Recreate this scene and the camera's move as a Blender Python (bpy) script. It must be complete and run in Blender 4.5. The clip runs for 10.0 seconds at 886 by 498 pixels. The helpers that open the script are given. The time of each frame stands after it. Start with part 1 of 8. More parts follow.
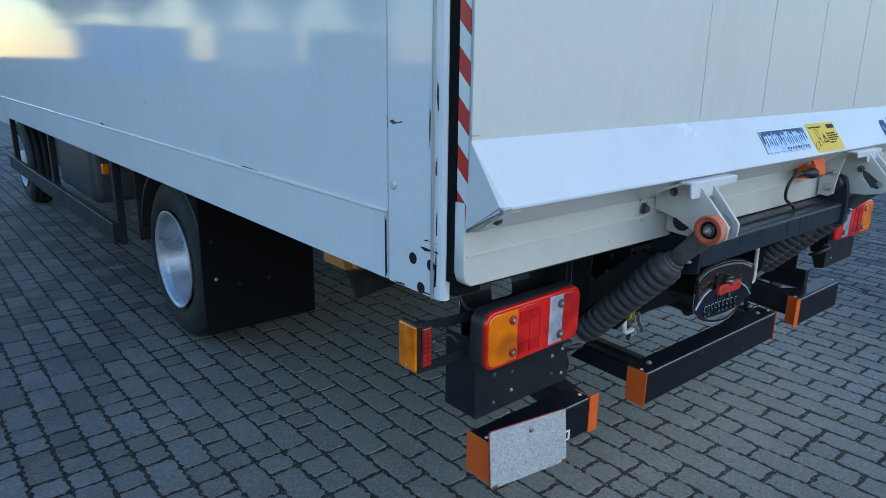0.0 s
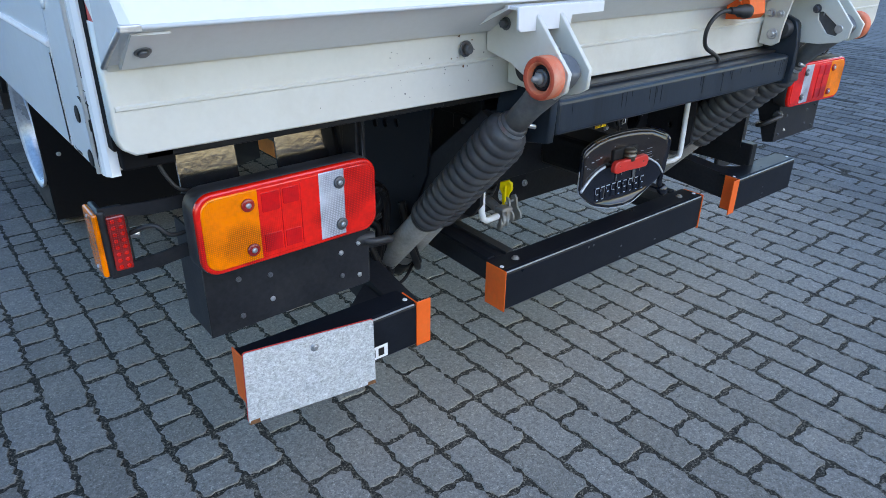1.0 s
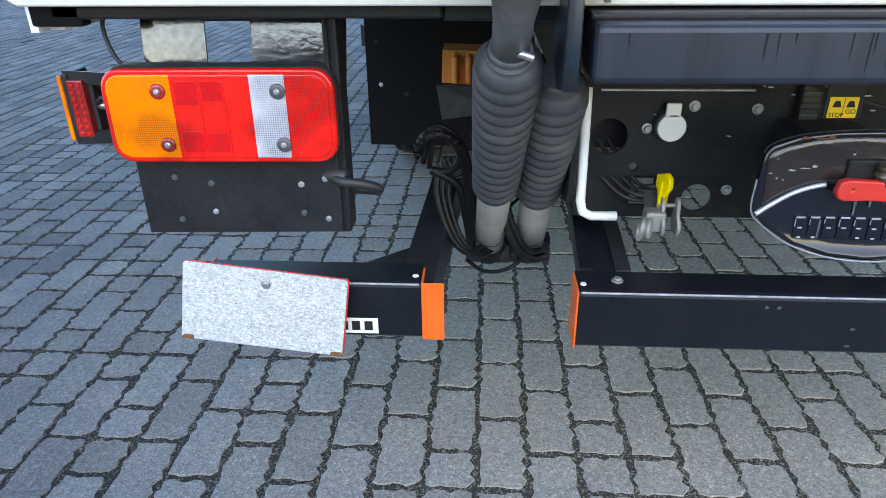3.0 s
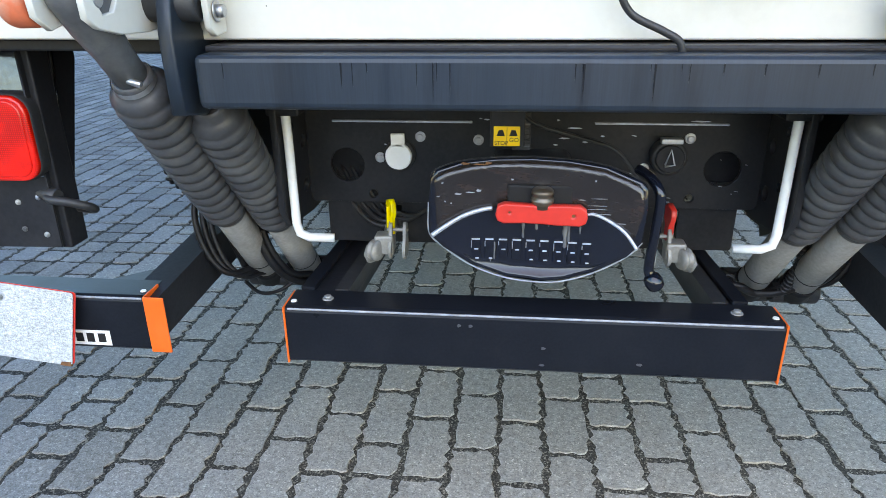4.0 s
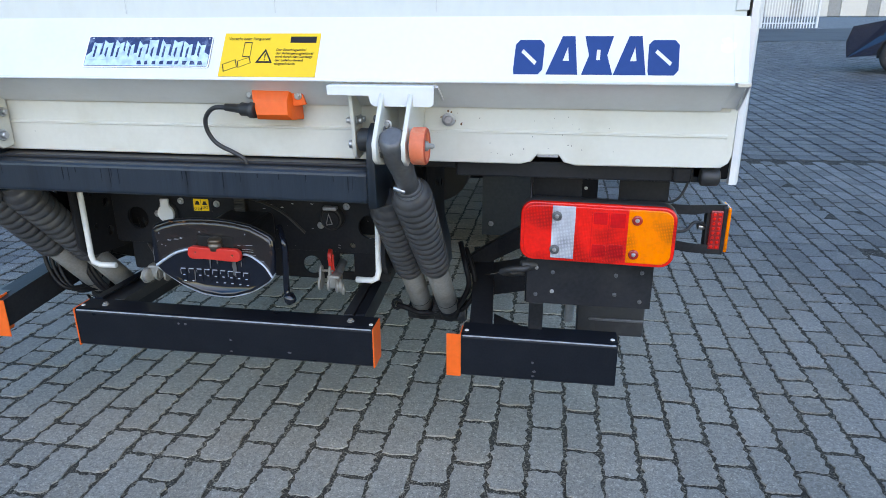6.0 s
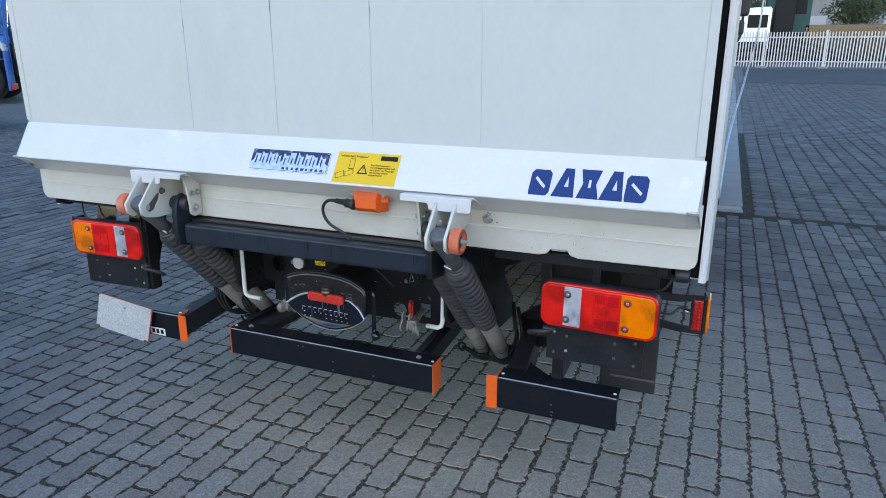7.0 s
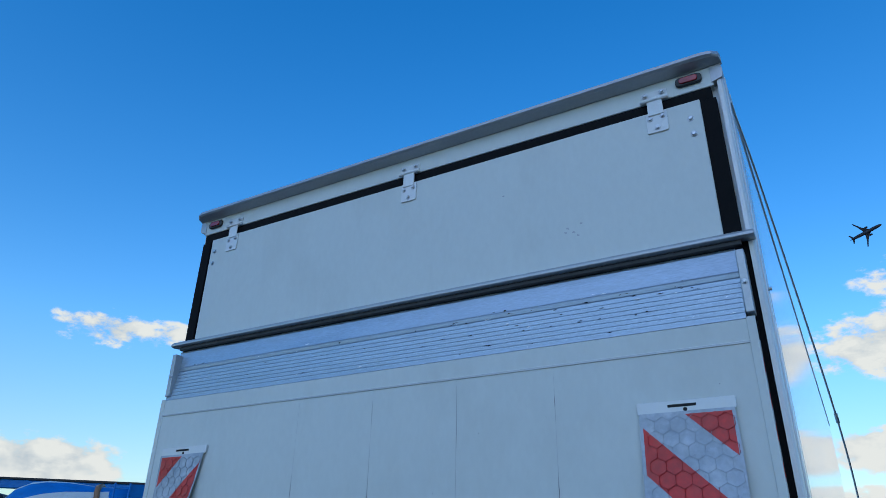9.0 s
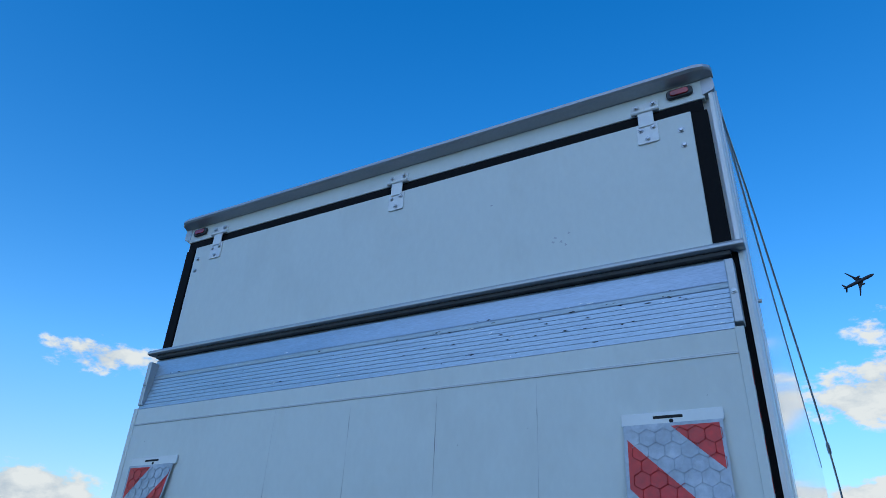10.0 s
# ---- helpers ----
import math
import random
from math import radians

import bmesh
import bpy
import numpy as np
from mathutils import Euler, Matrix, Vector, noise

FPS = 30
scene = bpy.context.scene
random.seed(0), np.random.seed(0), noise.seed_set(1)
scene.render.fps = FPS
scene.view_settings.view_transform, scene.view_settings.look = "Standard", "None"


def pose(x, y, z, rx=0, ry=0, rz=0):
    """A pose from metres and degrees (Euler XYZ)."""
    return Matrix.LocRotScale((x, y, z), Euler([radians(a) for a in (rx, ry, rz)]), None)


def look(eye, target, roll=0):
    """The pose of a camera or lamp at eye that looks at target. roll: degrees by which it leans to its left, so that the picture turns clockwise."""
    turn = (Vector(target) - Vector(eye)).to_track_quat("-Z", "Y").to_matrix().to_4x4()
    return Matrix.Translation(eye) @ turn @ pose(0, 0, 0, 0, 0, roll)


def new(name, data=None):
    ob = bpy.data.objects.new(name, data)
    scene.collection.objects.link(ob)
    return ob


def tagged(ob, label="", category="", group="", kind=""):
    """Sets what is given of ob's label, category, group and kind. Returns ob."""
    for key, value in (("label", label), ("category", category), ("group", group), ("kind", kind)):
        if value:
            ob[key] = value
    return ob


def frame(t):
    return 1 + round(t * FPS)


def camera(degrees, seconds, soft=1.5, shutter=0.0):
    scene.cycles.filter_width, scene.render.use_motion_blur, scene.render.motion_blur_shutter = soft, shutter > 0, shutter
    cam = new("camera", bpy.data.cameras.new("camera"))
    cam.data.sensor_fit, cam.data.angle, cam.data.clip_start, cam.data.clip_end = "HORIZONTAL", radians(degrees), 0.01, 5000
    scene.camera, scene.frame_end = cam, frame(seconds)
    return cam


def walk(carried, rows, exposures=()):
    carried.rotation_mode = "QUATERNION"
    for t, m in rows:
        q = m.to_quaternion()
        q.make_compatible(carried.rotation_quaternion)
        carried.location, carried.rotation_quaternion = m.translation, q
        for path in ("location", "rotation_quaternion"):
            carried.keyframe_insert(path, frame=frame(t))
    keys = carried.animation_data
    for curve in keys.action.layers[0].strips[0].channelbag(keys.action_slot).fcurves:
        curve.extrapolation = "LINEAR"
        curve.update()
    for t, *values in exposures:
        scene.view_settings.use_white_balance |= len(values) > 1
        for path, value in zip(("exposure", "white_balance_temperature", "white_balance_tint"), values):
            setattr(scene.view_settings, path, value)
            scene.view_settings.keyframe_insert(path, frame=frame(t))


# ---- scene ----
cam = camera(66.8, 10.0, soft=0.55)
PATH = [
    (0, (-2.165, -1.068, 1.426), (-0.925, 0.408, 0.892), 0.8),
    (0.5, (-1.838, -1.029, 1.327), (-0.646, 0.387, 0.569), 0.8),
    (1, (-1.495, -1.054, 1.268), (-0.352, 0.342, 0.404), 0.8),
    (1.5, (-1.169, -1.057, 1.206), (-0.186, 0.438, 0.313), 1.4),
    (2, (-0.978, -0.905, 1.155), (-0.268, 0.729, 0.246), 1.8),
    (2.2, (-0.945, -0.872, 1.119), (-0.429, 0.826, 0.197), 1.9),
    (3.3, (-0.434, -1.081, 1.071), (-0.631, 0.723, 0.23), -1.0),
    (3.5, (-0.327, -1.091, 1.071), (-0.527, 0.725, 0.258), -0.9),
    (4, (-0.038, -1.063, 1.055), (-0.228, 0.779, 0.299), -0.6),
    (4.5, (0.21, -1.104, 1.056), (0.033, 0.757, 0.346), -0.4),
    (5, (0.467, -1.251, 1.111), (0.271, 0.618, 0.425), -0.4),
    (5.5, (0.668, -1.397, 1.179), (0.447, 0.477, 0.514), -0.6),
    (5.7, (0.754, -1.449, 1.219), (0.516, 0.424, 0.559), -0.5),
    (6.8, (1.22, -1.926, 1.497), (0.572, -0.138, 0.876), 0.0),
    (7, (1.283, -1.969, 1.565), (0.554, -0.198, 0.99), 0.0),
    (7.3, (1.34, -1.992, 1.636), (0.475, -0.228, 1.263), 0.1),
    (7.5, (1.361, -2.044, 1.699), (0.448, -0.274, 1.52), 0.1),
    (8, (1.361, -2.103, 1.763), (0.41, -0.366, 2.043), 0.6),
    (8.5, (1.39, -2.106, 1.868), (0.44, -0.457, 2.484), 0.9),
    (9, (1.402, -2.113, 1.923), (0.482, -0.56, 2.784), 1.3),
    (9.5, (1.394, -2.07, 1.906), (0.509, -0.564, 2.88), 2.4),
    (10, (1.388, -2.013, 1.852), (0.503, -0.496, 2.81), 2.9),
]
EXPOSURES = [
    (0.0, -0.03, 9100, 12), (0.5, 0.40, 10000, 16), (1.0, 0.65, 10200, 18), (1.5, 0.72, 10600, 19), (2.0, 0.90, 10900, 19), (3.5, 1.31, 11700, 18), (4.5, 1.42, 12000, 18),
    (5.0, 1.44, 12000, 18), (5.5, 1.14, 11300, 18), (7.0, 0.40, 10700, 18), (7.5, 0.12, 9900, 15), (8.0, -0.48, 7700, 9), (8.5, -0.70, 7000, 7), (9.0, -0.82, 6650, 6), (10.0, -0.83, 6350, 6),
]
walk(cam, [(t, look(eye, target, roll)) for t, eye, target, roll in PATH], EXPOSURES)


# ---- world, sun ----
world = bpy.data.worlds.new("sky_world")
scene.world = world
world.use_nodes = True
wn, wl = world.node_tree.nodes, world.node_tree.links
wn.clear()
SUN_EL, SUN_ROT = radians(30), radians(172)
w_out = wn.new("ShaderNodeOutputWorld")
w_bg = wn.new("ShaderNodeBackground")
w_sky = wn.new("ShaderNodeTexSky")
w_sky.sky_type = "NISHITA"
w_sky.sun_disc = False
w_sky.sun_elevation, w_sky.sun_rotation = SUN_EL, SUN_ROT
w_sky.air_density, w_sky.dust_density, w_sky.ozone_density = 1.2, 0.0, 3.0
w_co = wn.new("ShaderNodeTexCoord")
way = w_co.outputs["Generated"]


def sky_math(kind, x, y, clamp=False):
    """A math node of the sky; x and y are sockets or numbers."""
    q = wn.new("ShaderNodeMath")
    q.operation, q.use_clamp = kind, clamp
    for i, v in enumerate((x, y)):
        if isinstance(v, float):
            q.inputs[i].default_value = v
        else:
            wl.new(v, q.inputs[i])
    return q.outputs[0]


def sky_noise(scale, detail, rough):
    q = wn.new("ShaderNodeTexNoise")
    q.inputs["Scale"].default_value, q.inputs["Detail"].default_value, q.inputs["Roughness"].default_value = scale, detail, rough
    wl.new(flat.outputs["Vector"], q.inputs["Vector"])
    return q.outputs["Fac"]


flat = wn.new("ShaderNodeMapping")
flat.inputs["Scale"].default_value = (1.0, 1.0, 1.9)
wl.new(way, flat.inputs["Vector"])
puffs, wisps = sky_noise(26.0, 9.0, 0.60), sky_noise(9.0, 9.0, 0.6)
w_sep = wn.new("ShaderNodeSeparateXYZ")
wl.new(way, w_sep.inputs["Vector"])
# fair-weather clouds: the way towards each, its half width and half height in radians, and how dense it is
cover = None
for at_, wide, tall, dense in (((-0.812, 0.513, 0.280), 0.085, 0.027, 0.9), ((-0.768, 0.572, 0.284), 0.055, 0.018, 0.55), ((-0.865, 0.490, 0.108), 0.11, 0.040, 1.0), ((-0.80, 0.59, 0.060), 0.10, 0.025, 0.7),
                               ((0.060, 0.958, 0.270), 0.115, 0.050, 0.75), ((0.085, 0.938, 0.338), 0.050, 0.036, 0.45), ((0.045, 0.988, 0.142), 0.085, 0.032, 0.95), ((0.02, 0.992, 0.085), 0.12, 0.022, 0.5),
                               ((0.20, 0.968, 0.13), 0.08, 0.04, 0.6), ((-0.97, 0.16, 0.16), 0.14, 0.045, 0.8), ((0.45, 0.87, 0.17), 0.14, 0.05, 0.8), ((-0.93, -0.30, 0.22), 0.16, 0.05, 0.7), ((0.90, 0.40, 0.15), 0.16, 0.05, 0.8)):
    gap = wn.new("ShaderNodeVectorMath")
    gap.operation = "SUBTRACT"
    gap.inputs[1].default_value = at_
    wl.new(way, gap.inputs[0])
    squash = wn.new("ShaderNodeVectorMath")
    squash.operation = "MULTIPLY"
    squash.inputs[1].default_value = (1 / wide, 1 / wide, 1 / tall)
    wl.new(gap.outputs[0], squash.inputs[0])
    far_ = wn.new("ShaderNodeVectorMath")
    far_.operation = "LENGTH"
    wl.new(squash.outputs[0], far_.inputs[0])
    body = sky_math("MULTIPLY", sky_math("SUBTRACT", 1.15, far_.outputs["Value"], True), dense)
    cover = body if cover is None else sky_math("MAXIMUM", cover, body)
# the noise breaks their edges up
w_fac = wn.new("ShaderNodeMapRange")
w_fac.interpolation_type = "SMOOTHSTEP"
w_fac.inputs["From Min"].default_value, w_fac.inputs["From Max"].default_value = 0.16, 0.62
ragged = sky_math("MULTIPLY", sky_math("SUBTRACT", sky_math("ADD", puffs, wisps), 1.0), 2.2)
wl.new(sky_math("MULTIPLY", sky_math("ADD", cover, ragged), sky_math("MULTIPLY", cover, 5.0, True)), w_fac.inputs["Value"])
w_body = wn.new("ShaderNodeValToRGB")
w_body.color_ramp.elements[0].position, w_body.color_ramp.elements[0].color = 0.36, (2.2, 2.5, 2.85, 1)
w_body.color_ramp.elements[1].position, w_body.color_ramp.elements[1].color = 0.56, (3.4, 3.5, 3.55, 1)
wl.new(sky_math("ADD", sky_math("MULTIPLY", puffs, 0.7), sky_math("MULTIPLY", wisps, 0.3)), w_body.inputs["Fac"])
# pale haze along the horizon
w_haze = wn.new("ShaderNodeMapRange")
w_haze.inputs["From Min"].default_value, w_haze.inputs["From Max"].default_value = 0.0, 0.30
w_haze.inputs["To Min"].default_value, w_haze.inputs["To Max"].default_value = 0.70, 0.0
wl.new(w_sep.outputs["Z"], w_haze.inputs["Value"])
w_hue = wn.new("ShaderNodeHueSaturation")
w_hue.inputs["Saturation"].default_value, w_hue.inputs["Hue"].default_value = 1.40, 0.509
wl.new(w_sky.outputs["Color"], w_hue.inputs["Color"])
w_low, w_mix = wn.new("ShaderNodeMixRGB"), wn.new("ShaderNodeMixRGB")
w_low.inputs["Color2"].default_value = (0.58, 0.92, 1.42, 1)
wl.new(w_haze.outputs[0], w_low.inputs["Fac"])
wl.new(w_hue.outputs["Color"], w_low.inputs["Color1"])
wl.new(w_fac.outputs[0], w_mix.inputs["Fac"])
wl.new(w_low.outputs["Color"], w_mix.inputs["Color1"])
wl.new(w_body.outputs["Color"], w_mix.inputs["Color2"])
w_bg.inputs["Strength"].default_value = 0.41
wl.new(w_mix.outputs["Color"], w_bg.inputs["Color"])
wl.new(w_bg.outputs["Background"], w_out.inputs["Surface"])

sun_data = bpy.data.lights.new("sun", "SUN")
sun_data.energy, sun_data.angle, sun_data.color = 1.25, radians(85), (1.0, 0.93, 0.83)
sun = new("sun", sun_data)
sun.rotation_euler = Euler((radians(90) - SUN_EL, 0, math.pi - SUN_ROT))


# ---- materials ----
def material(name, color, rough=0.5, metal=0.0, vary=0.12, scale=6.0, fine=90.0, bump=0.05, dirt=None, dirt_amount=0.0, dirt_scale=3.0,
             stretch=(1, 1, 1), coat=0.0, rough_vary=0.12, spec=0.5, islands=False, pieces=False):
    """Paint, metal, rubber or stone: base colour varied at two scales, stains of another colour, uneven gloss and fine relief."""
    m = bpy.data.materials.new(name)
    m.use_nodes = True
    n, l = m.node_tree.nodes, m.node_tree.links
    b = n["Principled BSDF"]
    geo = n.new("ShaderNodeNewGeometry")
    mp = n.new("ShaderNodeMapping")
    mp.inputs["Scale"].default_value = stretch
    l.new(geo.outputs["Position"], mp.inputs["Vector"])
    n1, n2 = n.new("ShaderNodeTexNoise"), n.new("ShaderNodeTexNoise")
    n1.inputs["Scale"].default_value, n1.inputs["Detail"].default_value = scale, 5
    n2.inputs["Scale"].default_value, n2.inputs["Detail"].default_value = fine, 3
    for q in (n1, n2):
        l.new(mp.outputs["Vector"], q.inputs["Vector"])
    add = n.new("ShaderNodeMath")
    add.operation = "ADD"
    l.new(n1.outputs["Fac"], add.inputs[0])
    l.new(n2.outputs["Fac"], add.inputs[1])
    last = add.outputs[0]
    if islands or pieces:
        rnd = n.new("ShaderNodeObjectInfo") if pieces else geo
        a2 = n.new("ShaderNodeMath")
        a2.operation = "MULTIPLY_ADD"
        a2.inputs[1].default_value = 1.1
        l.new(rnd.outputs["Random" if pieces else "Random Per Island"], a2.inputs[0])
        l.new(last, a2.inputs[2])
        a3 = n.new("ShaderNodeMath")
        a3.operation = "MULTIPLY"
        a3.inputs[1].default_value = 0.65
        l.new(a2.outputs[0], a3.inputs[0])
        last = a3.outputs[0]
    rg = n.new("ShaderNodeMapRange")
    rg.inputs["From Min"].default_value, rg.inputs["From Max"].default_value = 0.6, 1.4
    rg.inputs["To Min"].default_value, rg.inputs["To Max"].default_value = 1 - vary, 1 + vary
    l.new(last, rg.inputs["Value"])
    sc = n.new("ShaderNodeVectorMath")
    sc.operation = "SCALE"
    sc.inputs[0].default_value = color
    l.new(rg.outputs[0], sc.inputs["Scale"])
    out = sc.outputs[0]
    if dirt:
        n3 = n.new("ShaderNodeTexNoise")
        n3.inputs["Scale"].default_value, n3.inputs["Detail"].default_value, n3.inputs["Roughness"].default_value = dirt_scale, 8, 0.65
        l.new(mp.outputs["Vector"], n3.inputs["Vector"])
        rp = n.new("ShaderNodeMapRange")
        rp.inputs["From Min"].default_value, rp.inputs["From Max"].default_value = 0.52, 0.75
        rp.inputs["To Max"].default_value = dirt_amount
        l.new(n3.outputs["Fac"], rp.inputs["Value"])
        mx = n.new("ShaderNodeMixRGB")
        mx.inputs["Color2"].default_value = (*dirt, 1)
        l.new(rp.outputs[0], mx.inputs["Fac"])
        l.new(out, mx.inputs["Color1"])
        out = mx.outputs["Color"]
    l.new(out, b.inputs["Base Color"])
    rr = n.new("ShaderNodeMapRange")
    rr.inputs["To Min"].default_value, rr.inputs["To Max"].default_value = max(0.02, rough - rough_vary), min(1, rough + rough_vary)
    l.new(n1.outputs["Fac"], rr.inputs["Value"])
    l.new(rr.outputs[0], b.inputs["Roughness"])
    b.inputs["Metallic"].default_value = metal
    b.inputs["Specular IOR Level"].default_value = spec
    b.inputs["Coat Weight"].default_value = coat
    b.inputs["Coat Roughness"].default_value = 0.08
    if bump:
        bp = n.new("ShaderNodeBump")
        bp.inputs["Strength"].default_value, bp.inputs["Distance"].default_value = bump, 0.004
        l.new(add.outputs[0], bp.inputs["Height"])
        l.new(bp.outputs["Normal"], b.inputs["Normal"])
    return m


def lens(name, color, rough=0.12):
    """Ribbed lamp plastic: fine horizontal optics with brighter and darker fields under a glossy skin."""
    m = material(name, color, rough, vary=0.16, scale=22, fine=120, bump=0.0, rough_vary=0.04, coat=0.5)
    n, l = m.node_tree.nodes, m.node_tree.links
    geo, b = n["Geometry"], n["Principled BSDF"]
    ribs = n.new("ShaderNodeTexWave")
    ribs.bands_direction = "Z"
    ribs.inputs["Scale"].default_value = 92.0
    fluted = n.new("ShaderNodeTexWave")
    fluted.bands_direction = "X"
    fluted.inputs["Scale"].default_value = 92.0
    for q in (ribs, fluted):
        l.new(geo.outputs["Position"], q.inputs["Vector"])
    field = n.new("ShaderNodeTexNoise")
    field.inputs["Scale"].default_value, field.inputs["Detail"].default_value = 13.0, 1
    l.new(geo.outputs["Position"], field.inputs["Vector"])
    fm = n.new("ShaderNodeMapRange")
    fm.inputs["From Min"].default_value, fm.inputs["From Max"].default_value = 0.48, 0.66
    l.new(field.outputs["Fac"], fm.inputs["Value"])
    # ribs show as dark lines only where the field lets them
    dark = n.new("ShaderNodeMath")
    dark.operation = "MULTIPLY"
    both = n.new("ShaderNodeMath")
    both.operation = "MAXIMUM"
    l.new(ribs.outputs["Fac"], both.inputs[0])
    l.new(fluted.outputs["Fac"], both.inputs[1])
    l.new(both.outputs[0], dark.inputs[0])
    l.new(fm.outputs[0], dark.inputs[1])
    tone = n.new("ShaderNodeMapRange")
    tone.inputs["To Min"].default_value, tone.inputs["To Max"].default_value = 1.12, 0.50
    l.new(dark.outputs[0], tone.inputs["Value"])
    sc = n.new("ShaderNodeVectorMath")
    sc.operation = "SCALE"
    l.new(b.inputs["Base Color"].links[0].from_socket, sc.inputs[0])
    l.new(tone.outputs[0], sc.inputs["Scale"])
    l.new(sc.outputs[0], b.inputs["Base Color"])
    ad = n.new("ShaderNodeMath")
    ad.operation = "ADD"
    l.new(ribs.outputs["Fac"], ad.inputs[0])
    l.new(fluted.outputs["Fac"], ad.inputs[1])
    bp = n.new("ShaderNodeBump")
    bp.inputs["Strength"].default_value, bp.inputs["Distance"].default_value = 0.10, 0.0015
    l.new(ad.outputs[0], bp.inputs["Height"])
    l.new(bp.outputs["Normal"], b.inputs["Normal"])
    return m


def glass(name, color=(0.02, 0.025, 0.03)):
    m = material(name, color, 0.06, vary=0.05, bump=0, rough_vary=0.03, coat=0.5)
    return m


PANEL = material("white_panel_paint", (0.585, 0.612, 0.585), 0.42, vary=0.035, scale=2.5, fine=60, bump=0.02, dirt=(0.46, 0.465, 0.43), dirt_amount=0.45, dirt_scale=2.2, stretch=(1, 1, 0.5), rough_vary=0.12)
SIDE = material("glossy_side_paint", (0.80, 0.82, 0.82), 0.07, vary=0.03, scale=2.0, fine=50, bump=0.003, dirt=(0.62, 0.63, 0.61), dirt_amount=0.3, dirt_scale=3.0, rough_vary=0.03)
WHITE = material("white_gloss_paint", (0.69, 0.70, 0.70), 0.25, vary=0.03, scale=4, bump=0.015, dirt=(0.55, 0.54, 0.49), dirt_amount=0.3, dirt_scale=5, rough_vary=0.08)
CREAM = material("cream_white_paint", (0.62, 0.605, 0.545), 0.35, vary=0.03, scale=4, bump=0.015, dirt=(0.42, 0.37, 0.28), dirt_amount=0.3, dirt_scale=6, rough_vary=0.1)
ALU = material("ribbed_aluminium", (0.36, 0.44, 0.53), 0.40, metal=0.6, vary=0.22, scale=7, fine=120, bump=0.10, dirt=(0.30, 0.355, 0.425), dirt_amount=0.8, dirt_scale=7, stretch=(0.35, 1, 3))
ALU_GREY = material("grey_aluminium_trim", (0.42, 0.43, 0.44), 0.42, metal=0.5, vary=0.08, scale=6, bump=0.03)
STEEL = material("zinc_steel", (0.50, 0.51, 0.52), 0.35, metal=0.85, vary=0.18, scale=30, fine=160, bump=0.05)
BLACK = material("black_chassis_paint", (0.017, 0.018, 0.021), 0.36, vary=0.35, scale=9, fine=120, bump=0.05, dirt=(0.040, 0.039, 0.038), dirt_amount=0.45, dirt_scale=8, spec=0.22)
BUMPER = material("black_satin_bumper", (0.009, 0.011, 0.015), 0.32, vary=0.25, scale=12, fine=200, bump=0.02, dirt=(0.020, 0.021, 0.024), dirt_amount=0.35, dirt_scale=14, spec=0.16)
BEAM = material("streaked_beam_paint", (0.016, 0.026, 0.037), 0.34, vary=0.20, scale=9, fine=90, bump=0.02, dirt=(0.005, 0.006, 0.008), dirt_amount=1.0, dirt_scale=3.2, stretch=(5, 1, 0.25), spec=0.36)
SEAL = material("matt_black_seal", (0.006, 0.006, 0.007), 0.85, vary=0.2, scale=12, bump=0.03, spec=0.15)
RUBBER = material("black_rubber", (0.022, 0.023, 0.025), 0.5, vary=0.2, scale=20, fine=200, bump=0.06, dirt=(0.075, 0.072, 0.068), dirt_amount=0.45, dirt_scale=12)
BELLOWS = material("dusty_bellows_rubber", (0.052, 0.054, 0.059), 0.42, vary=0.25, scale=14, fine=160, bump=0.08, dirt=(0.14, 0.137, 0.13), dirt_amount=0.5, dirt_scale=10)
BARREL = material("worn_cylinder_steel", (0.29, 0.285, 0.27), 0.5, metal=0.3, vary=0.22, scale=18, fine=140, bump=0.08, dirt=(0.07, 0.065, 0.06), dirt_amount=0.7, dirt_scale=9)
ROD = material("grey_painted_rod", (0.11, 0.115, 0.12), 0.45, metal=0.2, vary=0.25, scale=25, bump=0.06, dirt=(0.28, 0.27, 0.25), dirt_amount=0.5, dirt_scale=16)
ORANGE = material("orange_plastic", (0.95, 0.120, 0.014), 0.45, vary=0.08, scale=14, bump=0.03, dirt=(0.60, 0.16, 0.05), dirt_amount=0.3, dirt_scale=12)
ROLLER = material("worn_orange_roller", (0.76, 0.16, 0.075), 0.6, vary=0.12, scale=25, bump=0.08, dirt=(0.62, 0.38, 0.28), dirt_amount=0.7, dirt_scale=18)
RIM_BAND = material("red_roller_edge", (0.60, 0.075, 0.035), 0.6, vary=0.3, scale=40, bump=0.1, dirt=(0.30, 0.10, 0.06), dirt_amount=0.6, dirt_scale=40)
RED = material("red_paint", (0.72, 0.035, 0.025), 0.38, vary=0.08, scale=20, bump=0.03)
YELLOW = material("yellow_plastic", (0.90, 0.64, 0.01), 0.42, vary=0.06, scale=20, bump=0.03)
STICKER_Y = material("yellow_sticker", (0.86, 0.50, 0.012), 0.4, vary=0.04, scale=10, bump=0.01)
STICKER_W = material("white_sticker", (0.78, 0.78, 0.76), 0.4, vary=0.05, scale=10, bump=0.01)
INK = material("black_ink", (0.016, 0.016, 0.017), 0.6, vary=0.1, bump=0, spec=0.2)
BLUE_INK = material("blue_lettering", (0.0006, 0.046, 0.175), 0.5, vary=0.06, bump=0, spec=0.2)
PALE_INK = material("pale_embossed_metal", (0.48, 0.64, 0.80), 0.35, metal=0.2, vary=0.3, scale=60, bump=0.05)
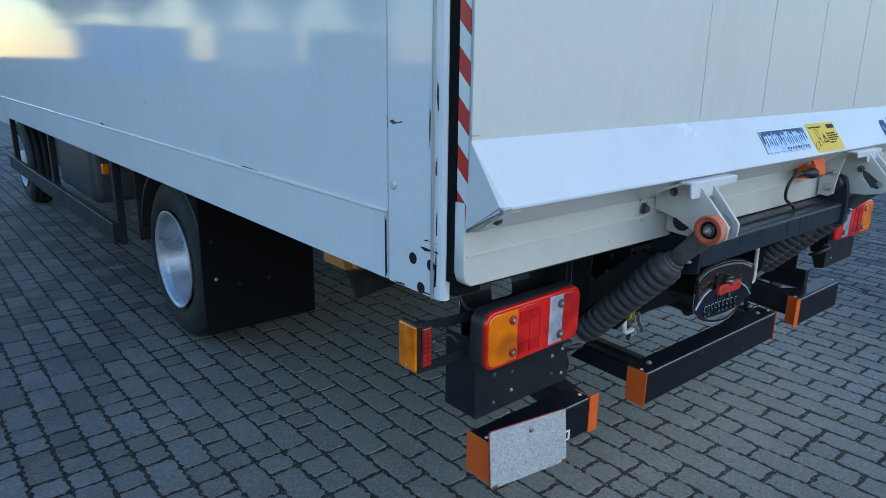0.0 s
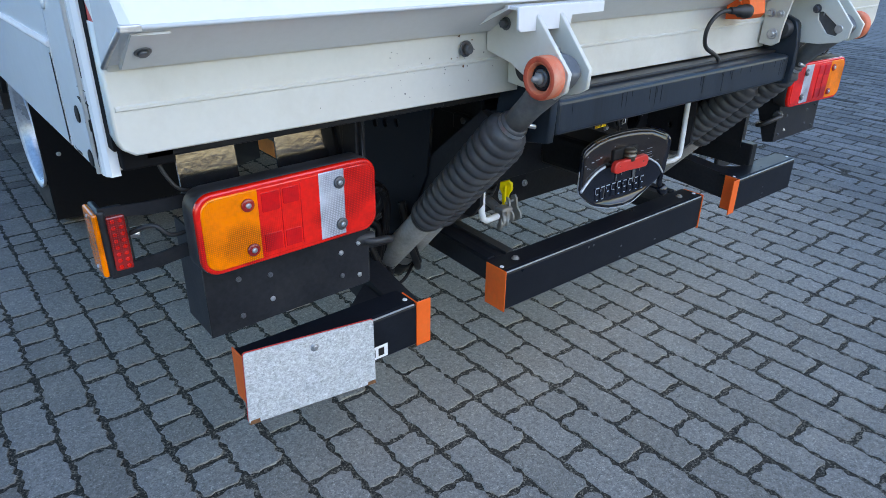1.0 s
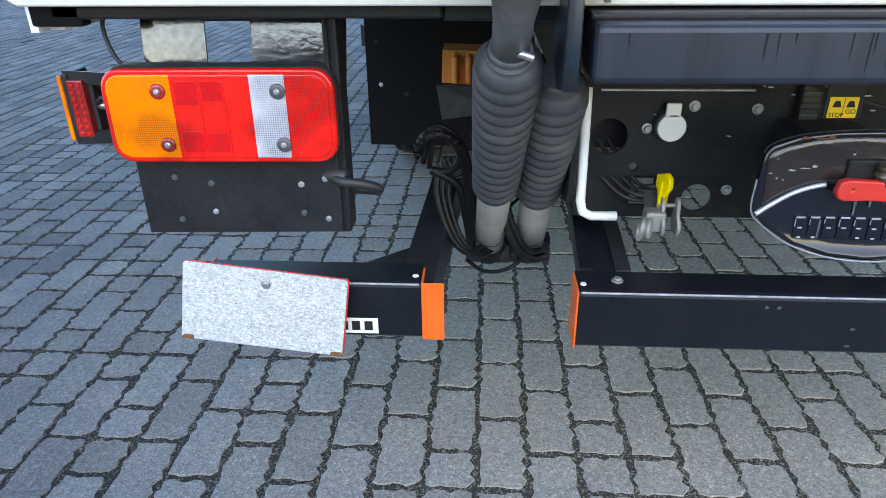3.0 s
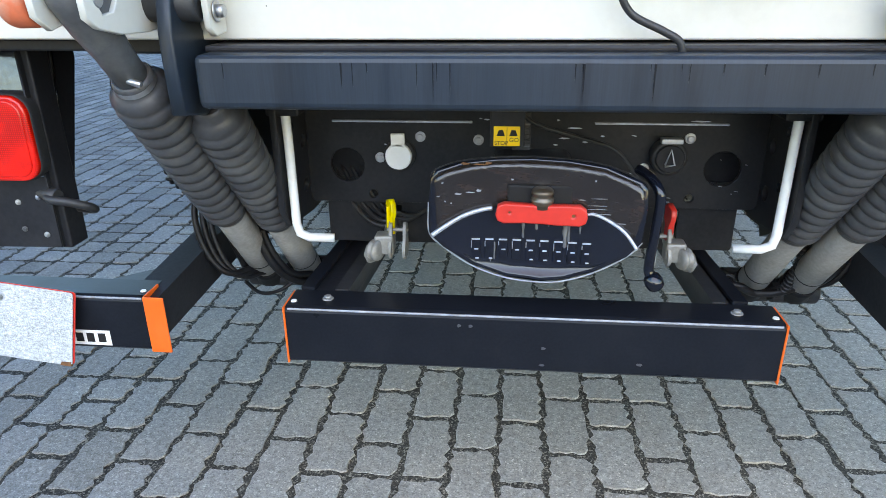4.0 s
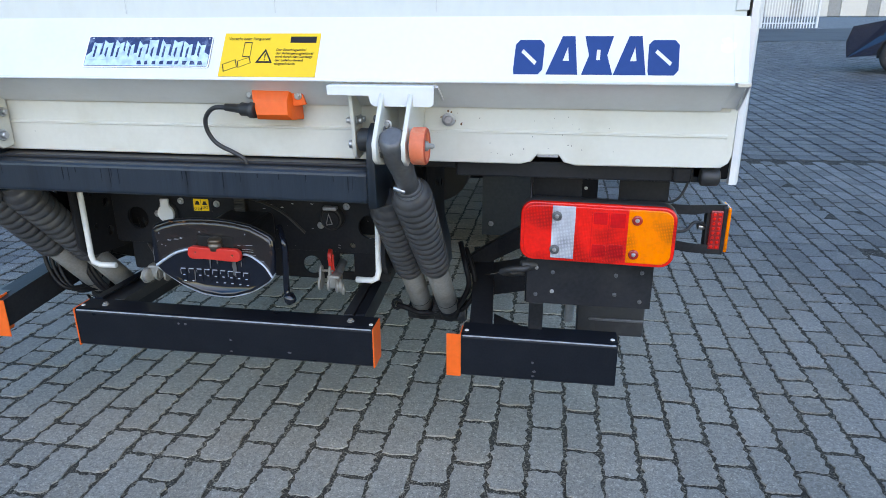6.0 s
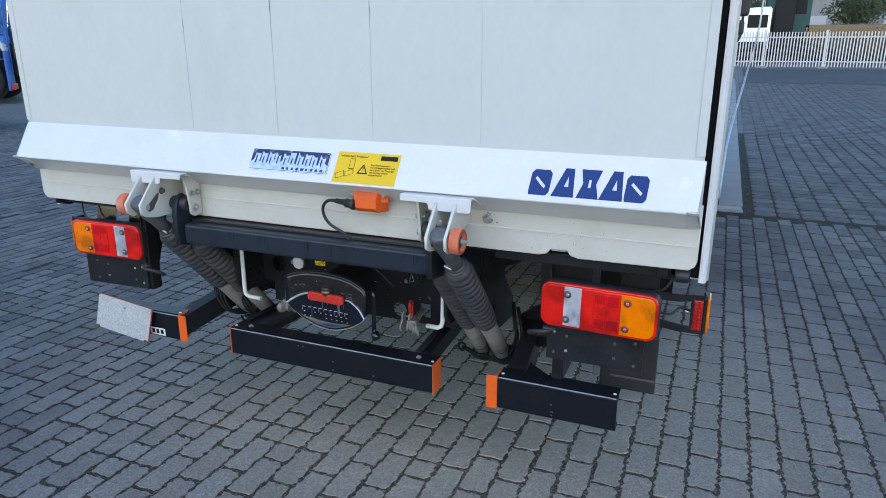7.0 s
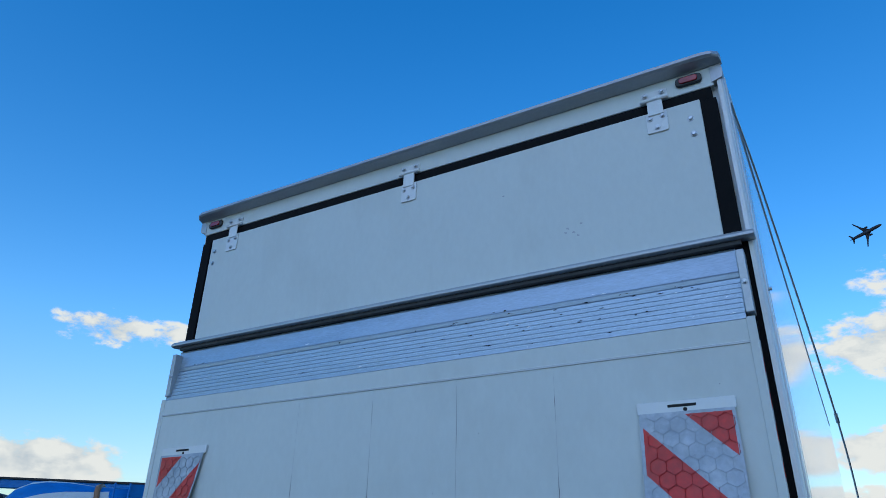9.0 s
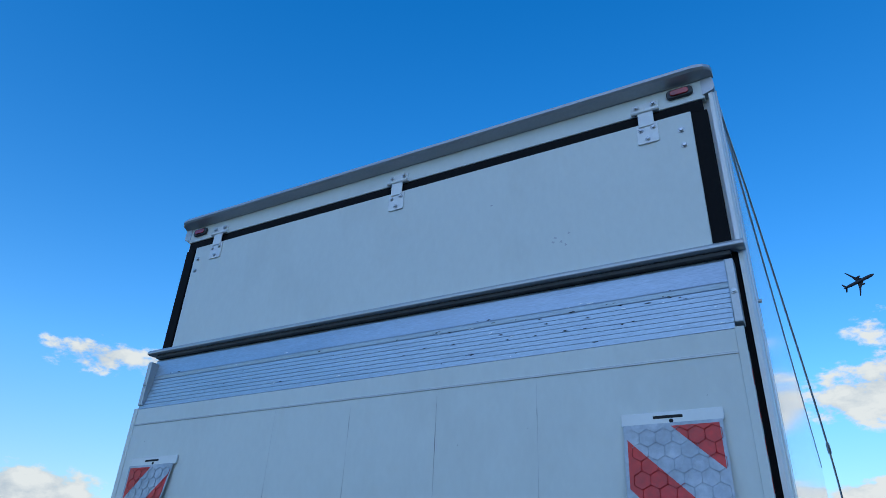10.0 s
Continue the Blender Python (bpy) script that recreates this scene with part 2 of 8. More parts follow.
PLATE_INK = material("worn_dark_blue_plate", (0.010, 0.028, 0.10), 0.35, vary=0.3, scale=40, bump=0.03, dirt=(0.35, 0.45, 0.60), dirt_amount=0.5, dirt_scale=60)
FOIL = material("mottled_aluminium_plate", (0.46, 0.485, 0.49), 0.42, metal=0.3, vary=0.55, scale=170, fine=420, bump=0.35, dirt=(0.28, 0.30, 0.31), dirt_amount=0.75, dirt_scale=70, stretch=(0.8, 1, 1.3))
PIN = material("brown_worn_steel", (0.13, 0.10, 0.075), 0.32, metal=0.6, vary=0.4, scale=30, fine=120, bump=0.1, dirt=(0.30, 0.28, 0.25), dirt_amount=0.8, dirt_scale=30, stretch=(0.3, 0.3, 3))
RUST = material("rust", (0.16, 0.06, 0.02), 0.8, vary=0.4, scale=60, bump=0.2)
SHIELD = material("glossy_black_shield", (0.006, 0.008, 0.014), 0.12, metal=0.0, vary=0.35, scale=8, fine=150, bump=0.03, dirt=(0.010, 0.010, 0.013), dirt_amount=0.6, dirt_scale=9, rough_vary=0.06, spec=0.6)
PITTED = material("pitted_steel_painted_reflection", (0.020, 0.015, 0.014), 0.20, vary=0.4, scale=10, fine=170, bump=0.10, dirt=(0.060, 0.032, 0.026), dirt_amount=0.7, dirt_scale=11, stretch=(0.5, 1, 1.6), rough_vary=0.10, spec=0.7)
WORN = material("chipped_bare_edge", (0.50, 0.55, 0.62), 0.35, metal=0.5, vary=0.25, scale=60, bump=0.08)
EDGE = material("pale_worn_edge", (0.30, 0.32, 0.35), 0.4, metal=0.3, vary=0.35, scale=40, bump=0.04)
CHOCK = material("faded_orange_plastic", (0.75, 0.26, 0.07), 0.55, vary=0.15, scale=14, bump=0.04, dirt=(0.36, 0.18, 0.08), dirt_amount=0.6, dirt_scale=9)
DULL_WALL = material("dull_grey_cladding", (0.10, 0.10, 0.10), 0.7, vary=0.15, scale=2, bump=0.03)
RIM_DISH = material("dusty_rim_dish", (0.42, 0.46, 0.51), 0.3, metal=0.5, vary=0.25, scale=8, bump=0.04, dirt=(0.16, 0.155, 0.15), dirt_amount=0.6, dirt_scale=7)
LENS_RED = lens("red_lens", (0.82, 0.012, 0.006))
LENS_DEEP = lens("deep_red_lens_field", (0.63, 0.005, 0.006))
LENS_AMBER = lens("amber_lens", (0.95, 0.185, 0.0))
LENS_WHITE = lens("clear_lens", (0.46, 0.48, 0.53))
LENS_DARK = lens("dark_red_lens", (0.34, 0.018, 0.015))
FLAG_RED = material("red_reflective_film", (0.56, 0.014, 0.012), 0.34, vary=0.30, scale=9, fine=60, bump=0.05, dirt=(0.60, 0.07, 0.055), dirt_amount=0.35, dirt_scale=14)
FLAG_WHITE = material("grey_white_reflective_film", (0.36, 0.40, 0.46), 0.28, vary=0.25, scale=9, fine=60, bump=0.05, dirt=(0.72, 0.74, 0.75), dirt_amount=0.7, dirt_scale=9)
FLAG_LINE = material("honeycomb_line", (0.31, 0.345, 0.395), 0.35, vary=0.1, bump=0)
VINYL = material("clear_grey_vinyl_edge", (0.46, 0.47, 0.48), 0.35, vary=0.15, scale=20, bump=0.05)
TYRE = material("tyre_rubber", (0.014, 0.014, 0.015), 0.7, vary=0.25, scale=20, fine=150, bump=0.1, dirt=(0.05, 0.048, 0.045), dirt_amount=0.5, dirt_scale=10)
RIM = material("silver_rim_paint", (0.50, 0.53, 0.57), 0.35, metal=0.4, vary=0.12, scale=12, bump=0.03, dirt=(0.2, 0.19, 0.18), dirt_amount=0.4, dirt_scale=9)
SHEET = material("dull_grey_sheet", (0.10, 0.107, 0.115), 0.4, metal=0.4, vary=0.2, scale=6, bump=0.03, dirt=(0.14, 0.135, 0.13), dirt_amount=0.5, dirt_scale=6)
BRUSHED = material("glossy_dark_sheet", (0.10, 0.108, 0.12), 0.09, metal=0.9, vary=0.3, scale=7, bump=0.05, dirt=(0.08, 0.08, 0.085), dirt_amount=0.6, dirt_scale=4)
def paver(name, source, tone_=(0.104, 0.103, 0.103)):
    """Worn concrete stone: tone per stone, blotches, and a speckle of pale and dark grit."""
    m = material(name, tone_, 0.72, vary=0.42, scale=7, fine=120, bump=0, dirt=(0.105, 0.100, 0.095), dirt_amount=0.6, dirt_scale=1.9, pieces=source == "piece", islands=source == "island", spec=0.38)
    n, l = m.node_tree.nodes, m.node_tree.links
    b, geo = n["Principled BSDF"], n["Geometry"]
    was = b.inputs["Base Color"].links[0].from_socket
    grit = n.new("ShaderNodeTexVoronoi")
    grit.inputs["Scale"].default_value = 330
    l.new(geo.outputs["Position"], grit.inputs["Vector"])
    tone = n.new("ShaderNodeSeparateColor")
    l.new(grit.outputs["Color"], tone.inputs["Color"])
    ramp = n.new("ShaderNodeValToRGB")
    el = ramp.color_ramp.elements
    el[0].position, el[0].color = 0.0, (0.60, 0.60, 0.59, 1)
    el[1].position, el[1].color = 1.0, (1.75, 1.75, 1.70, 1)
    for pos, v in ((0.16, 0.86), (0.45, 0.97), (0.80, 1.05), (0.93, 1.20)):
        e = el.new(pos)
        e.color = (v, v, v, 1)
    l.new(tone.outputs["Red"], ramp.inputs["Fac"])
    mul = n.new("ShaderNodeMixRGB")
    mul.blend_type = "MULTIPLY"
    mul.inputs["Fac"].default_value = 1.0
    # coarser pits and worn crumbs between the grit
    pit = n.new("ShaderNodeTexNoise")
    pit.inputs["Scale"].default_value, pit.inputs["Detail"].default_value, pit.inputs["Roughness"].default_value = 75, 8, 0.8
    l.new(geo.outputs["Position"], pit.inputs["Vector"])
    pits = n.new("ShaderNodeMapRange")
    pits.inputs["From Min"].default_value, pits.inputs["From Max"].default_value = 0.36, 0.64
    pits.inputs["To Min"].default_value, pits.inputs["To Max"].default_value = 0.67, 1.31
    l.new(pit.outputs["Fac"], pits.inputs["Value"])
    both_grits = n.new("ShaderNodeVectorMath")
    both_grits.operation = "SCALE"
    l.new(ramp.outputs["Color"], both_grits.inputs[0])
    l.new(pits.outputs[0], both_grits.inputs["Scale"])
    l.new(both_grits.outputs[0], mul.inputs["Color2"])
    # worn pale film in patches larger than a stone
    film = n.new("ShaderNodeTexNoise")
    film.inputs["Scale"].default_value, film.inputs["Detail"].default_value, film.inputs["Roughness"].default_value = 4.5, 9, 0.7
    l.new(geo.outputs["Position"], film.inputs["Vector"])
    fr = n.new("ShaderNodeMapRange")
    fr.inputs["From Min"].default_value, fr.inputs["From Max"].default_value, fr.inputs["To Max"].default_value = 0.50, 0.72, 0.20
    l.new(film.outputs["Fac"], fr.inputs["Value"])
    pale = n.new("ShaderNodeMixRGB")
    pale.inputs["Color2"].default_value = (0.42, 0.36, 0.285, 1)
    # sandy dust by the truck tail, painted paler to stand in for light beneath
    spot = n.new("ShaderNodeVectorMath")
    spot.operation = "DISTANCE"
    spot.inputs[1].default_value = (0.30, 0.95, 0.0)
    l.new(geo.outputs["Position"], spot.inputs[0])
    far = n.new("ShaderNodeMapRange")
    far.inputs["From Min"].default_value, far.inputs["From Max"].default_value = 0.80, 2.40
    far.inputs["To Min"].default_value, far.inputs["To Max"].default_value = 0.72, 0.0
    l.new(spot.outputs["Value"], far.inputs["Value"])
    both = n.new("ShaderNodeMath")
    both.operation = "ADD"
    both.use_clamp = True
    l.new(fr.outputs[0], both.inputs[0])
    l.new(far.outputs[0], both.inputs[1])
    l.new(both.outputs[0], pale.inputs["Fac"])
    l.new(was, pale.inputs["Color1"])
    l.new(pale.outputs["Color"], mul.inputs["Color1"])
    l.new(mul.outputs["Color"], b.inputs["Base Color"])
    rel = n.new("ShaderNodeTexNoise")
    rel.inputs["Scale"].default_value, rel.inputs["Detail"].default_value, rel.inputs["Roughness"].default_value = 140, 4, 0.75
    l.new(geo.outputs["Position"], rel.inputs["Vector"])
    bp = n.new("ShaderNodeBump")
    bp.inputs["Strength"].default_value, bp.inputs["Distance"].default_value = 0.75, 0.004
    l.new(rel.outputs["Fac"], bp.inputs["Height"])
    l.new(bp.outputs["Normal"], b.inputs["Normal"])
    return m


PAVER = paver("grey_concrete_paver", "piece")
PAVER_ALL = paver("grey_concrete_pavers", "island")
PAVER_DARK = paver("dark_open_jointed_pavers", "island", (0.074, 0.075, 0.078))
CONCRETE = material("pale_concrete", (0.26, 0.26, 0.25), 0.85, vary=0.2, scale=5, fine=90, bump=0.25, dirt=(0.15, 0.14, 0.13), dirt_amount=0.5, dirt_scale=2)
ASPHALT = material("worn_asphalt", (0.075, 0.075, 0.074), 0.9, vary=0.3, scale=3, fine=60, bump=0.3, dirt=(0.04, 0.04, 0.04), dirt_amount=0.7, dirt_scale=0.6, spec=0.2)
HOSE = material("oily_black_hose", (0.006, 0.006, 0.007), 0.48, spec=0.3, vary=0.3, scale=30, fine=200, bump=0.04, dirt=(0.03, 0.03, 0.03), dirt_amount=0.4, dirt_scale=25)
FLAG_RED_LINE = material("dark_red_honeycomb_line", (0.44, 0.013, 0.012), 0.35, vary=0.1, bump=0)
SAND = material("gritty_joint_sand", (0.036, 0.032, 0.027), 0.95, vary=0.5, scale=14, fine=300, bump=0.6, dirt=(0.07, 0.058, 0.045), dirt_amount=0.8, dirt_scale=4, spec=0.2)
sn, sl = SAND.node_tree.nodes, SAND.node_tree.links
s_cell = sn.new("ShaderNodeTexVoronoi")
s_cell.inputs["Scale"].default_value = 260
sl.new(sn["Geometry"].outputs["Position"], s_cell.inputs["Vector"])
s_tone = sn.new("ShaderNodeSeparateColor")
sl.new(s_cell.outputs["Color"], s_tone.inputs["Color"])
s_ramp = sn.new("ShaderNodeValToRGB")
s_ramp.color_ramp.elements[0].color, s_ramp.color_ramp.elements[1].color = (0.35, 0.35, 0.35, 1), (3.6, 3.5, 3.3, 1)
s_mid = s_ramp.color_ramp.elements.new(0.72)
s_mid.color = (1.0, 0.97, 0.92, 1)
sl.new(s_tone.outputs["Red"], s_ramp.inputs["Fac"])
s_mul = sn.new("ShaderNodeMixRGB")
s_mul.blend_type = "MULTIPLY"
s_mul.inputs["Fac"].default_value = 1.0
s_base = sn["Principled BSDF"].inputs["Base Color"]
# loose pale sand in the joints by the tail, part of it painted light
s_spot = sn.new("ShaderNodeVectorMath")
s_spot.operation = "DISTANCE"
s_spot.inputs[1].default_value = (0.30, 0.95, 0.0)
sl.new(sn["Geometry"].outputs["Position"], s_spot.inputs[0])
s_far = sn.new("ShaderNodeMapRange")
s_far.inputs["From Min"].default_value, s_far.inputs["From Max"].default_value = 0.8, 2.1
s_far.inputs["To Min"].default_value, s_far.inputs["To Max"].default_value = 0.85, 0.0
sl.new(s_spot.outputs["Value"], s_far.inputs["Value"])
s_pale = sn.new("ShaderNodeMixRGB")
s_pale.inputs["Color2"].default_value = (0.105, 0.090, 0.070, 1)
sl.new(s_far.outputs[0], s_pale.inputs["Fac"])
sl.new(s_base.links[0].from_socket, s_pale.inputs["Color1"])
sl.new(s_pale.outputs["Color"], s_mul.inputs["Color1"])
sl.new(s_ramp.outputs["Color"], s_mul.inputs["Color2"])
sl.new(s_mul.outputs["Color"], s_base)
VAN_WHITE = material("white_van_paint", (0.92, 0.92, 0.91), 0.2, vary=0.02, scale=2, bump=0, coat=0.5, rough_vary=0.04)
DARK_CAR = material("dark_blue_car_paint", (0.012, 0.016, 0.03), 0.16, vary=0.1, scale=3, bump=0, coat=0.6, rough_vary=0.04)
MIX_BLUE = material("blue_drum_paint", (0.003, 0.15, 0.44), 0.45, spec=0.25, vary=0.12, scale=3, bump=0.03, dirt=(0.015, 0.06, 0.16), dirt_amount=0.6, dirt_scale=2)
MIX_WHITE = material("grey_white_drum_paint", (0.56, 0.55, 0.53), 0.45, vary=0.12, scale=3, bump=0.03, dirt=(0.3, 0.28, 0.26), dirt_amount=0.6, dirt_scale=3)
RUSTY = material("rusty_ring_steel", (0.26, 0.12, 0.05), 0.6, vary=0.25, scale=8, bump=0.08)
GREEN = material("green_truck_paint", (0.004, 0.075, 0.066), 0.45, vary=0.15, scale=2, bump=0.02, spec=0.3)
FENCE = material("white_fence_paint", (0.56, 0.57, 0.57), 0.5, vary=0.08, scale=3, bump=0.05)
GLASS = glass("dark_window_glass")
PLANE = material("dark_airliner_paint", (0.03, 0.035, 0.045), 0.5, vary=0.1, scale=0.5, fine=4, bump=0, spec=0.2)
LEAF = material("dark_foliage", (0.05, 0.075, 0.03), 0.8, vary=0.5, scale=3, fine=12, bump=0.2)
BARK = material("bark", (0.10, 0.075, 0.055), 0.9, vary=0.3, scale=6, bump=0.4)


# ---- shape helpers ----
def box(lo, hi, bev=0.003, seg=2, bm=None):
    """A block between two corners with rounded edges, added to bm."""
    own = bmesh.new()
    lo, hi = [min(a, b) for a, b in zip(lo, hi)], [max(a, b) for a, b in zip(lo, hi)]
    size = [b - a for a, b in zip(lo, hi)]
    mid = [(a + b) / 2 for a, b in zip(lo, hi)]
    bmesh.ops.create_cube(own, size=1, matrix=Matrix.Translation(mid) @ Matrix.Diagonal((*size, 1)))
    if bev:
        bmesh.ops.bevel(own, geom=own.edges[:], offset=min(bev, min(size) * 0.45), segments=seg, profile=0.5, affect="EDGES")
    return merge(bm, own)


def merge(bm, own):
    if bm is None:
        return own
    me = bpy.data.meshes.new("tmp")
    own.to_mesh(me)
    own.free()
    bm.from_mesh(me)
    bpy.data.meshes.remove(me)
    return bm


def lathe(profile, start, end, n=24, bm=None, caps=True):
    """A turned body: (distance along the axis, radius) pairs from start towards end."""
    own = bmesh.new()
    start, end = Vector(start), Vector(end)
    turn = (end - start).to_track_quat("Z", "Y").to_matrix()
    rings = []
    for h, r in profile:
        rings.append([own.verts.new(start + turn @ Vector((r * math.cos(a), r * math.sin(a), h))) for a in (2 * math.pi * i / n for i in range(n))])
    for a, b in zip(rings, rings[1:]):
        for i in range(n):
            f = own.faces.new((a[i], a[(i + 1) % n], b[(i + 1) % n], b[i]))
            f.smooth = True
    if caps:
        own.faces.new(rings[0][::-1])
        own.faces.new(rings[-1])
    return merge(bm, own)


def rod(a, b, r, n=16, bm=None, r2=None):
    length = (Vector(b) - Vector(a)).length
    r2 = r if r2 is None else r2
    e = min(r * 0.2, length * 0.2, 0.004)
    return lathe([(0, r - e), (e, r), (length - e, r2), (length, r2 - e)], a, b, n, bm)


def smooth_path(pts, steps=8):
    """Catmull-Rom through the points."""
    p = [Vector(q) for q in pts]
    p = [2 * p[0] - p[1], *p, 2 * p[-1] - p[-2]]
    out = []
    for i in range(1, len(p) - 2):
        for s in range(steps):
            t = s / steps
            a, b, c, d = p[i - 1], p[i], p[i + 1], p[i + 2]
            out.append(0.5 * (2 * b + (c - a) * t + (2 * a - 5 * b + 4 * c - d) * t * t + (3 * b - a - 3 * c + d) * t ** 3))
    return out + [p[-2]]


def tube(pts, r, n=10, bm=None, curved=True):
    own = bmesh.new()
    pts = smooth_path(pts) if curved else [Vector(q) for q in pts]
    side = Vector((0.31, 0.52, 0.79))
    rings = []
    for i, q in enumerate(pts):
        d = (pts[min(i + 1, len(pts) - 1)] - pts[max(i - 1, 0)]).normalized()
        u = (side - d * side.dot(d)).normalized()
        side = u
        v = d.cross(u)
        rings.append([own.verts.new(q + r * (u * math.cos(a) + v * math.sin(a))) for a in (2 * math.pi * k / n for k in range(n))])
    for a, b in zip(rings, rings[1:]):
        for k in range(n):
            own.faces.new((a[k], a[(k + 1) % n], b[(k + 1) % n], b[k])).smooth = True
    own.faces.new(rings[0][::-1])
    own.faces.new(rings[-1])
    return merge(bm, own)


def prism(profile, x0, x1, axis="x", bm=None, bev=0.0):
    """A closed profile pushed along an axis. axis x: (y, z) pairs; y: (x, z); z: (x, y)."""
    own = bmesh.new()
    put = {"x": lambda a, b, t: (t, a, b), "y": lambda a, b, t: (a, t, b), "z": lambda a, b, t: (a, b, t)}[axis]
    r0 = [own.verts.new(put(a, b, x0)) for a, b in profile]
    r1 = [own.verts.new(put(a, b, x1)) for a, b in profile]
    k = len(profile)
    for i in range(k):
        own.faces.new((r0[i], r0[(i + 1) % k], r1[(i + 1) % k], r1[i]))
    own.faces.new(r0[::-1])
    own.faces.new(r1)
    bmesh.ops.recalc_face_normals(own, faces=own.faces[:])
    if bev:
        bmesh.ops.bevel(own, geom=own.edges[:], offset=bev, segments=2, profile=0.5, affect="EDGES")
    return merge(bm, own)


def loft(sections, bm=None, caps=True, smooth=True):
    """Skin over rings of equal point counts."""
    own = bmesh.new()
    rings = [[own.verts.new(q) for q in s] for s in sections]
    k = len(rings[0])
    for a, b in zip(rings, rings[1:]):
        for i in range(k):
            own.faces.new((a[i], a[(i + 1) % k], b[(i + 1) % k], b[i])).smooth = smooth
    if caps:
        own.faces.new(rings[0][::-1])
        own.faces.new(rings[-1])
    bmesh.ops.recalc_face_normals(own, faces=own.faces[:])
    return merge(bm, own)


def circle(cx, cy, r, n=24):
    return [(cx + r * math.cos(2 * math.pi * i / n), cy + r * math.sin(2 * math.pi * i / n)) for i in range(n)]


def rounded(x0, y0, x1, y1, r, n=5):
    pts = []
    for cx, cy, a0 in ((x1 - r, y0 + r, -90), (x1 - r, y1 - r, 0), (x0 + r, y1 - r, 90), (x0 + r, y0 + r, 180)):
        for i in range(n + 1):
            a = radians(a0 + 90 * i / n)
            pts.append((cx + r * math.cos(a), cy + r * math.sin(a)))
    return pts


# Poses that stand a flat outline up: its x along the truck's width and its y up, facing back; or its x along the truck, facing left.
BACK = Matrix(((1, 0, 0, 0), (0, 0, -1, 0), (0, 1, 0, 0), (0, 0, 0, 1)))
FLANK = Matrix(((0, 0, 1, 0), (1, 0, 0, 0), (0, 1, 0, 0), (0, 0, 0, 1)))


def plate(loops, thick, m, bev=0.0):
    """A flat sheet of an outline with holes (further loops), of that thickness about its plane, as a mesh."""
    cu = bpy.data.curves.new("tmp", "CURVE")
    cu.dimensions, cu.fill_mode, cu.extrude, cu.bevel_depth, cu.bevel_resolution = "2D", "BOTH", thick / 2 - bev, bev, 1
    for loop in loops:
        s = cu.splines.new("POLY")
        s.points.add(len(loop) - 1)
        for p, (a, b) in zip(s.points, loop):
            p.co = (a, b, 0, 1)
        s.use_cyclic_u = True
    return curve_mesh(cu, m)


def curve_mesh(cu, m):
    ob = bpy.data.objects.new("tmp", cu)
    scene.collection.objects.link(ob)
    bpy.context.view_layer.update()
    me = bpy.data.meshes.new_from_object(ob.evaluated_get(bpy.context.evaluated_depsgraph_get()))
    bpy.data.objects.remove(ob)
    bpy.data.curves.remove(cu)
    me.transform(m)
    me.materials.clear()
    return me


def words(text, size, m, spacing=1.0):
    cu = bpy.data.curves.new("tmp", "FONT")
    cu.body, cu.size, cu.extrude, cu.space_line = text, size, 0.0004, spacing
    return curve_mesh(cu, m)


def part(name, shape, mat, parent, label="", m=None):
    """Links a bmesh or mesh as one mesh object under a thing or a part."""
    if isinstance(shape, bmesh.types.BMesh):
        me = bpy.data.meshes.new(name)
        shape.to_mesh(me)
        shape.free()
    else:
        me = shape
    if not me.materials:
        me.materials.append(mat)
    ob = new(name, me)
    if parent is not None:
        ob.parent = parent
    if m is not None:
        ob.matrix_basis = m
    return tagged(ob, label)


def thing(name, label, category, group="", at=(0, 0, 0), turn=0):
    ob = new(name)
    ob.matrix_basis = pose(*at, 0, 0, turn)
    return tagged(ob, label, category, group)


def bolt(p, d, r=0.008, h=0.006, bm=None):
    """A washer and a hexagon head at p that looks along d."""
    p, d = Vector(p), Vector(d).normalized()
    bm = lathe([(0, r * 1.5), (0.0015, r * 1.5), (0.002, r * 1.3)], p, p + d, 14, bm)
    return lathe([(0.002, r), (0.002 + h * 0.8, r), (0.002 + h, r * 0.8)], p, p + d, 6, bm)


def rise(x, y):
    """The yard falls very gently towards the drain beside the truck."""
    d = math.hypot(max(abs(x) - 2.6, 0), 0.72 * max(y - 10.5, (-4.5 - y) / 0.72, 0))
    return 0.025 * min(d * d / (d + 1.5), 40) if d else 0.0


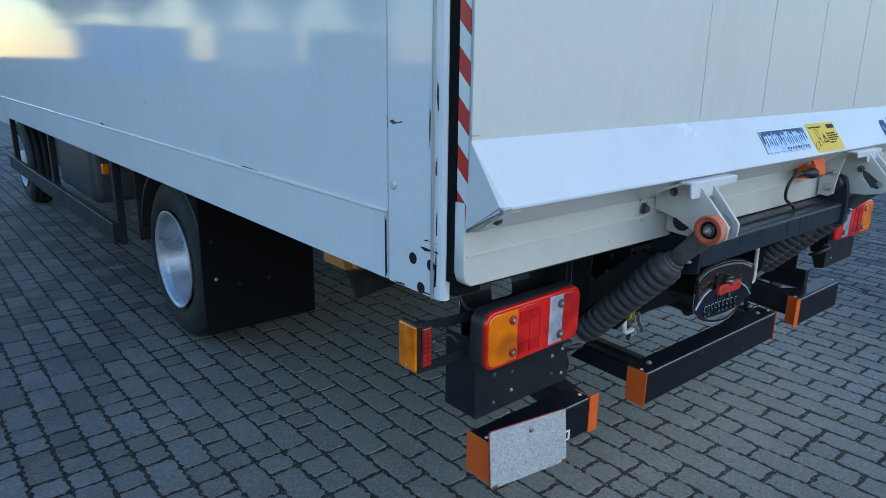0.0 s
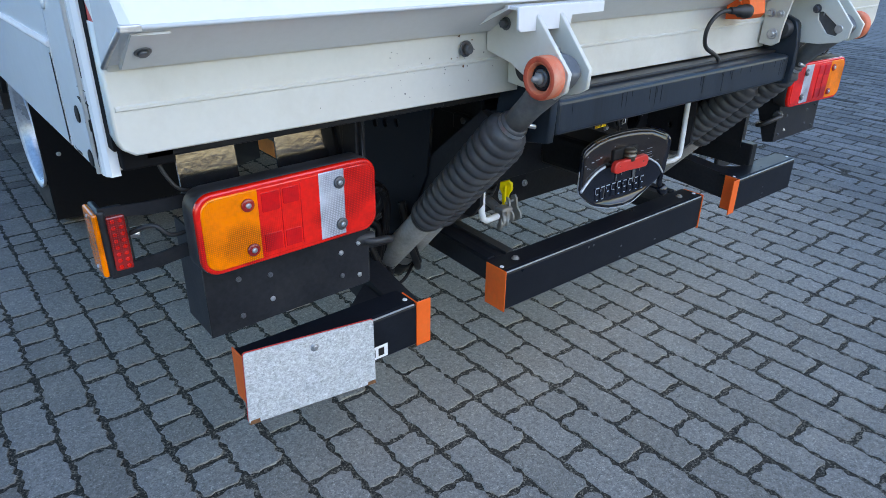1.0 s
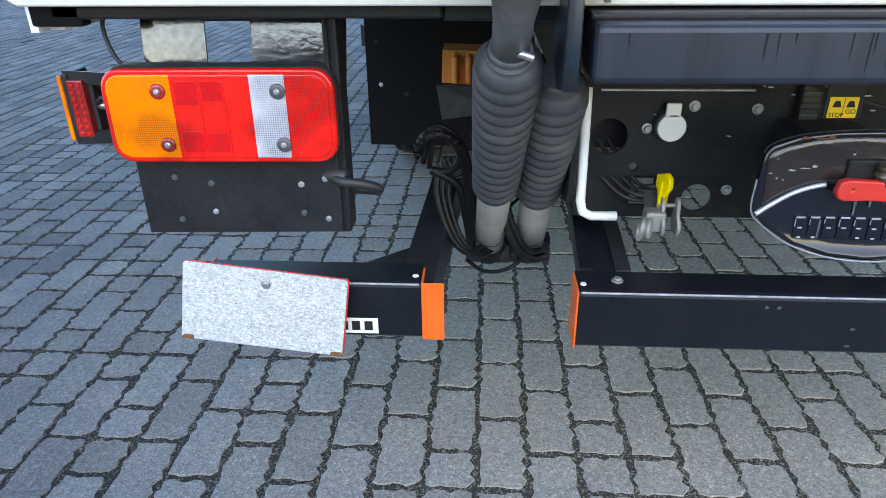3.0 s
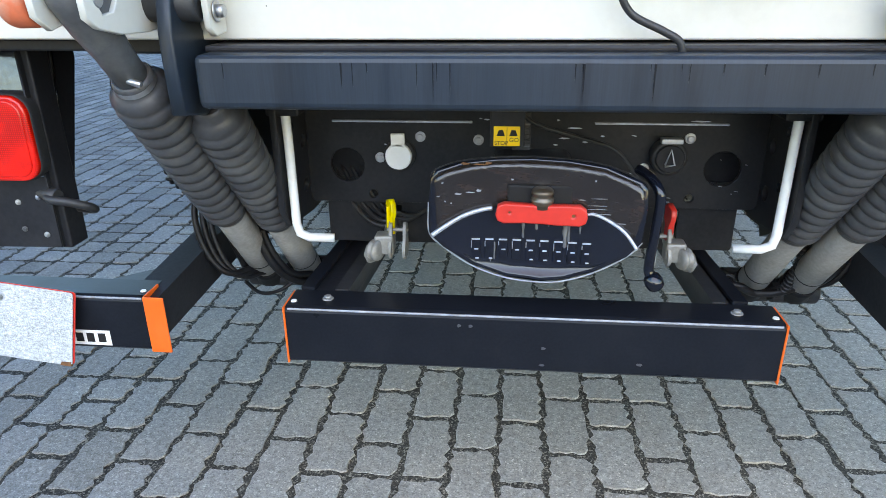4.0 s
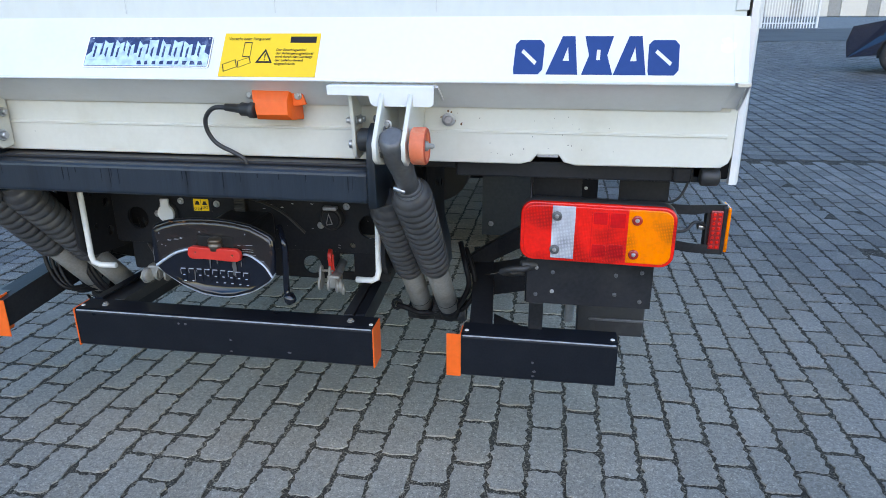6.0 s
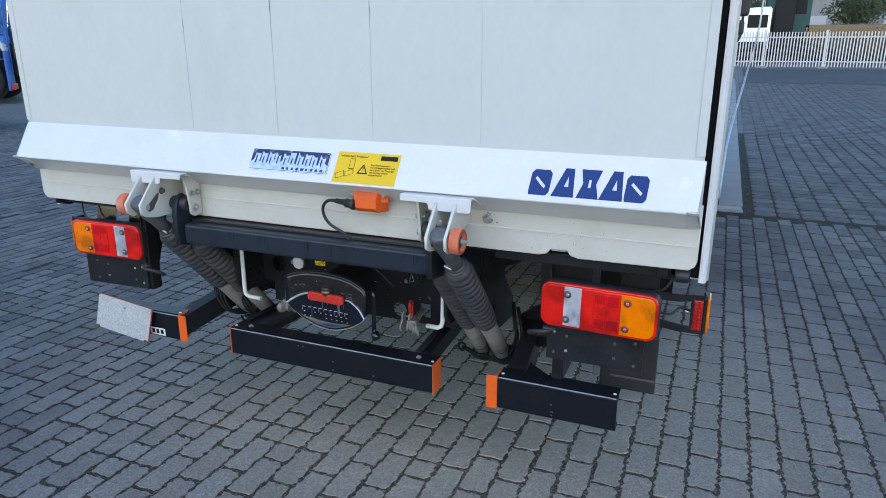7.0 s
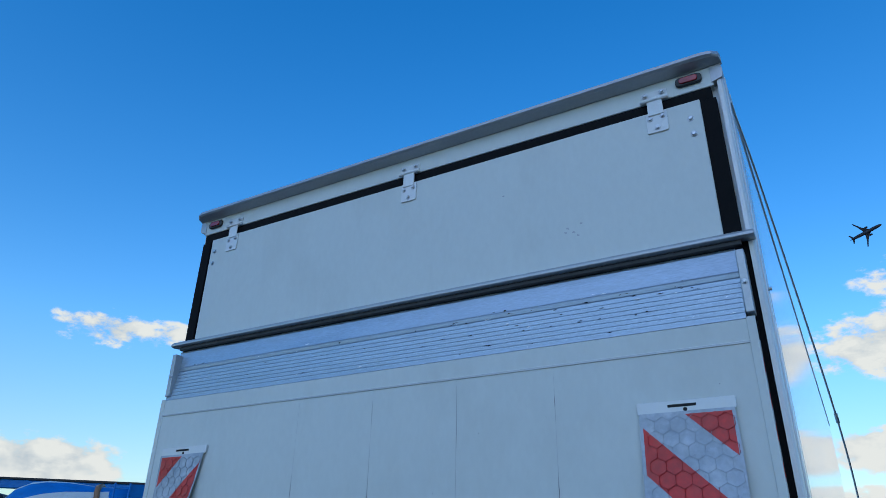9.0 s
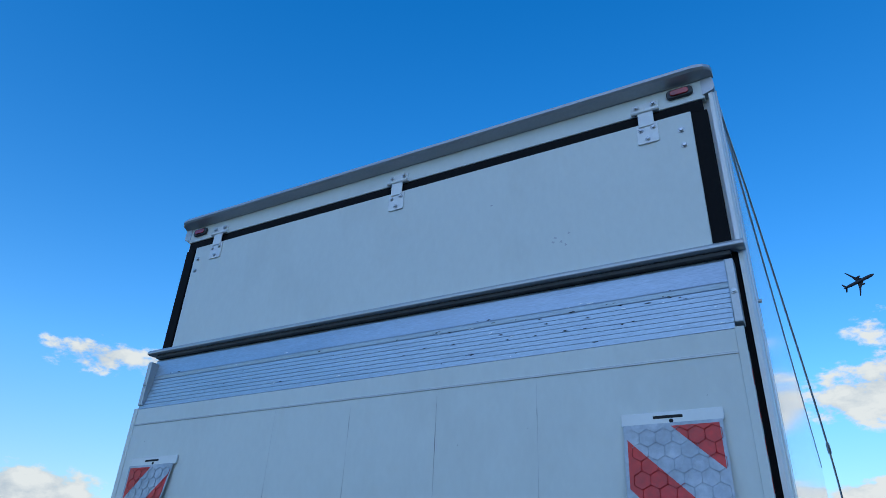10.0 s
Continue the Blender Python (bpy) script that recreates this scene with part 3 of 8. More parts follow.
# ---- ground ----
def build_ground():
    """One sheet of joint sand and worn paving that reaches the horizon."""
    def steps(far, near, fine):
        s = [fine * i for i in range(int(near / fine) + 1)]
        while s[-1] < far:
            s.append(min(s[-1] * 1.35, far))
        return s
    half = steps(2500, 14, 1.0)
    xs = sorted({-a for a in half} | set(half))
    ys = [a + 3 for a in xs]
    verts = [(x, y, rise(x, y) - 0.011) for y in ys for x in xs]
    k = len(xs)
    faces = [(j * k + i, j * k + i + 1, (j + 1) * k + i + 1, (j + 1) * k + i) for j in range(len(ys) - 1) for i in range(k - 1)]
    me = bpy.data.meshes.new("ground")
    me.from_pydata(verts, [], faces)
    for f in me.polygons:
        f.use_smooth = True
    m = material("yard_ground", (0.16, 0.158, 0.152), 0.9, vary=0.25, scale=1.5, fine=80, bump=0.3, dirt=(0.10, 0.095, 0.088), dirt_amount=0.7, dirt_scale=0.5)
    n, l = m.node_tree.nodes, m.node_tree.links
    geo = n["Geometry"]
    mp = n.new("ShaderNodeMapping")
    mp.inputs["Rotation"].default_value = (0, 0, radians(90))
    br = n.new("ShaderNodeTexBrick")
    br.inputs["Scale"].default_value = 1.0
    br.inputs["Brick Width"].default_value, br.inputs["Row Height"].default_value, br.inputs["Mortar Size"].default_value = 0.225, 0.1125, 0.007
    br.inputs["Color1"].default_value, br.inputs["Color2"].default_value, br.inputs["Mortar"].default_value = (1, 1, 1, 1), (0.8, 0.8, 0.8, 1), (0.32, 0.3, 0.27, 1)
    l.new(geo.outputs["Position"], mp.inputs["Vector"])
    l.new(mp.outputs["Vector"], br.inputs["Vector"])
    b = n["Principled BSDF"]
    was = b.inputs["Base Color"].links[0].from_socket
    mx = n.new("ShaderNodeMixRGB")
    mx.blend_type = "MULTIPLY"
    mx.inputs["Fac"].default_value = 1.0
    l.new(was, mx.inputs["Color1"])
    l.new(br.outputs["Color"], mx.inputs["Color2"])
    l.new(mx.outputs["Color"], b.inputs["Base Color"])
    g = part("ground", me, m, None)
    return tagged(g, "grey yard ground of worn concrete pavers with dark sandy joints", "ground", kind="structure")


build_ground()

# sandy bed under the interlocking stones
BED = (-11.0, 7.5, -8.0, 12.0)


def build_bed():
    xs = np.linspace(BED[0], BED[1], 30)
    ys = np.linspace(BED[2], BED[3], 30)
    me = bpy.data.meshes.new("pavement")
    me.from_pydata([(x, y, rise(x, y) - 0.0036) for y in ys for x in xs], [], [(j * 30 + i, j * 30 + i + 1, j * 30 + i + 31, j * 30 + i + 30) for j in range(29) for i in range(29)])
    return tagged(part("pavement", me, SAND, None), "interlocking grey concrete pavers with jagged dark joints", "pavement", kind="structure")


pavement = build_bed()

# concrete drain channel beside the truck, with its slot row and end box
drain = thing("drain_channel", "pale concrete drain channel with a slotted edge set flush in paving", "drain", at=(1.44, 5.1, 0))
for i in range(24):
    y0 = 0.32 + i * 1.0
    z = rise(1.44, 5.1 + y0)
    part("slab", box((-0.105, y0, z - 0.02), (0.125, y0 + 0.992, z + 0.010), 0.004), CONCRETE, drain)
    for k in range(8 if i < 12 else 0):
        part("slot_bar", box((-0.155, y0 + 0.125 * k + 0.02, z - 0.02), (-0.112, y0 + 0.125 * k + 0.09, z + 0.007), 0.002, 1), CONCRETE, drain)
part("end_box", box((-0.15, 0.02, -0.02), (0.125, 0.12, 0.012), 0.004), CONCRETE, drain)
part("grate", box((-0.14, 0.13, -0.02), (0.115, 0.31, 0.002), 0.003), SHEET, drain, "rusty dark iron grate")


# ---- the truck ----
truck = thing("truck", "white box truck with closed tail lift and orange bumper caps", "truck")
S = (-1, 1)


# cargo box: shell
L_BOX, X_OUT = 6.9, 1.287
def side_panel(s):
    x0, x1 = s * X_OUT, s * (X_OUT - 0.045)
    own = bmesh.new()
    ring = []
    for x in (x0, x1):
        ring.append([own.verts.new(v) for v in ((x, 0.172, 1.098), (x, L_BOX, 1.098), (x, L_BOX, 3.5), (x, 0.172, 3.5))])
    own.faces.new(ring[0]), own.faces.new(ring[1][::-1])
    for i in range(4):
        own.faces.new((ring[0][i], ring[0][(i + 1) % 4], ring[1][(i + 1) % 4], ring[1][i]))
    bmesh.ops.recalc_face_normals(own, faces=own.faces[:])
    return own


cargo = part("cargo_box", box((-1.24, 0.0, 0.99), (1.24, L_BOX - 0.01, 1.05), 0.004), BLACK, truck, "glossy white cargo box with scuffed lower edges")
for s in S:
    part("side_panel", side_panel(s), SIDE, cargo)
    # lower skirt, a little proud, with a bright moulding along its top
    own = bmesh.new()
    x0, x1 = s * (X_OUT + 0.003), s * (X_OUT - 0.03)
    ring = [[own.verts.new(v) for v in ((x, 0.176, 0.932), (x, L_BOX, 0.932), (x, L_BOX, 1.092), (x, 0.176, 1.092))] for x in (x0, x1)]
    own.faces.new(ring[0]), own.faces.new(ring[1][::-1])
    for i in range(4):
        own.faces.new((ring[0][i], ring[0][(i + 1) % 4], ring[1][(i + 1) % 4], ring[1][i]))
    bmesh.ops.recalc_face_normals(own, faces=own.faces[:])
    part("skirt_panel", own, SIDE, cargo)
    part("moulding", tube([(s * (X_OUT + 0.002), 0.176, 1.0955), (s * (X_OUT + 0.002), L_BOX, 1.0955)], 0.0055, 8, None, False), WHITE, cargo, "raised white moulding line")
    # corner post: face towards the back and face along the side
    o_ = 0.024 if s < 0 else 0.0
    post = [(s * 1.268, -0.048 + o_), (s * 1.281, -0.048 + o_), (s * 1.287, -0.040 + o_), (s * 1.289, -0.030 + o_), (s * 1.289, 0.170), (s * 1.245, 0.170), (s * 1.245, -0.02 + o_), (s * 1.268, -0.02 + o_)]
    part("corner_post", prism(post, 0.930, 3.54, "z"), SIDE if s < 0 else WHITE, cargo, "white corner post with scuffed paint")
    part("post_edge", tube([(s * 1.2905, -0.016 + o_, 0.93), (s * 1.2905, -0.016 + o_, 3.5)], 0.004, 8, None, False), WHITE, cargo)
    part("seam_seal", box((s * 1.2895, 0.1695, 0.935), (s * 1.288, 0.1745, 3.46), 0.0005, 1), VINYL, cargo)
    for y, z in ((0.078, 1.005), (0.014, 1.003), (0.049, 0.943)):
        part("plug_hole", lathe([(0, 0.013), (0.001, 0.0135), (0.0022, 0.012)], (s * 1.289, y, z), (s * 1.4, y, z), 18), INK, cargo, "black round hole plug")
    part("rivet", lathe([(0, 0.011), (0.003, 0.010), (0.005, 0.005)], (s * 1.289, 0.150, 1.16), (s * 1.4, 0.150, 1.16), 16), WHITE, cargo)
    part("inner_seal", box((s * 1.267, -0.040, 0.94), (s * 1.19, -0.012, 2.86), 0.004), SEAL, cargo, "black rubber door seal")
# scuffs and scratches on the near flank
rnd = random.Random(4)
for y, z, w, h in ((0.155, 1.62, 0.07, 0.004), (0.14, 1.30, 0.05, 0.004), (0.181, 1.012, 0.0065, 0.14), (0.1795, 0.972, 0.008, 0.05), (0.1805, 1.060, 0.005, 0.04), (-0.004, 1.36, 0.004, 0.05), (0.022, 1.30, 0.003, 0.07), (0.0, 0.985, 0.008, 0.05), (0.030, 0.936, 0.05, 0.004), (0.130, 0.935, 0.05, 0.003), (0.02, 1.035, 0.07, 0.003), (0.015, 1.055, 0.05, 0.002), (1.9, 1.255, 0.03, 0.004), (0.9, 1.10, 0.22, 0.004), (2.6, 1.11, 0.16, 0.004), (0.172, 1.30, 0.003, 0.02), (-0.004, 1.10, 0.006, 0.05), (-0.003, 1.01, 0.005, 0.07), (0.005, 0.955, 0.004, 0.03), (-0.002, 1.22, 0.004, 0.03)):
    pts = [(y + w * (a - 0.5) + rnd.uniform(-1, 1) * 0.002, z + h * b + rnd.uniform(-1, 1) * min(0.004, h)) for a, b in ((0, -0.5), (0.3, -0.45), (0.7, -0.6), (1, -0.1), (0.75, 0.5), (0.35, 0.35), (0.1, 0.5))]
    part("scuff", plate([pts], 0.0006, Matrix.Translation((-1.2908 if y > 0.18 else -1.2897, 0, 0)) @ FLANK), RUST if y < 0.16 and 1.2 < z and w < 0.06 else INK, cargo, "dark scratch in the paint")
part("front_wall", box((-1.28, L_BOX, 0.95), (1.28, L_BOX + 0.04, 3.53), 0.01), SIDE, cargo)
part("roof", box((-1.27, -0.03, 3.525), (1.27, L_BOX + 0.03, 3.555), 0.008), WHITE, cargo)
# roof lip with rounded ends
lip = [(-0.045, 3.585), (-0.088, 3.582), (-0.104, 3.57), (-0.106, 3.556), (-0.098, 3.548), (-0.060, 3.538), (-0.045, 3.538)]
secs = []
for x, k in ((-1.294, 0.0), (-1.29, 0.45), (-1.27, 0.85), (-1.24, 1.0), (1.24, 1.0), (1.27, 0.85), (1.29, 0.45), (1.294, 0.0)):
    secs.append([(x, -0.045 + (y + 0.045) * (0.35 + 0.65 * k), 3.54 + (z - 3.54) * (0.75 + 0.25 * k)) for y, z in lip])
part("roof_lip", loft(secs, smooth=False), ALU_GREY, cargo, "grey aluminium gutter lip over the rear")
for s in S:
    part("corner_cap", loft([[(s * (1.262 + 0.030 * math.cos(a)), y, 3.51 + 0.055 * math.sin(a)) for a in (radians(15 * i) for i in range(-2, 7))] + [(s * 1.25, y, 3.57), (s * 1.25, y, 3.47)] for y in (-0.055, 0.16)], smooth=False), ALU_GREY, cargo)
    part("roof_rail", prism([(s * 1.252, 3.51), (s * 1.291, 3.51), (s * 1.291, 3.555), (s * 1.275, 3.57), (s * 1.252, 3.57)], 0.162, L_BOX, "y"), WHITE, cargo)
part("header", box((-1.256, -0.052, 3.458), (1.256, -0.01, 3.539), 0.003), PANEL, cargo)
seal = bmesh.new()
box((-1.245, -0.050, 3.408), (1.245, -0.02, 3.457), 0.002, 1, seal)
for s in S:
    box((s * 1.200, -0.0505, 2.87), (s * 1.2555, -0.02, 3.41), 0.002, 1, seal)
part("door_seal", seal, SEAL, cargo, "flat black rubber seal round the upper flap")
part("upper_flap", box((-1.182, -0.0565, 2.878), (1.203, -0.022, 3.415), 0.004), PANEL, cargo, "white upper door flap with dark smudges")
for x, z in ((0.70, 3.03), (0.72, 3.01), (0.69, 3.015), (0.735, 2.995), (0.75, 3.04), (0.45, 3.23)):
    part("smudge", plate([[(x + 0.007 * math.cos(a) * rnd.uniform(0.2, 1.2), z + 0.005 * math.sin(a) * rnd.uniform(0.3, 1.2)) for a in (radians(40 * i) for i in range(9))]], 0.0004, Matrix.Translation((0, -0.0568, 0)) @ BACK), ALU_GREY, cargo)
# ledge over the platform's tip
part("rain_ledge", prism([(-0.044, 2.882), (-0.085, 2.876), (-0.094, 2.866), (-0.094, 2.856), (-0.080, 2.852), (-0.044, 2.855)], -1.292, 1.292, "x", None, 0.002), ALU_GREY, cargo, "grey aluminium rain ledge")
part("ledge_seal", box((-1.25, -0.075, 2.836), (1.25, -0.03, 2.853), 0.003), RUBBER, cargo)
for x in (-1.033, 0.010, 1.054):
    hinge = part("hinge", plate([rounded(x - 0.046, 3.462, x + 0.046, 3.502, 0.006)], 0.005, Matrix.Translation((0, -0.0555, 0)) @ BACK, 0.001), WHITE, cargo, "white bolted strap hinge")
    part("strap", box((x - 0.027, -0.0665, 3.395), (x + 0.027, -0.0605, 3.472), 0.002), WHITE, hinge)
    part("leaf", plate([rounded(x - 0.036, 3.325, x + 0.036, 3.408, 0.006)], 0.005, Matrix.Translation((0, -0.0595, 0)) @ BACK, 0.001), WHITE, hinge)
    part("knuckle", rod((x - 0.05, -0.064, 3.462), (x + 0.05, -0.064, 3.462), 0.008), WHITE, hinge)
    for dx, z in ((-0.030, 3.488), (0.030, 3.49), (-0.022, 3.382), (0.022, 3.386), (0.0, 3.342)):
        part("bolt", bolt((x + dx, -0.0615, z), (0, -1, 0), 0.007, 0.006), STEEL, hinge)
for x, z in ((1.165, 3.345), (1.168, 3.28), (-1.150, 3.345), (-1.152, 3.28)):
    part("bolt", bolt((x, -0.056, z), (0, -1, 0), 0.008, 0.007), STEEL, cargo)
for s in S:
    mk = part("clearance_lamp", plate([rounded(s * 1.178 - 0.042, 3.488, s * 1.178 + 0.042, 3.52, 0.012)], 0.012, Matrix.Translation((0, -0.058, 0)) @ BACK, 0.003), RUBBER, cargo, "dark red oval clearance lamp")
    part("lamp_lens", plate([rounded(s * 1.178 - 0.030, 3.494, s * 1.178 + 0.030, 3.514, 0.009)], 0.006, Matrix.Translation((0, -0.066, 0)) @ BACK, 0.002), LENS_DARK, mk)
# loose cord along the far flank
part("cord", tube([(1.292, 0.05, 3.44), (1.315, 0.7, 3.37), (1.392, 1.6, 2.61), (1.405, 2.0, 2.157), (1.40, 1.9, 1.678), (1.365, 1.8, 1.435), (1.312, 1.0, 1.227), (1.296, 0.3, 1.108)], 0.0045, 6), STEEL, cargo, "thin grey cord hanging along the side")
part("cord_clip", rod((1.391, 1.59, 2.63), (1.393, 1.62, 2.59), 0.008), STEEL, cargo)
for y, z in ((0.06, 2.73), (0.07, 1.72)):
    part("cord_hook", rod((1.285, y, z), (1.302, y, z), 0.006), STEEL, cargo)

# ---- tail lift platform ----
Y_PF = -0.092
PX_L, PX_R = -1.275, 1.248
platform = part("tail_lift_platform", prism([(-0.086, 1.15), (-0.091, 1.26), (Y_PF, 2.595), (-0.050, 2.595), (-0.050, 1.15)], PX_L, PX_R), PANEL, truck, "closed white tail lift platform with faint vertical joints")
# lower lip: a cream strip with rounded lower corners and one notch
low = [(PX_L, 1.15), (PX_L, 1.0), (PX_L + 0.005, 0.985), (PX_L + 0.020, 0.975)]
nx = [(0.815, 0.972), (0.838, 0.978), (0.850, 0.994), (0.900, 0.994), (0.912, 0.978), (0.935, 0.972)]
low += [(0.0, 0.972)] + nx + [(1.238, 0.975), (1.252, 0.985), (1.257, 1.0), (1.257, 1.15)]
part("lower_lip", plate([low], 0.034, Matrix.Translation((0, -0.062, 0)) @ BACK, 0.003), CREAM, platform, "cream painted lower lip with a pressed line")
part("lip_line", prism([(-0.078, 1.036), (-0.0825, 1.038), (-0.0825, 1.042), (-0.078, 1.045)], PX_L + 0.003, PX_R - 0.003), CREAM, platform)
part("lip_tread", prism([(-0.078, 1.088), (-0.083, 1.098), (-0.083, 1.15), (-0.078, 1.15)], PX_L + 0.003, PX_R - 0.003), CREAM, platform)
part("notch_lining", box((0.852, -0.050, 0.985), (0.898, -0.077, 0.993), 0.002), ALU_GREY, platform)
# folded flap that juts out over the lip
RIDGE, TOP = Vector((0, -0.180, 1.156)), Vector((0, -0.094, 1.281))
slope = (TOP - RIDGE).normalized()
out = Vector((0, slope.z, -slope.y)) * -1
FLAP = Matrix(((1, 0, 0, 0), (0, slope.y, out.y, 0), (0, slope.z, out.z, 0), (0, 0, 0, 1)))


def on_flap(x, s, off=0.0005):
    """A pose on the flap's slope: x across, s metres above its ridge."""
    p = RIDGE + slope * s + out * off
    return Matrix.Translation((x, p.y, p.z)) @ FLAP


flap = part("folded_flap", prism([(RIDGE.y, RIDGE.z), (TOP.y, TOP.z), (-0.086, TOP.z), (-0.086, 1.098), (-0.090, 1.094), (-0.170, 1.150)], PX_L + 0.016, PX_R - 0.026), WHITE, platform, "white folded loading flap with grimy underside")
for s in S:
    e = PX_L + 0.016 if s < 0 else PX_R - 0.026
    o = PX_L - 0.003 if s < 0 else 1.256
    part("flap_end", loft([[(e, RIDGE.y, RIDGE.z + 0.003), (e, TOP.y, TOP.z), (e, -0.088, 1.10)], [(o - s * 0.008, RIDGE.y + 0.010, RIDGE.z + 0.004), (o, TOP.y + 0.002, TOP.z - 0.002), (o, -0.080, 1.098)]], smooth=False), WHITE, flap)
    part("end_rim", tube([(o - s * 0.006, RIDGE.y + 0.006, RIDGE.z - 0.002), (o, -0.088, 1.098)], 0.0035, 8, None, False), STEEL, flap)
    part("end_clip", box((o - s * 0.030, RIDGE.y - 0.004, RIDGE.z - 0.006), (o - s * 0.004, RIDGE.y + 0.006, RIDGE.z + 0.004), 0.002), STEEL, flap)
    if s < 0:
        tab = [[(e + (-s) * w, y - 0.573 * o2, z - 0.819 * o2) for w, o2 in ((0.0, 0.001), (wide, 0.001), (wide, 0.004), (0.0, 0.004))] for wide, y, z in ((0.048, -0.168, 1.1486), (0.040, -0.125, 1.1185), (0.020, -0.096, 1.098))]
        part("end_tab", loft(tab, smooth=False), WHITE, flap, "white end tab with a screw")
        part("screw", bolt((e - s * 0.020, -0.1355, 1.121), (0, -0.573, -0.819), 0.0075, 0.004), SHEET, flap)
    q = PX_L if s < 0 else PX_R
    part("edge_profile", box((q + s * 0.003, Y_PF - 0.003, 1.29), (q - s * 0.022, Y_PF + 0.002, 2.60), 0.0015), PANEL, platform, "pale edge profile")
part("flap_ridge", tube([(PX_L + 0.016, RIDGE.y, RIDGE.z), (PX_R - 0.026, RIDGE.y, RIDGE.z)], 0.0032, 8, None, False), WHITE, flap)
for x, spans in ((-0.440, ((1.85, 2.05), (2.10, 2.24), (1.60, 1.66))), (-0.083, ((1.55, 1.82), (1.90, 2.30), (2.38, 2.48))), (0.273, ((1.62, 1.72), (1.78, 2.12), (2.16, 2.50))), (0.630, ((1.90, 2.0), (2.06, 2.22), (2.34, 2.46)))):
    for z0, z1 in spans:
        for k in range(2):
            w = 0.0010 if k else 0.0005
            za, zb = (z0 + (z1 - z0) * 0.35, z1 - (z1 - z0) * 0.3) if k else (z0, z1)
            part("panel_joint", prism([(x - w * 0.2, za), (x + w, (za + zb) / 2), (x, zb), (x - w, (za + zb) / 2 + 0.02)], Y_PF - 0.0006 - 0.0002 * k, Y_PF + 0.001, "y"), SHEET, platform)
    part("panel_joint", box((x - 0.0004, Y_PF - 0.0003, 1.29), (x + 0.0004, Y_PF + 0.001, 2.52), 0), VINYL, platform)
part("cross_joint", prism([(Y_PF + 0.002, 2.522), (Y_PF - 0.003, 2.523), (Y_PF - 0.003, 2.529), (Y_PF + 0.002, 2.531)], PX_L + 0.02, PX_R - 0.02), ALU_GREY, platform)
# ribbed aluminium tip that leans towards the box
tip = [(-0.050, 2.596), (Y_PF - 0.001, 2.596)]
for i in range(8):
    z = 2.6 + i * 0.0165
    y = Y_PF + 0.045 * (z - 2.596) / 0.25
    tip += [(y - 0.001, z), (y - 0.001, z + 0.010), (y + 0.004, z + 0.012), (y + 0.004, z + 0.0155)]
y = Y_PF + 0.045 * 0.55
tip += [(y - 0.002, 2.734), (y - 0.004, 2.748), (y, 2.754), (-0.060, 2.825), (-0.056, 2.834), (-0.050, 2.836)]
part("ribbed_tip", prism(tip, PX_L + 0.020, PX_R - 0.020), ALU, platform, "scratched ribbed aluminium platform tip")
for s in S:
    part("tip_cap", box((s * 1.230, -0.102, 2.61), (s * 1.254, -0.050, 2.81), 0.003), ALU_GREY, platform)
    part("bolt", bolt((s * 1.242, -0.102, 2.705), (0, -1, 0), 0.006, 0.004), STEEL, platform)
for i in range(90):
    x, z = (rnd.uniform(-1.2, 1.2) if i % 2 else rnd.uniform(0.2, 1.2)), rnd.choice((2.745, 2.745, 2.79, 2.61, 2.67, 2.72)) + rnd.gauss(0, 0.012)
    w, h = rnd.uniform(0.004, 0.026), rnd.uniform(0.0008, 0.0026)
    yy = Y_PF + 0.045 * (z - 2.596) / 0.25 - 0.0045
    part("scratch", plate([[(x, z), (x + w * 0.5, z - h), (x + w, z + h * 0.3), (x + w * 0.6, z + h)]], 0.0006, Matrix.Translation((0, yy, 0)) @ BACK), INK if i % 3 else STICKER_W, platform)
# red and white tape down the platform's side faces
for s, q in ((-1, PX_L), (1, PX_R)):
    for i in range(15):
        z0 = 1.10 + i * 0.094
        a, b = Y_PF + 0.008, -0.052
        for loop, mat in (([(a, z0), (b, z0 + 0.030), (b, z0 + 0.077), (a, z0 + 0.047)], RED), ([(a, z0 + 0.047), (b, z0 + 0.077), (b, z0 + 0.124), (a, z0 + 0.094)], STICKER_W)):
            part("tape_field", plate([loop], 0.0008, Matrix.Translation((q + s * 0.0012, 0, 0)) @ FLANK), mat, platform)
    part("edge_seal", box((q - s * 0.004, -0.051, 0.975), (q + s * 0.003, -0.012, 2.60), 0.001), SEAL, platform)
# chips, specks and drips on the paint
for i in range(90):
    x, z = (rnd.uniform(-1.2, 1.2), rnd.uniform(1.3, 2.5)) if i < 22 else (rnd.gauss(rnd.choice((-0.80, -0.70, 0.85)), 0.10), rnd.uniform(0.985, 1.075))
    r = rnd.uniform(0.0005, 0.0015)
    yy = Y_PF - 0.0006 if z > 1.2 else -0.0795
    part("paint_chip", plate([[(x + r * math.cos(a) * rnd.uniform(0.5, 1.4), z + r * math.sin(a) * rnd.uniform(0.5, 1.6)) for a in (radians(60 * k) for k in range(6))]], 0.0005, Matrix.Translation((0, yy, 0)) @ BACK), SHEET, platform)

# writing and signs on the flap; maker's names are plain shapes
PL_X = -0.012
name_plate = part("name_plate", plate([rounded(-0.150, 0, 0.152, 0.078, 0.004)], 0.0016, on_flap(PL_X, 0.026, 0.001)), PLATE_INK, flap, "worn pale blue and dark embossed name plate")
part("plate_frame", plate([rounded(-0.150, 0, 0.152, 0.078, 0.004), rounded(-0.1475, 0.0025, 0.1495, 0.0755, 0.003)], 0.0022, on_flap(PL_X, 0.026, 0.0012)), STICKER_W, name_plate)
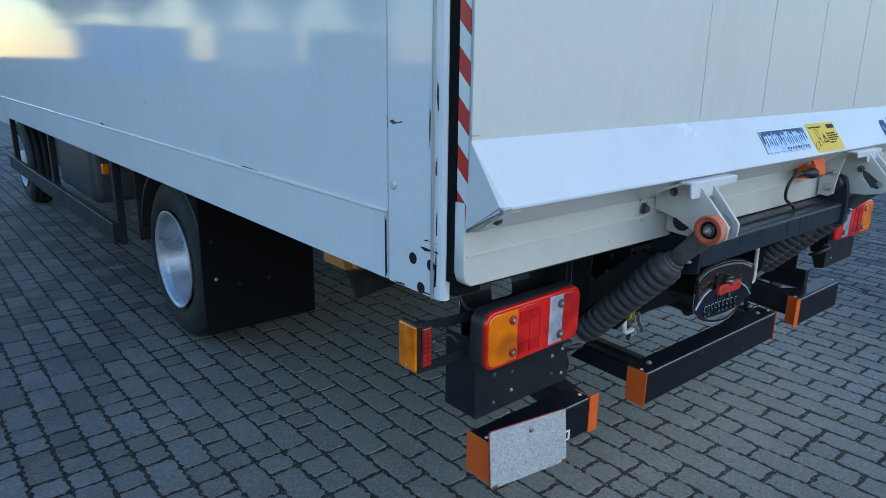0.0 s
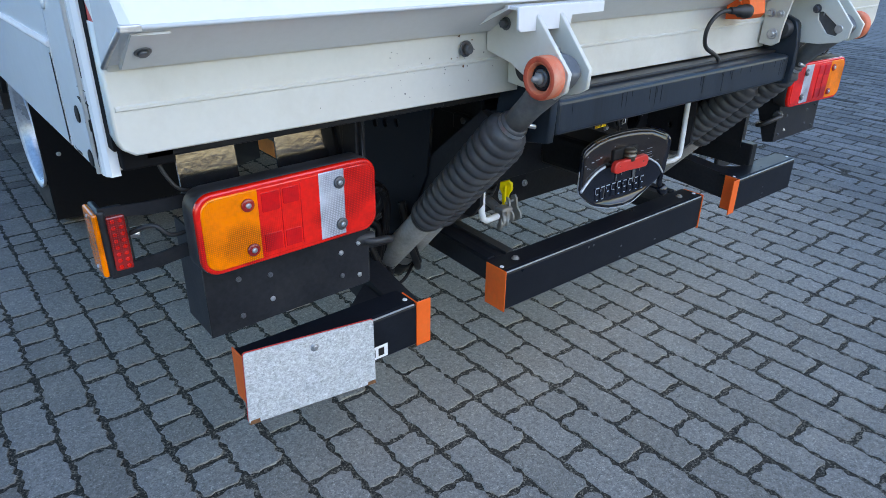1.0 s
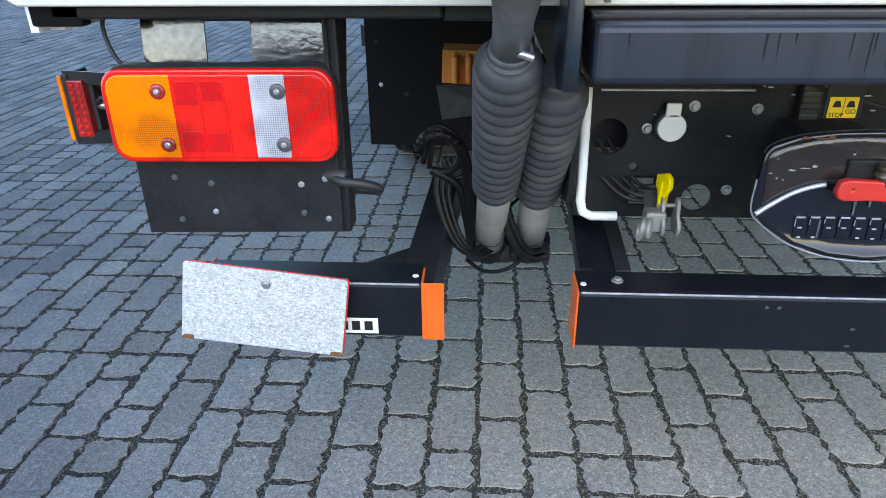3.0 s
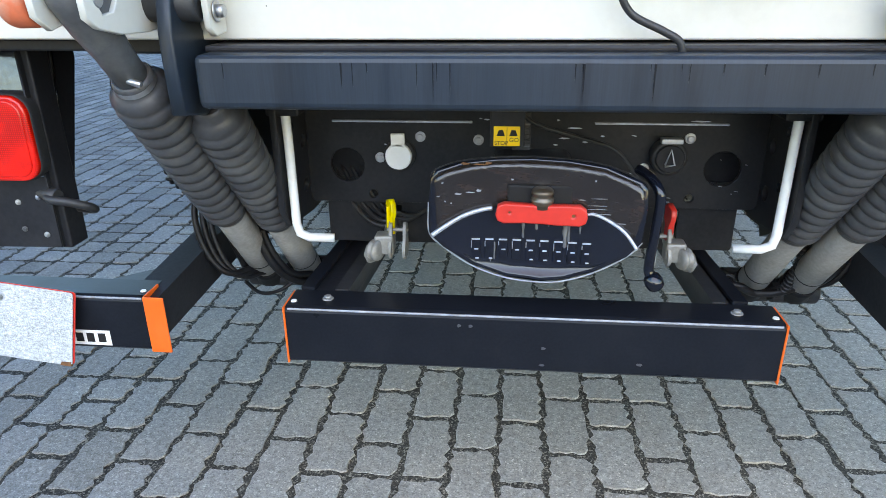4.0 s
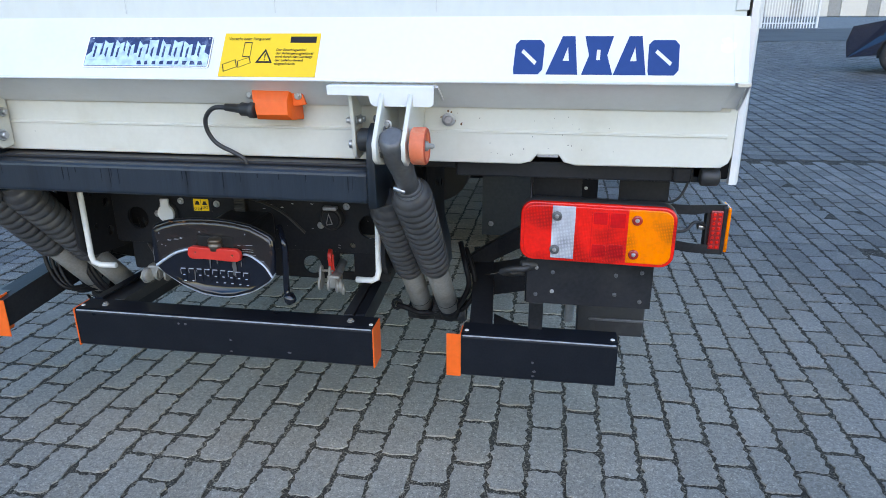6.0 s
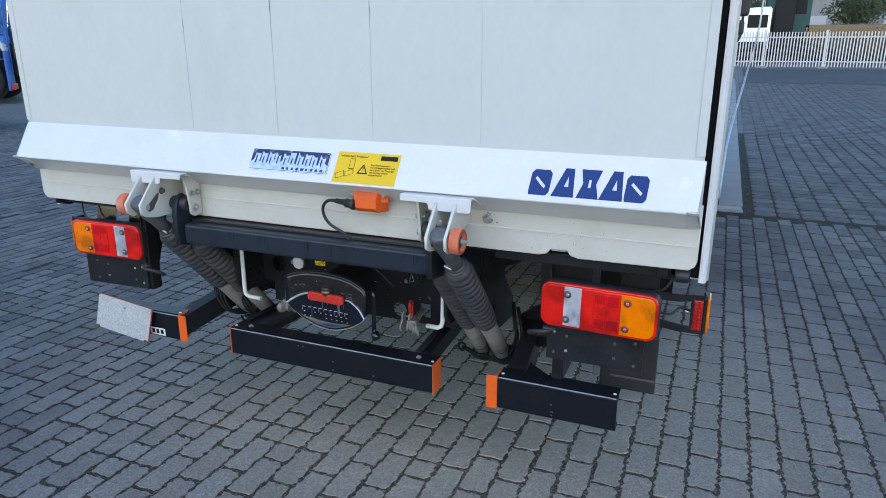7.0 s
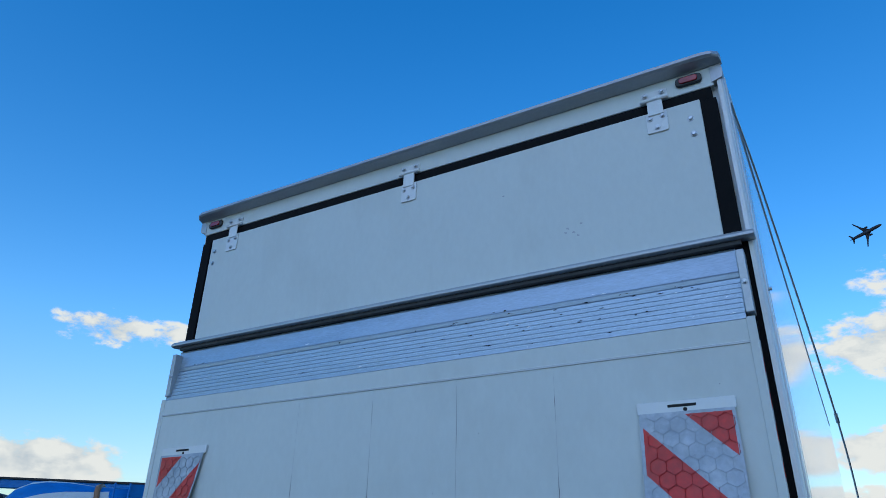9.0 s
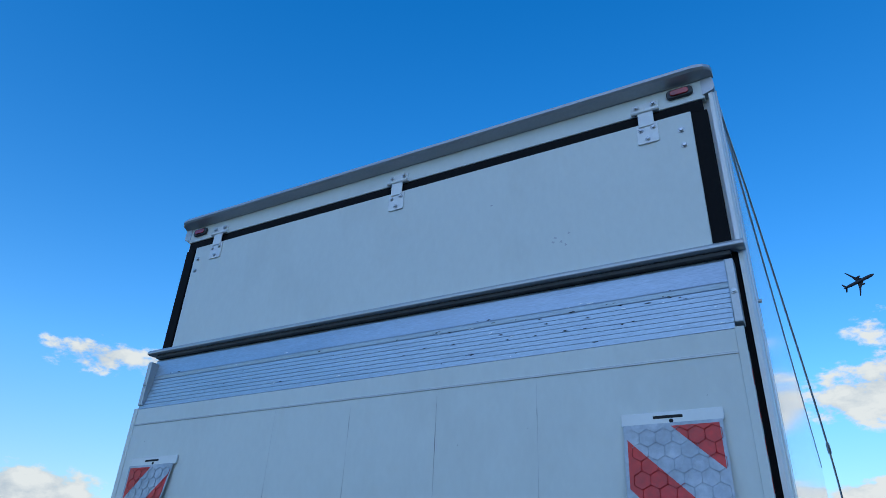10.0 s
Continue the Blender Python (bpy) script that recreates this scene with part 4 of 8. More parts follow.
# the dark paint has worn off along the lower edge
worn = random.Random(8)
edge_ = [(-0.146 + 0.0147 * k, 0.034 + worn.uniform(-0.010, 0.008)) for k in range(21)]
part("worn_field", plate([[(0.148, 0.004), *edge_[::-1], (-0.146, 0.004)]], 0.0008, on_flap(PL_X, 0.026, 0.0020)), PALE_INK, name_plate, "pale blue worn field")
for i in range(10):
    x = -0.136 + i * 0.0278
    t0, t1, lean = worn.uniform(0.060, 0.071), worn.uniform(0.055, 0.070), worn.uniform(-0.002, 0.003)
    part("embossed_bar", plate([[(x, 0.018), (x + 0.021, 0.018), (x + 0.021 + lean, t1), (x + 0.012, t1 - worn.uniform(0, 0.005)), (x + lean, t0)]], 0.0016, on_flap(PL_X, 0.026, 0.0022)), PALE_INK, name_plate)
    part("dark_bar", plate([[(x + 0.007, 0.024 + 0.006 * (i % 2)), (x + 0.0115, 0.024), (x + 0.0125, 0.050), (x + 0.008, 0.046 + 0.008 * (i % 3 == 0))]], 0.0006, on_flap(PL_X, 0.026, 0.0032)), PLATE_INK, name_plate)
for i in range(9):
    x = -0.018 + i * 0.018
    part("dark_bar", plate([[(x, 0.007), (x + worn.uniform(0.006, 0.013), 0.007), (x + worn.uniform(0.006, 0.013), 0.016), (x, 0.015)]], 0.0006, on_flap(PL_X, 0.026, 0.0030)), PLATE_INK, name_plate)
for x in (-0.138, 0.002, 0.143):
    for z in (0.006, 0.072):
        part("rivet", lathe([(0, 0.003), (0.0015, 0.002)], on_flap(x + PL_X, 0.026 + z, 0.001).translation, on_flap(x + PL_X, 0.026 + z, 0.1).translation, 10), STEEL, name_plate)
warn = part("warning_sticker", plate([[(0.166, 0.003), (0.384, 0.003), (0.384, 0.108), (0.166, 0.108)]], 0.001, on_flap(0, 0.003, 0.0008)), STICKER_Y, flap, "yellow warning sticker with black drawing and text")
part("print", words("Der Einschlagwinkel\nder Anh\u00e4ngerzugdeichsel\nwird durch das Gest\u00e4nge\nder Ladebordwand\neingeschr\u00e4nkt.", 0.0083, on_flap(0.289, 0.068, 0.0016), 1.0), INK, warn)
part("print", words("Vorsicht beim Rangieren!", 0.0095, on_flap(0.176, 0.094, 0.0016)), INK, warn)
part("mark_bar", plate([[(0.318, 0.085), (0.376, 0.085), (0.376, 0.100), (0.318, 0.100)]], 0.0008, on_flap(0, 0.003, 0.0014)), INK, warn)
part("triangle", plate([[(0.246, 0.036), (0.284, 0.036), (0.265, 0.070)], [(0.252, 0.040), (0.278, 0.040), (0.265, 0.063)]], 0.0008, on_flap(0, 0.003, 0.0014)), INK, warn)
part("print", words("!", 0.024, on_flap(0.2625, 0.045, 0.0016)), INK, warn)
for q in ([(0.176, 0.014), (0.206, 0.026), (0.200, 0.044), (0.171, 0.032)], [(0.208, 0.024), (0.236, 0.036), (0.231, 0.050), (0.204, 0.040)], [(0.214, 0.050), (0.232, 0.050), (0.232, 0.086), (0.214, 0.086)]):
    c = (sum(a for a, b in q) / 4, sum(b for a, b in q) / 4)
    part("sketch", plate([q, [(c[0] + (a - c[0]) * 0.88, c[1] + (b - c[1]) * 0.88) for a, b in q]], 0.0008, on_flap(0, 0.003, 0.0014)), INK, warn)
# large blue maker's mark, drawn as plain slanted blocks
mark_shapes = [
    [[(0.002, 0.0), (0.048, 0.0), (0.056, 0.010), (0.056, 0.062), (0.048, 0.072), (0.008, 0.072), (0.0, 0.062), (0.0, 0.008)], [(0.012, 0.046), (0.016, 0.053), (0.044, 0.026), (0.040, 0.019)]],
    [[(0.0, 0.0), (0.060, 0.0), (0.050, 0.080), (0.026, 0.080)], [(0.030, 0.028), (0.038, 0.058), (0.042, 0.028)]],
    [[(0.004, 0.0), (0.062, 0.0), (0.050, 0.040), (0.060, 0.080), (0.006, 0.080), (0.016, 0.040)], [(0.030, 0.030), (0.030, 0.052), (0.037, 0.052), (0.037, 0.030)]],
]
for i, k in enumerate((0, 1, 2, 1, 0)):
    x = 0.798 + i * 0.0655
    part("blue_mark", plate([[(x + a * 1.04 + 0.05 * b, b * 1.08) for a, b in loop] for loop in mark_shapes[k]], 0.0008, on_flap(0, 0.018, 0.0008)), BLUE_INK, flap, "blue shape of the maker's mark")


# warning flags of the platform
def flag_point(s, u, v):
    """A point of the hanging film: u 0 to 1 across, v 0 to 1 downwards."""
    w = 0.266
    x0 = 0.893 if s > 0 else -1.200
    top_y = Y_PF - 0.010
    if s > 0:
        x = x0 + u * w + 0.006 * math.sin(v * 3) * (u - 0.4)
        y = top_y - 0.046 * v * v - 0.010 * math.sin(math.pi * u) * v - 0.012 * u * v
    else:
        x = x0 + u * w * (1 - 0.26 * v) + 0.004 * math.sin(v * 5)
        y = top_y - 0.012 * v - 0.034 * u * v ** 1.4 + 0.010 * math.sin(math.pi * u) * v
    return Vector((x, y, 2.346 - 0.440 * v))


def flag(s):
    fl = part("warning_flag", plate([rounded(-0.137, 0, 0.137, 0.032, 0.003)], 0.006, Matrix.Translation(((0.893 if s > 0 else -1.194) + 0.133, Y_PF - 0.006, 2.345)) @ BACK, 0.001), WHITE, truck, "red and grey striped reflective warning flag")
    x0 = 0.893 if s > 0 else -1.194
    part("print_bar", plate([[(x0 + 0.085, 2.359), (x0 + 0.165, 2.359), (x0 + 0.165, 2.367), (x0 + 0.085, 2.367)]], 0.0008, Matrix.Translation((0, Y_PF - 0.0095, 0)) @ BACK), INK, fl)
    part("snap", lathe([(0, 0.006), (0.002, 0.004)], (x0 + 0.133, Y_PF - 0.009, 2.351), (x0 + 0.133, -1, 2.351), 12), INK, fl)
    # one even sheet in the film's own plane, cut along the stripe lines, then hung
    sheet_, m_ = bmesh.new(), 0.035
    grid = [[sheet_.verts.new((i / 14, j / 22, 0)) for i in range(15)] for j in range(23)]
    for j in range(22):
        for i in range(14):
            sheet_.faces.new((grid[j][i], grid[j][i + 1], grid[j + 1][i + 1], grid[j + 1][i]))
    lines = (0.70, 0.37, 0.07, -0.27)
    for c in lines:
        bmesh.ops.bisect_plane(sheet_, geom=sheet_.verts[:] + sheet_.edges[:] + sheet_.faces[:], plane_co=(0, c, 0), plane_no=(-0.59, 1, 0))
    for co, no in (((m_, 0, 0), (1, 0, 0)), ((1 - m_, 0, 0), (1, 0, 0)), ((0, 0.02, 0), (0, 1, 0)), ((0, 0.975, 0), (0, 1, 0))):
        bmesh.ops.bisect_plane(sheet_, geom=sheet_.verts[:] + sheet_.edges[:] + sheet_.faces[:], plane_co=co, plane_no=no)
    edges = {"red": bmesh.new(), "grey": bmesh.new()}
    made = {"red": {}, "grey": {}}
    for f in sheet_.faces:
        c = f.calc_center_median()
        band = sum(1 for q in lines if c.y - 0.59 * c.x > q)
        inside = m_ < c.x < 1 - m_ and 0.02 < c.y < 0.975
        kind = "red" if inside and band % 2 == 0 else "grey"
        own = edges[kind]
        vs = []
        for v in f.verts:
            if v not in made[kind]:
                u = v.co.x if s > 0 else 1 - v.co.x
                made[kind][v] = own.verts.new(flag_point(s, u, v.co.y))
            vs.append(made[kind][v])
        own.faces.new(vs if s > 0 else vs[::-1]).smooth = True
    sheet_.free()
    backing = bmesh.new()
    rows_ = [[backing.verts.new(flag_point(s, i / 10, j / 14) + Vector((0, 0.0016, 0))) for i in range(11)] for j in range(15)]
    for ra, rb in zip(rows_, rows_[1:]):
        for i in range(10):
            backing.faces.new((ra[i], ra[i + 1], rb[i + 1], rb[i])).smooth = True
    part("backing", backing, VINYL, fl)
    part("red_stripes", edges["red"], FLAG_RED, fl)
    part("grey_stripes", edges["grey"], FLAG_WHITE, fl)
    comb = (bmesh.new(), bmesh.new())
    r = 0.025
    for row in range(-1, 12):
        for col in range(-1, 6):
            cu, cv = col * 1.732 * r + (row % 2) * 0.866 * r, row * 1.5 * r
            hexa = [((cu + r * math.sin(radians(60 * k))) / 0.266, (cv + r * math.cos(radians(60 * k))) / 0.44) for k in range(6)]
            for k in (0, 1, 2):
                (u0, v0), (u1, v1) = hexa[k], hexa[k + 1]
                if k == 1 and (max(v0, v1) > 0.95 or min(v0, v1) < 0.05):
                    continue
                um = (u0 + u1) / 2 if s > 0 else 1 - (u0 + u1) / 2
                side_ = sum(1 for q in lines if (v0 + v1) / 2 - 0.59 * um > q) % 2
                if min(u0, u1, v0, v1) > 0.02 and max(u0, u1, v0, v1) < 0.98:
                    a, b = flag_point(s, u0, v0), flag_point(s, u1, v1)
                    o = Vector((0, -0.0024, 0))
                    tube([a + o, b + o], 0.0009 if side_ == 0 or s < 0 else 0.0006, 4, comb[side_], False)
    tagged(part("honeycomb", comb[0], FLAG_RED_LINE, fl), kind="stuff")
    tagged(part("honeycomb", comb[1], FLAG_LINE, fl), kind="stuff")
    if s > 0:
        part("print", words("05-23", 0.016, Matrix.Translation(flag_point(s, 0.78, 0.965) + Vector((0, -0.004, 0))) @ BACK), INK, fl)
        for k in range(9):
            part("print_bar", box(flag_point(s, 0.17 + 0.042 * k, 0.655 + 0.0255 * k) + Vector((0, -0.0035, -0.002)), flag_point(s, 0.17 + 0.042 * k, 0.655 + 0.0255 * k) + Vector((0.006, -0.0022, 0.0015)), 0), INK, fl)
    hem = bmesh.new()
    tube([flag_point(s, i / 8, 1.0) for i in range(9)], 0.004, 6, hem)
    part("hem", hem, VINYL, fl)


for s in S:
    flag(s)


# ---- lift frame under the platform ----
beam = part("lift_beam", box((-0.470, -0.163, 0.884), (0.487, -0.055, 0.958), 0.010, 3), BEAM, truck, "dark painted lift beam with rain streaks")
drips = random.Random(31)
for i in range(22):
    x, w, h = drips.uniform(-0.44, 0.46), drips.uniform(0.0012, 0.0032), drips.uniform(0.008, 0.050)
    part("drip", plate([[(x, 0.948), (x + w, 0.948), (x + w * 0.8, 0.948 - h * 0.7), (x + w * 0.5, 0.948 - h), (x + w * 0.2, 0.948 - h * 0.7)]], 0.0006, Matrix.Translation((0, -0.1632, 0)) @ BACK), BUMPER, beam)
part("rub_rail", box((-0.470, -0.120, 0.957), (0.487, -0.050, 0.966), 0.003), BLACK, beam)
for s in S:
    # end plate that rises to the hinge pin
    out_l = [(-0.168, 0.880), (-0.100, 0.868), (-0.02, 0.90), (-0.03, 0.965), (-0.082, 0.985), (-0.100, 1.040), (-0.128, 1.058), (-0.156, 1.046), (-0.166, 1.020), (-0.172, 0.985), (-0.172, 0.940)]
    part("end_plate", plate([[(a, b) for a, b in out_l]], 0.020, Matrix.Translation((s * 0.497, 0, 0)) @ FLANK, 0.003), BEAM, beam)
    part("hinge_pin", rod((s * 0.462, -0.130, 1.024), (s * 0.545, -0.130, 1.024), 0.026, 20), RUBBER, beam)

for s in S:
    br = part("lift_bracket", plate([[(s * a, b) for a, b in ((0.420, 1.130), (0.420, 1.147), (0.642, 1.147), (0.642, 1.113), (0.636, 1.108), (0.520, 1.108), (0.512, 1.113), (0.508, 1.129))]], 0.006, Matrix.Translation((0, -0.205, 0)) @ BACK, 0.001), WHITE, truck, "white tail lift bracket with orange roller")
    part("bracket_top", box((s * 0.42, -0.207, 1.142), (s * 0.642, -0.170, 1.149), 0.002), WHITE, br)
    # cheek plates
    for x, loop in ((0.452, [(-0.086, 1.112), (-0.130, 1.128), (-0.158, 1.128), (-0.150, 1.090), (-0.140, 1.030), (-0.138, 0.992), (-0.120, 0.980), (-0.086, 0.984)]),
                    (0.536, [(-0.085, 1.112), (-0.150, 1.135), (-0.205, 1.135), (-0.285, 1.045), (-0.282, 1.012), (-0.262, 1.000), (-0.215, 0.990), (-0.150, 0.988), (-0.085, 0.992)]),
                    (0.596, [(-0.085, 1.112), (-0.150, 1.135), (-0.205, 1.135), (-0.290, 1.045), (-0.286, 1.014), (-0.262, 0.998), (-0.235, 1.004), (-0.150, 1.045), (-0.085, 1.060)])):
        loops = [loop]
        if x == 0.536:
            loops.append([(-0.262, 1.030), (-0.245, 1.045), (-0.205, 1.075), (-0.190, 1.072), (-0.195, 1.050), (-0.225, 1.015), (-0.250, 1.012)])
        part("cheek_plate", plate(loops, 0.009, Matrix.Translation((s * x, 0, 0)) @ FLANK, 0.0015), CREAM, br)
    part("slot_lever", plate([[(-0.264, 1.028), (-0.246, 1.047), (-0.204, 1.077), (-0.188, 1.073), (-0.193, 1.049), (-0.224, 1.013), (-0.251, 1.010)]], 0.006, Matrix.Translation((s * 0.541, 0, 0)) @ FLANK, 0.001), SHEET, br, "grey lever in the bracket's slot")
    for x, yv, z, r_ in ((0.446, -0.104, 1.066, 0.008), (0.446, -0.130, 1.066, 0.007), (0.446, -0.118, 1.012, 0.010), (0.525, -0.19, 1.080, 0.008), (0.602, -0.135, 1.112, 0.008)):
        part("bolt", bolt((s * x, yv, z), (-s if x < 0.6 else s, 0, 0), r_, 0.010), STEEL if x < 0.5 else SHEET, br)
    for yv in (-0.104, -0.130):
        part("bolt", bolt((s * 0.458, yv, 1.066), (s, 0, 0), 0.007, 0.010), STEEL, br)
    part("bolt", bolt((s * 0.655, -0.086, 1.066), (0, -1, 0), 0.010, 0.012), SHEET if s < 0 else STEEL, br)
    part("bolt", bolt((s * 0.545, -0.205, 1.070), (0, -1, 0), 0.007, 0.010), STEEL, br)
    stain = random.Random(21 if s < 0 else 22)
    for k in range(14):
        x, z, w = s * (0.655 + stain.gauss(0, 0.016)), 1.072 + stain.gauss(0, 0.022), stain.uniform(0.0012, 0.0045)
        part("rust_fleck", plate([[(x, z), (x + w, z + w * 0.4), (x + w * 0.7, z - w * stain.uniform(0.5, 1.8)), (x - w * 0.3, z - w * 0.6)]], 0.0006, Matrix.Translation((0, -0.0800, 0)) @ BACK), RUST, br)
    part("gusset", prism([(-0.088, 1.110), (-0.185, 1.148), (-0.185, 1.143), (-0.088, 1.098)], s * 0.648, s * 0.643), WHITE, br)
    part("gusset", prism([(-0.088, 1.116), (-0.185, 1.148), (-0.185, 1.143), (-0.088, 1.104)], s * 0.436, s * 0.431), WHITE, br)
    hub_ = (s * 0.607, -0.257, 1.037), (s * 1.0, -0.257, 1.037)
    wheel = part("roller", lathe([(0, 0.020), (0, 0.030), (0.001, 0.0345), (0.004, 0.0372), (0.026, 0.0378), (0.0300, 0.0365), (0.0315, 0.034), (0.0305, 0.0275), (0.0285, 0.0245), (0.019, 0.0235), (0.018, 0.010)], *hub_, 36), ROLLER, br, "worn orange plastic roller with a recessed hub")
    part("rim_band", lathe([(0.0302, 0.0362), (0.0322, 0.0340), (0.0322, 0.0300), (0.0306, 0.0278)], *hub_, 36, None, False), RIM_BAND, wheel, "darker red worn edge")
    part("hub", lathe([(0.018, 0.0225), (0.023, 0.0215), (0.024, 0.017), (0.020, 0.014)], *hub_, 24), BUMPER, wheel)
    part("axle_washer", lathe([(0.020, 0.0150), (0.025, 0.0155), (0.0265, 0.013)], *hub_, 24), SHEET, wheel)
    part("axle_nut", lathe([(0.024, 0.0105), (0.033, 0.0105), (0.034, 0.0065), (0.042, 0.0058), (0.046, 0.003)], *hub_, 6), BARREL, wheel)
    part("axle", rod((s * 0.53, -0.255, 1.033), (s * 0.605, -0.255, 1.033), 0.012), STEEL, br)


def cylinder(s, top, foot, outer):
    """A hydraulic cylinder: rod head, rubber bellows and a worn barrel."""
    top, foot = Vector(top), Vector(foot)
    d = (foot - top).normalized()
    length = (foot - top).length
    a0 = 0.165 if outer else 0.02
    a1 = a0 + (0.395 if outer else 0.36)
    cy = part("lift_cylinder", rod(top + d * (a1 - 0.02), foot, 0.032, 24), BARREL, truck, "worn steel lift cylinder with black rubber bellows")
    if outer:
        part("rod_head", lathe([(-0.022, 0.020), (-0.016, 0.028), (0.0, 0.031), (0.05, 0.030), (0.10, 0.025), (0.19, 0.024)], top, foot, 24), ROD, cy, "grey painted rod head")
    k = 13 if outer else 12
    prof = [(a0 - 0.012, 0.026), (a0 - 0.006, 0.030), (a0 + 0.006, 0.030), (a0 + 0.010, 0.034), (a0 + 0.022, 0.046)]
    step = (a1 - a0 - 0.04) / k
    for i in range(k):
        h = a0 + 0.03 + i * step
        r = 0.0475 - 0.006 * i / k
        prof += [(h, r - 0.007), (h + step * 0.12, r - 0.002), (h + step * 0.45, r + 0.0008), (h + step * 0.80, r - 0.0005), (h + step * 0.93, r - 0.006)]
    prof += [(a1 - 0.01, 0.037), (a1, 0.036), (a1 + 0.004, 0.032)]
    part("bellows", lathe(prof, top, foot, 32), BELLOWS, cy, "black rubber bellows")
    if outer:
        part("hose_clamp", lathe([(a0 - 0.006, 0.0312), (a0 + 0.003, 0.0316)], top, foot, 28, None, False), STEEL, cy)
        c = top + d * a0 + Vector((-s * 0.015, -0.030, 0.004))
        part("clamp_screw", rod(c + Vector((-0.012, 0, 0.003)), c + Vector((0.014, -0.003, -0.005)), 0.005, 10), STEEL, cy)
    part("tie_band", lathe([(length - 0.10, 0.0326), (length - 0.096, 0.0326)], top, foot, 24, None, False), INK, cy)
    part("foot_lug", rod(foot + Vector((-0.05, 0, -0.005)), foot + Vector((0.05, 0, -0.005)), 0.026), RUBBER, cy)
    return cy


for s in S:
    cylinder(s, (s * 0.568, -0.250, 1.040), (s * 0.592, 0.345, 0.405), True)
    cylinder(s, (s * 0.500, -0.075, 0.885), (s * 0.502, 0.375, 0.392), False)
    # greasy boots at the feet, with the split ends of their brackets
    for fx, fy, fz, dx, dy, dz_ in ((0.592, 0.345, 0.405, 0.024, 0.595, -0.635), (0.502, 0.375, 0.392, 0.002, 0.450, -0.493)):
        foot_, way_ = Vector((s * fx, fy, fz)), Vector((s * dx, dy, dz_)).normalized()
        part("boot", lathe([(0, 0.034), (0.014, 0.0365), (0.034, 0.035), (0.048, 0.038), (0.060, 0.033), (0.066, 0.018)], foot_ - way_ * 0.052, foot_, 14), HOSE, truck, "greasy black boot on a cylinder foot")
        for k in (-1, 1):
            part("bracket_tip", prism([(fy - 0.012, fz + 0.03), (fy + 0.030, fz + 0.03), (fy + 0.022, fz - 0.012), (fy + 0.006, fz - 0.030)], s * (fx + k * 0.044), s * (fx + k * 0.044) + 0.006), HOSE, truck, "black pointed foot bracket")
    if s < 0:
        # a bundle that stands up in a loop beside the outer barrel
        for k in range(3):
            d_ = Vector((0.011 * k - 0.008, 0.012 * k - 0.010, 0.009 * (1 - k)))
            loop_ = [(-0.580, 0.320, 0.430), (-0.600, 0.265, 0.444), (-0.628, 0.222, 0.452), (-0.660, 0.212, 0.490), (-0.682, 0.218, 0.550), (-0.688, 0.235, 0.602), (-0.666, 0.252, 0.636), (-0.636, 0.262, 0.626), (-0.616, 0.270, 0.580), (-0.608, 0.276, 0.520), (-0.600, 0.290, 0.450), (-0.592, 0.330, 0.400)]
            hb = part("hydraulic_hose", tube([Vector(p) + d_ for p in loop_], 0.0068, 8), HOSE, truck, "looped black hydraulic hose")
        sleeve = bmesh.new()
        for k in range(9):
            u = 0.25 + 0.5 * k / 8
            c = Vector((-0.692 + 0.060 * u, 0.244, 0.590 + 0.046 * math.sin(math.pi * u)))
            lathe([(-0.0022, 0.021), (0, 0.0225), (0.0022, 0.021)], c, c + Vector((0.060, 0, 0.046 * math.pi * math.cos(math.pi * u))), 12, sleeve)
        part("spiral_wrap", sleeve, RUBBER, hb)
        hb = part("hydraulic_hose", tube([(-0.575, 0.240, 0.640), (-0.570, 0.228, 0.580), (-0.558, 0.225, 0.520), (-0.532, 0.235, 0.462), (-0.500, 0.270, 0.420), (-0.470, 0.320, 0.400)], 0.0095, 8), HOSE, truck, "black hose bent round the inner cylinder foot")
        part("hose", tube([(-0.562, 0.240, 0.640), (-0.556, 0.230, 0.560), (-0.538, 0.232, 0.500), (-0.510, 0.250, 0.450), (-0.480, 0.300, 0.425)], 0.0075, 8), HOSE, hb)
        part("cable_tie", lathe([(-0.002, 0.0165), (0.002, 0.0165)], (-0.562, 0.227, 0.560), (-0.558, 0.226, 0.50), 12), INK, hb)
        part("hose", tube([(-0.640, 0.300, 0.400), (-0.600, 0.280, 0.383), (-0.550, 0.270, 0.395), (-0.500, 0.290, 0.425)], 0.0045, 8), HOSE, hb)
        part("hose", tube([(-0.612, 0.262, 0.560), (-0.560, 0.300, 0.525), (-0.520, 0.300, 0.560), (-0.500, 0.280, 0.610)], 0.0035, 8), HOSE, hb)
    else:
        hb = part("hydraulic_hose", tube([(0.625, 0.330, 0.640), (0.648, 0.280, 0.580), (0.658, 0.275, 0.530), (0.640, 0.285, 0.475), (0.612, 0.310, 0.430), (0.585, 0.335, 0.410)], 0.0085, 8), HOSE, truck, "looped black hydraulic hose")
        part("hose", tube([(0.640, 0.340, 0.620), (0.668, 0.300, 0.560), (0.672, 0.295, 0.500), (0.650, 0.300, 0.450), (0.620, 0.335, 0.415)], 0.0075, 8), HOSE, hb)
        wrap_ = [Vector((0.556, 0.282, 0.640)), Vector((0.561, 0.272, 0.590)), Vector((0.567, 0.275, 0.530)), Vector((0.562, 0.285, 0.470)), Vector((0.552, 0.305, 0.420)), Vector((0.535, 0.335, 0.400))]
        wrapped = part("hose", tube(wrap_, 0.0095, 8), HOSE, hb, "hose in a spiral wrap")
        sleeve = bmesh.new()
        fine_ = smooth_path(wrap_, 6)
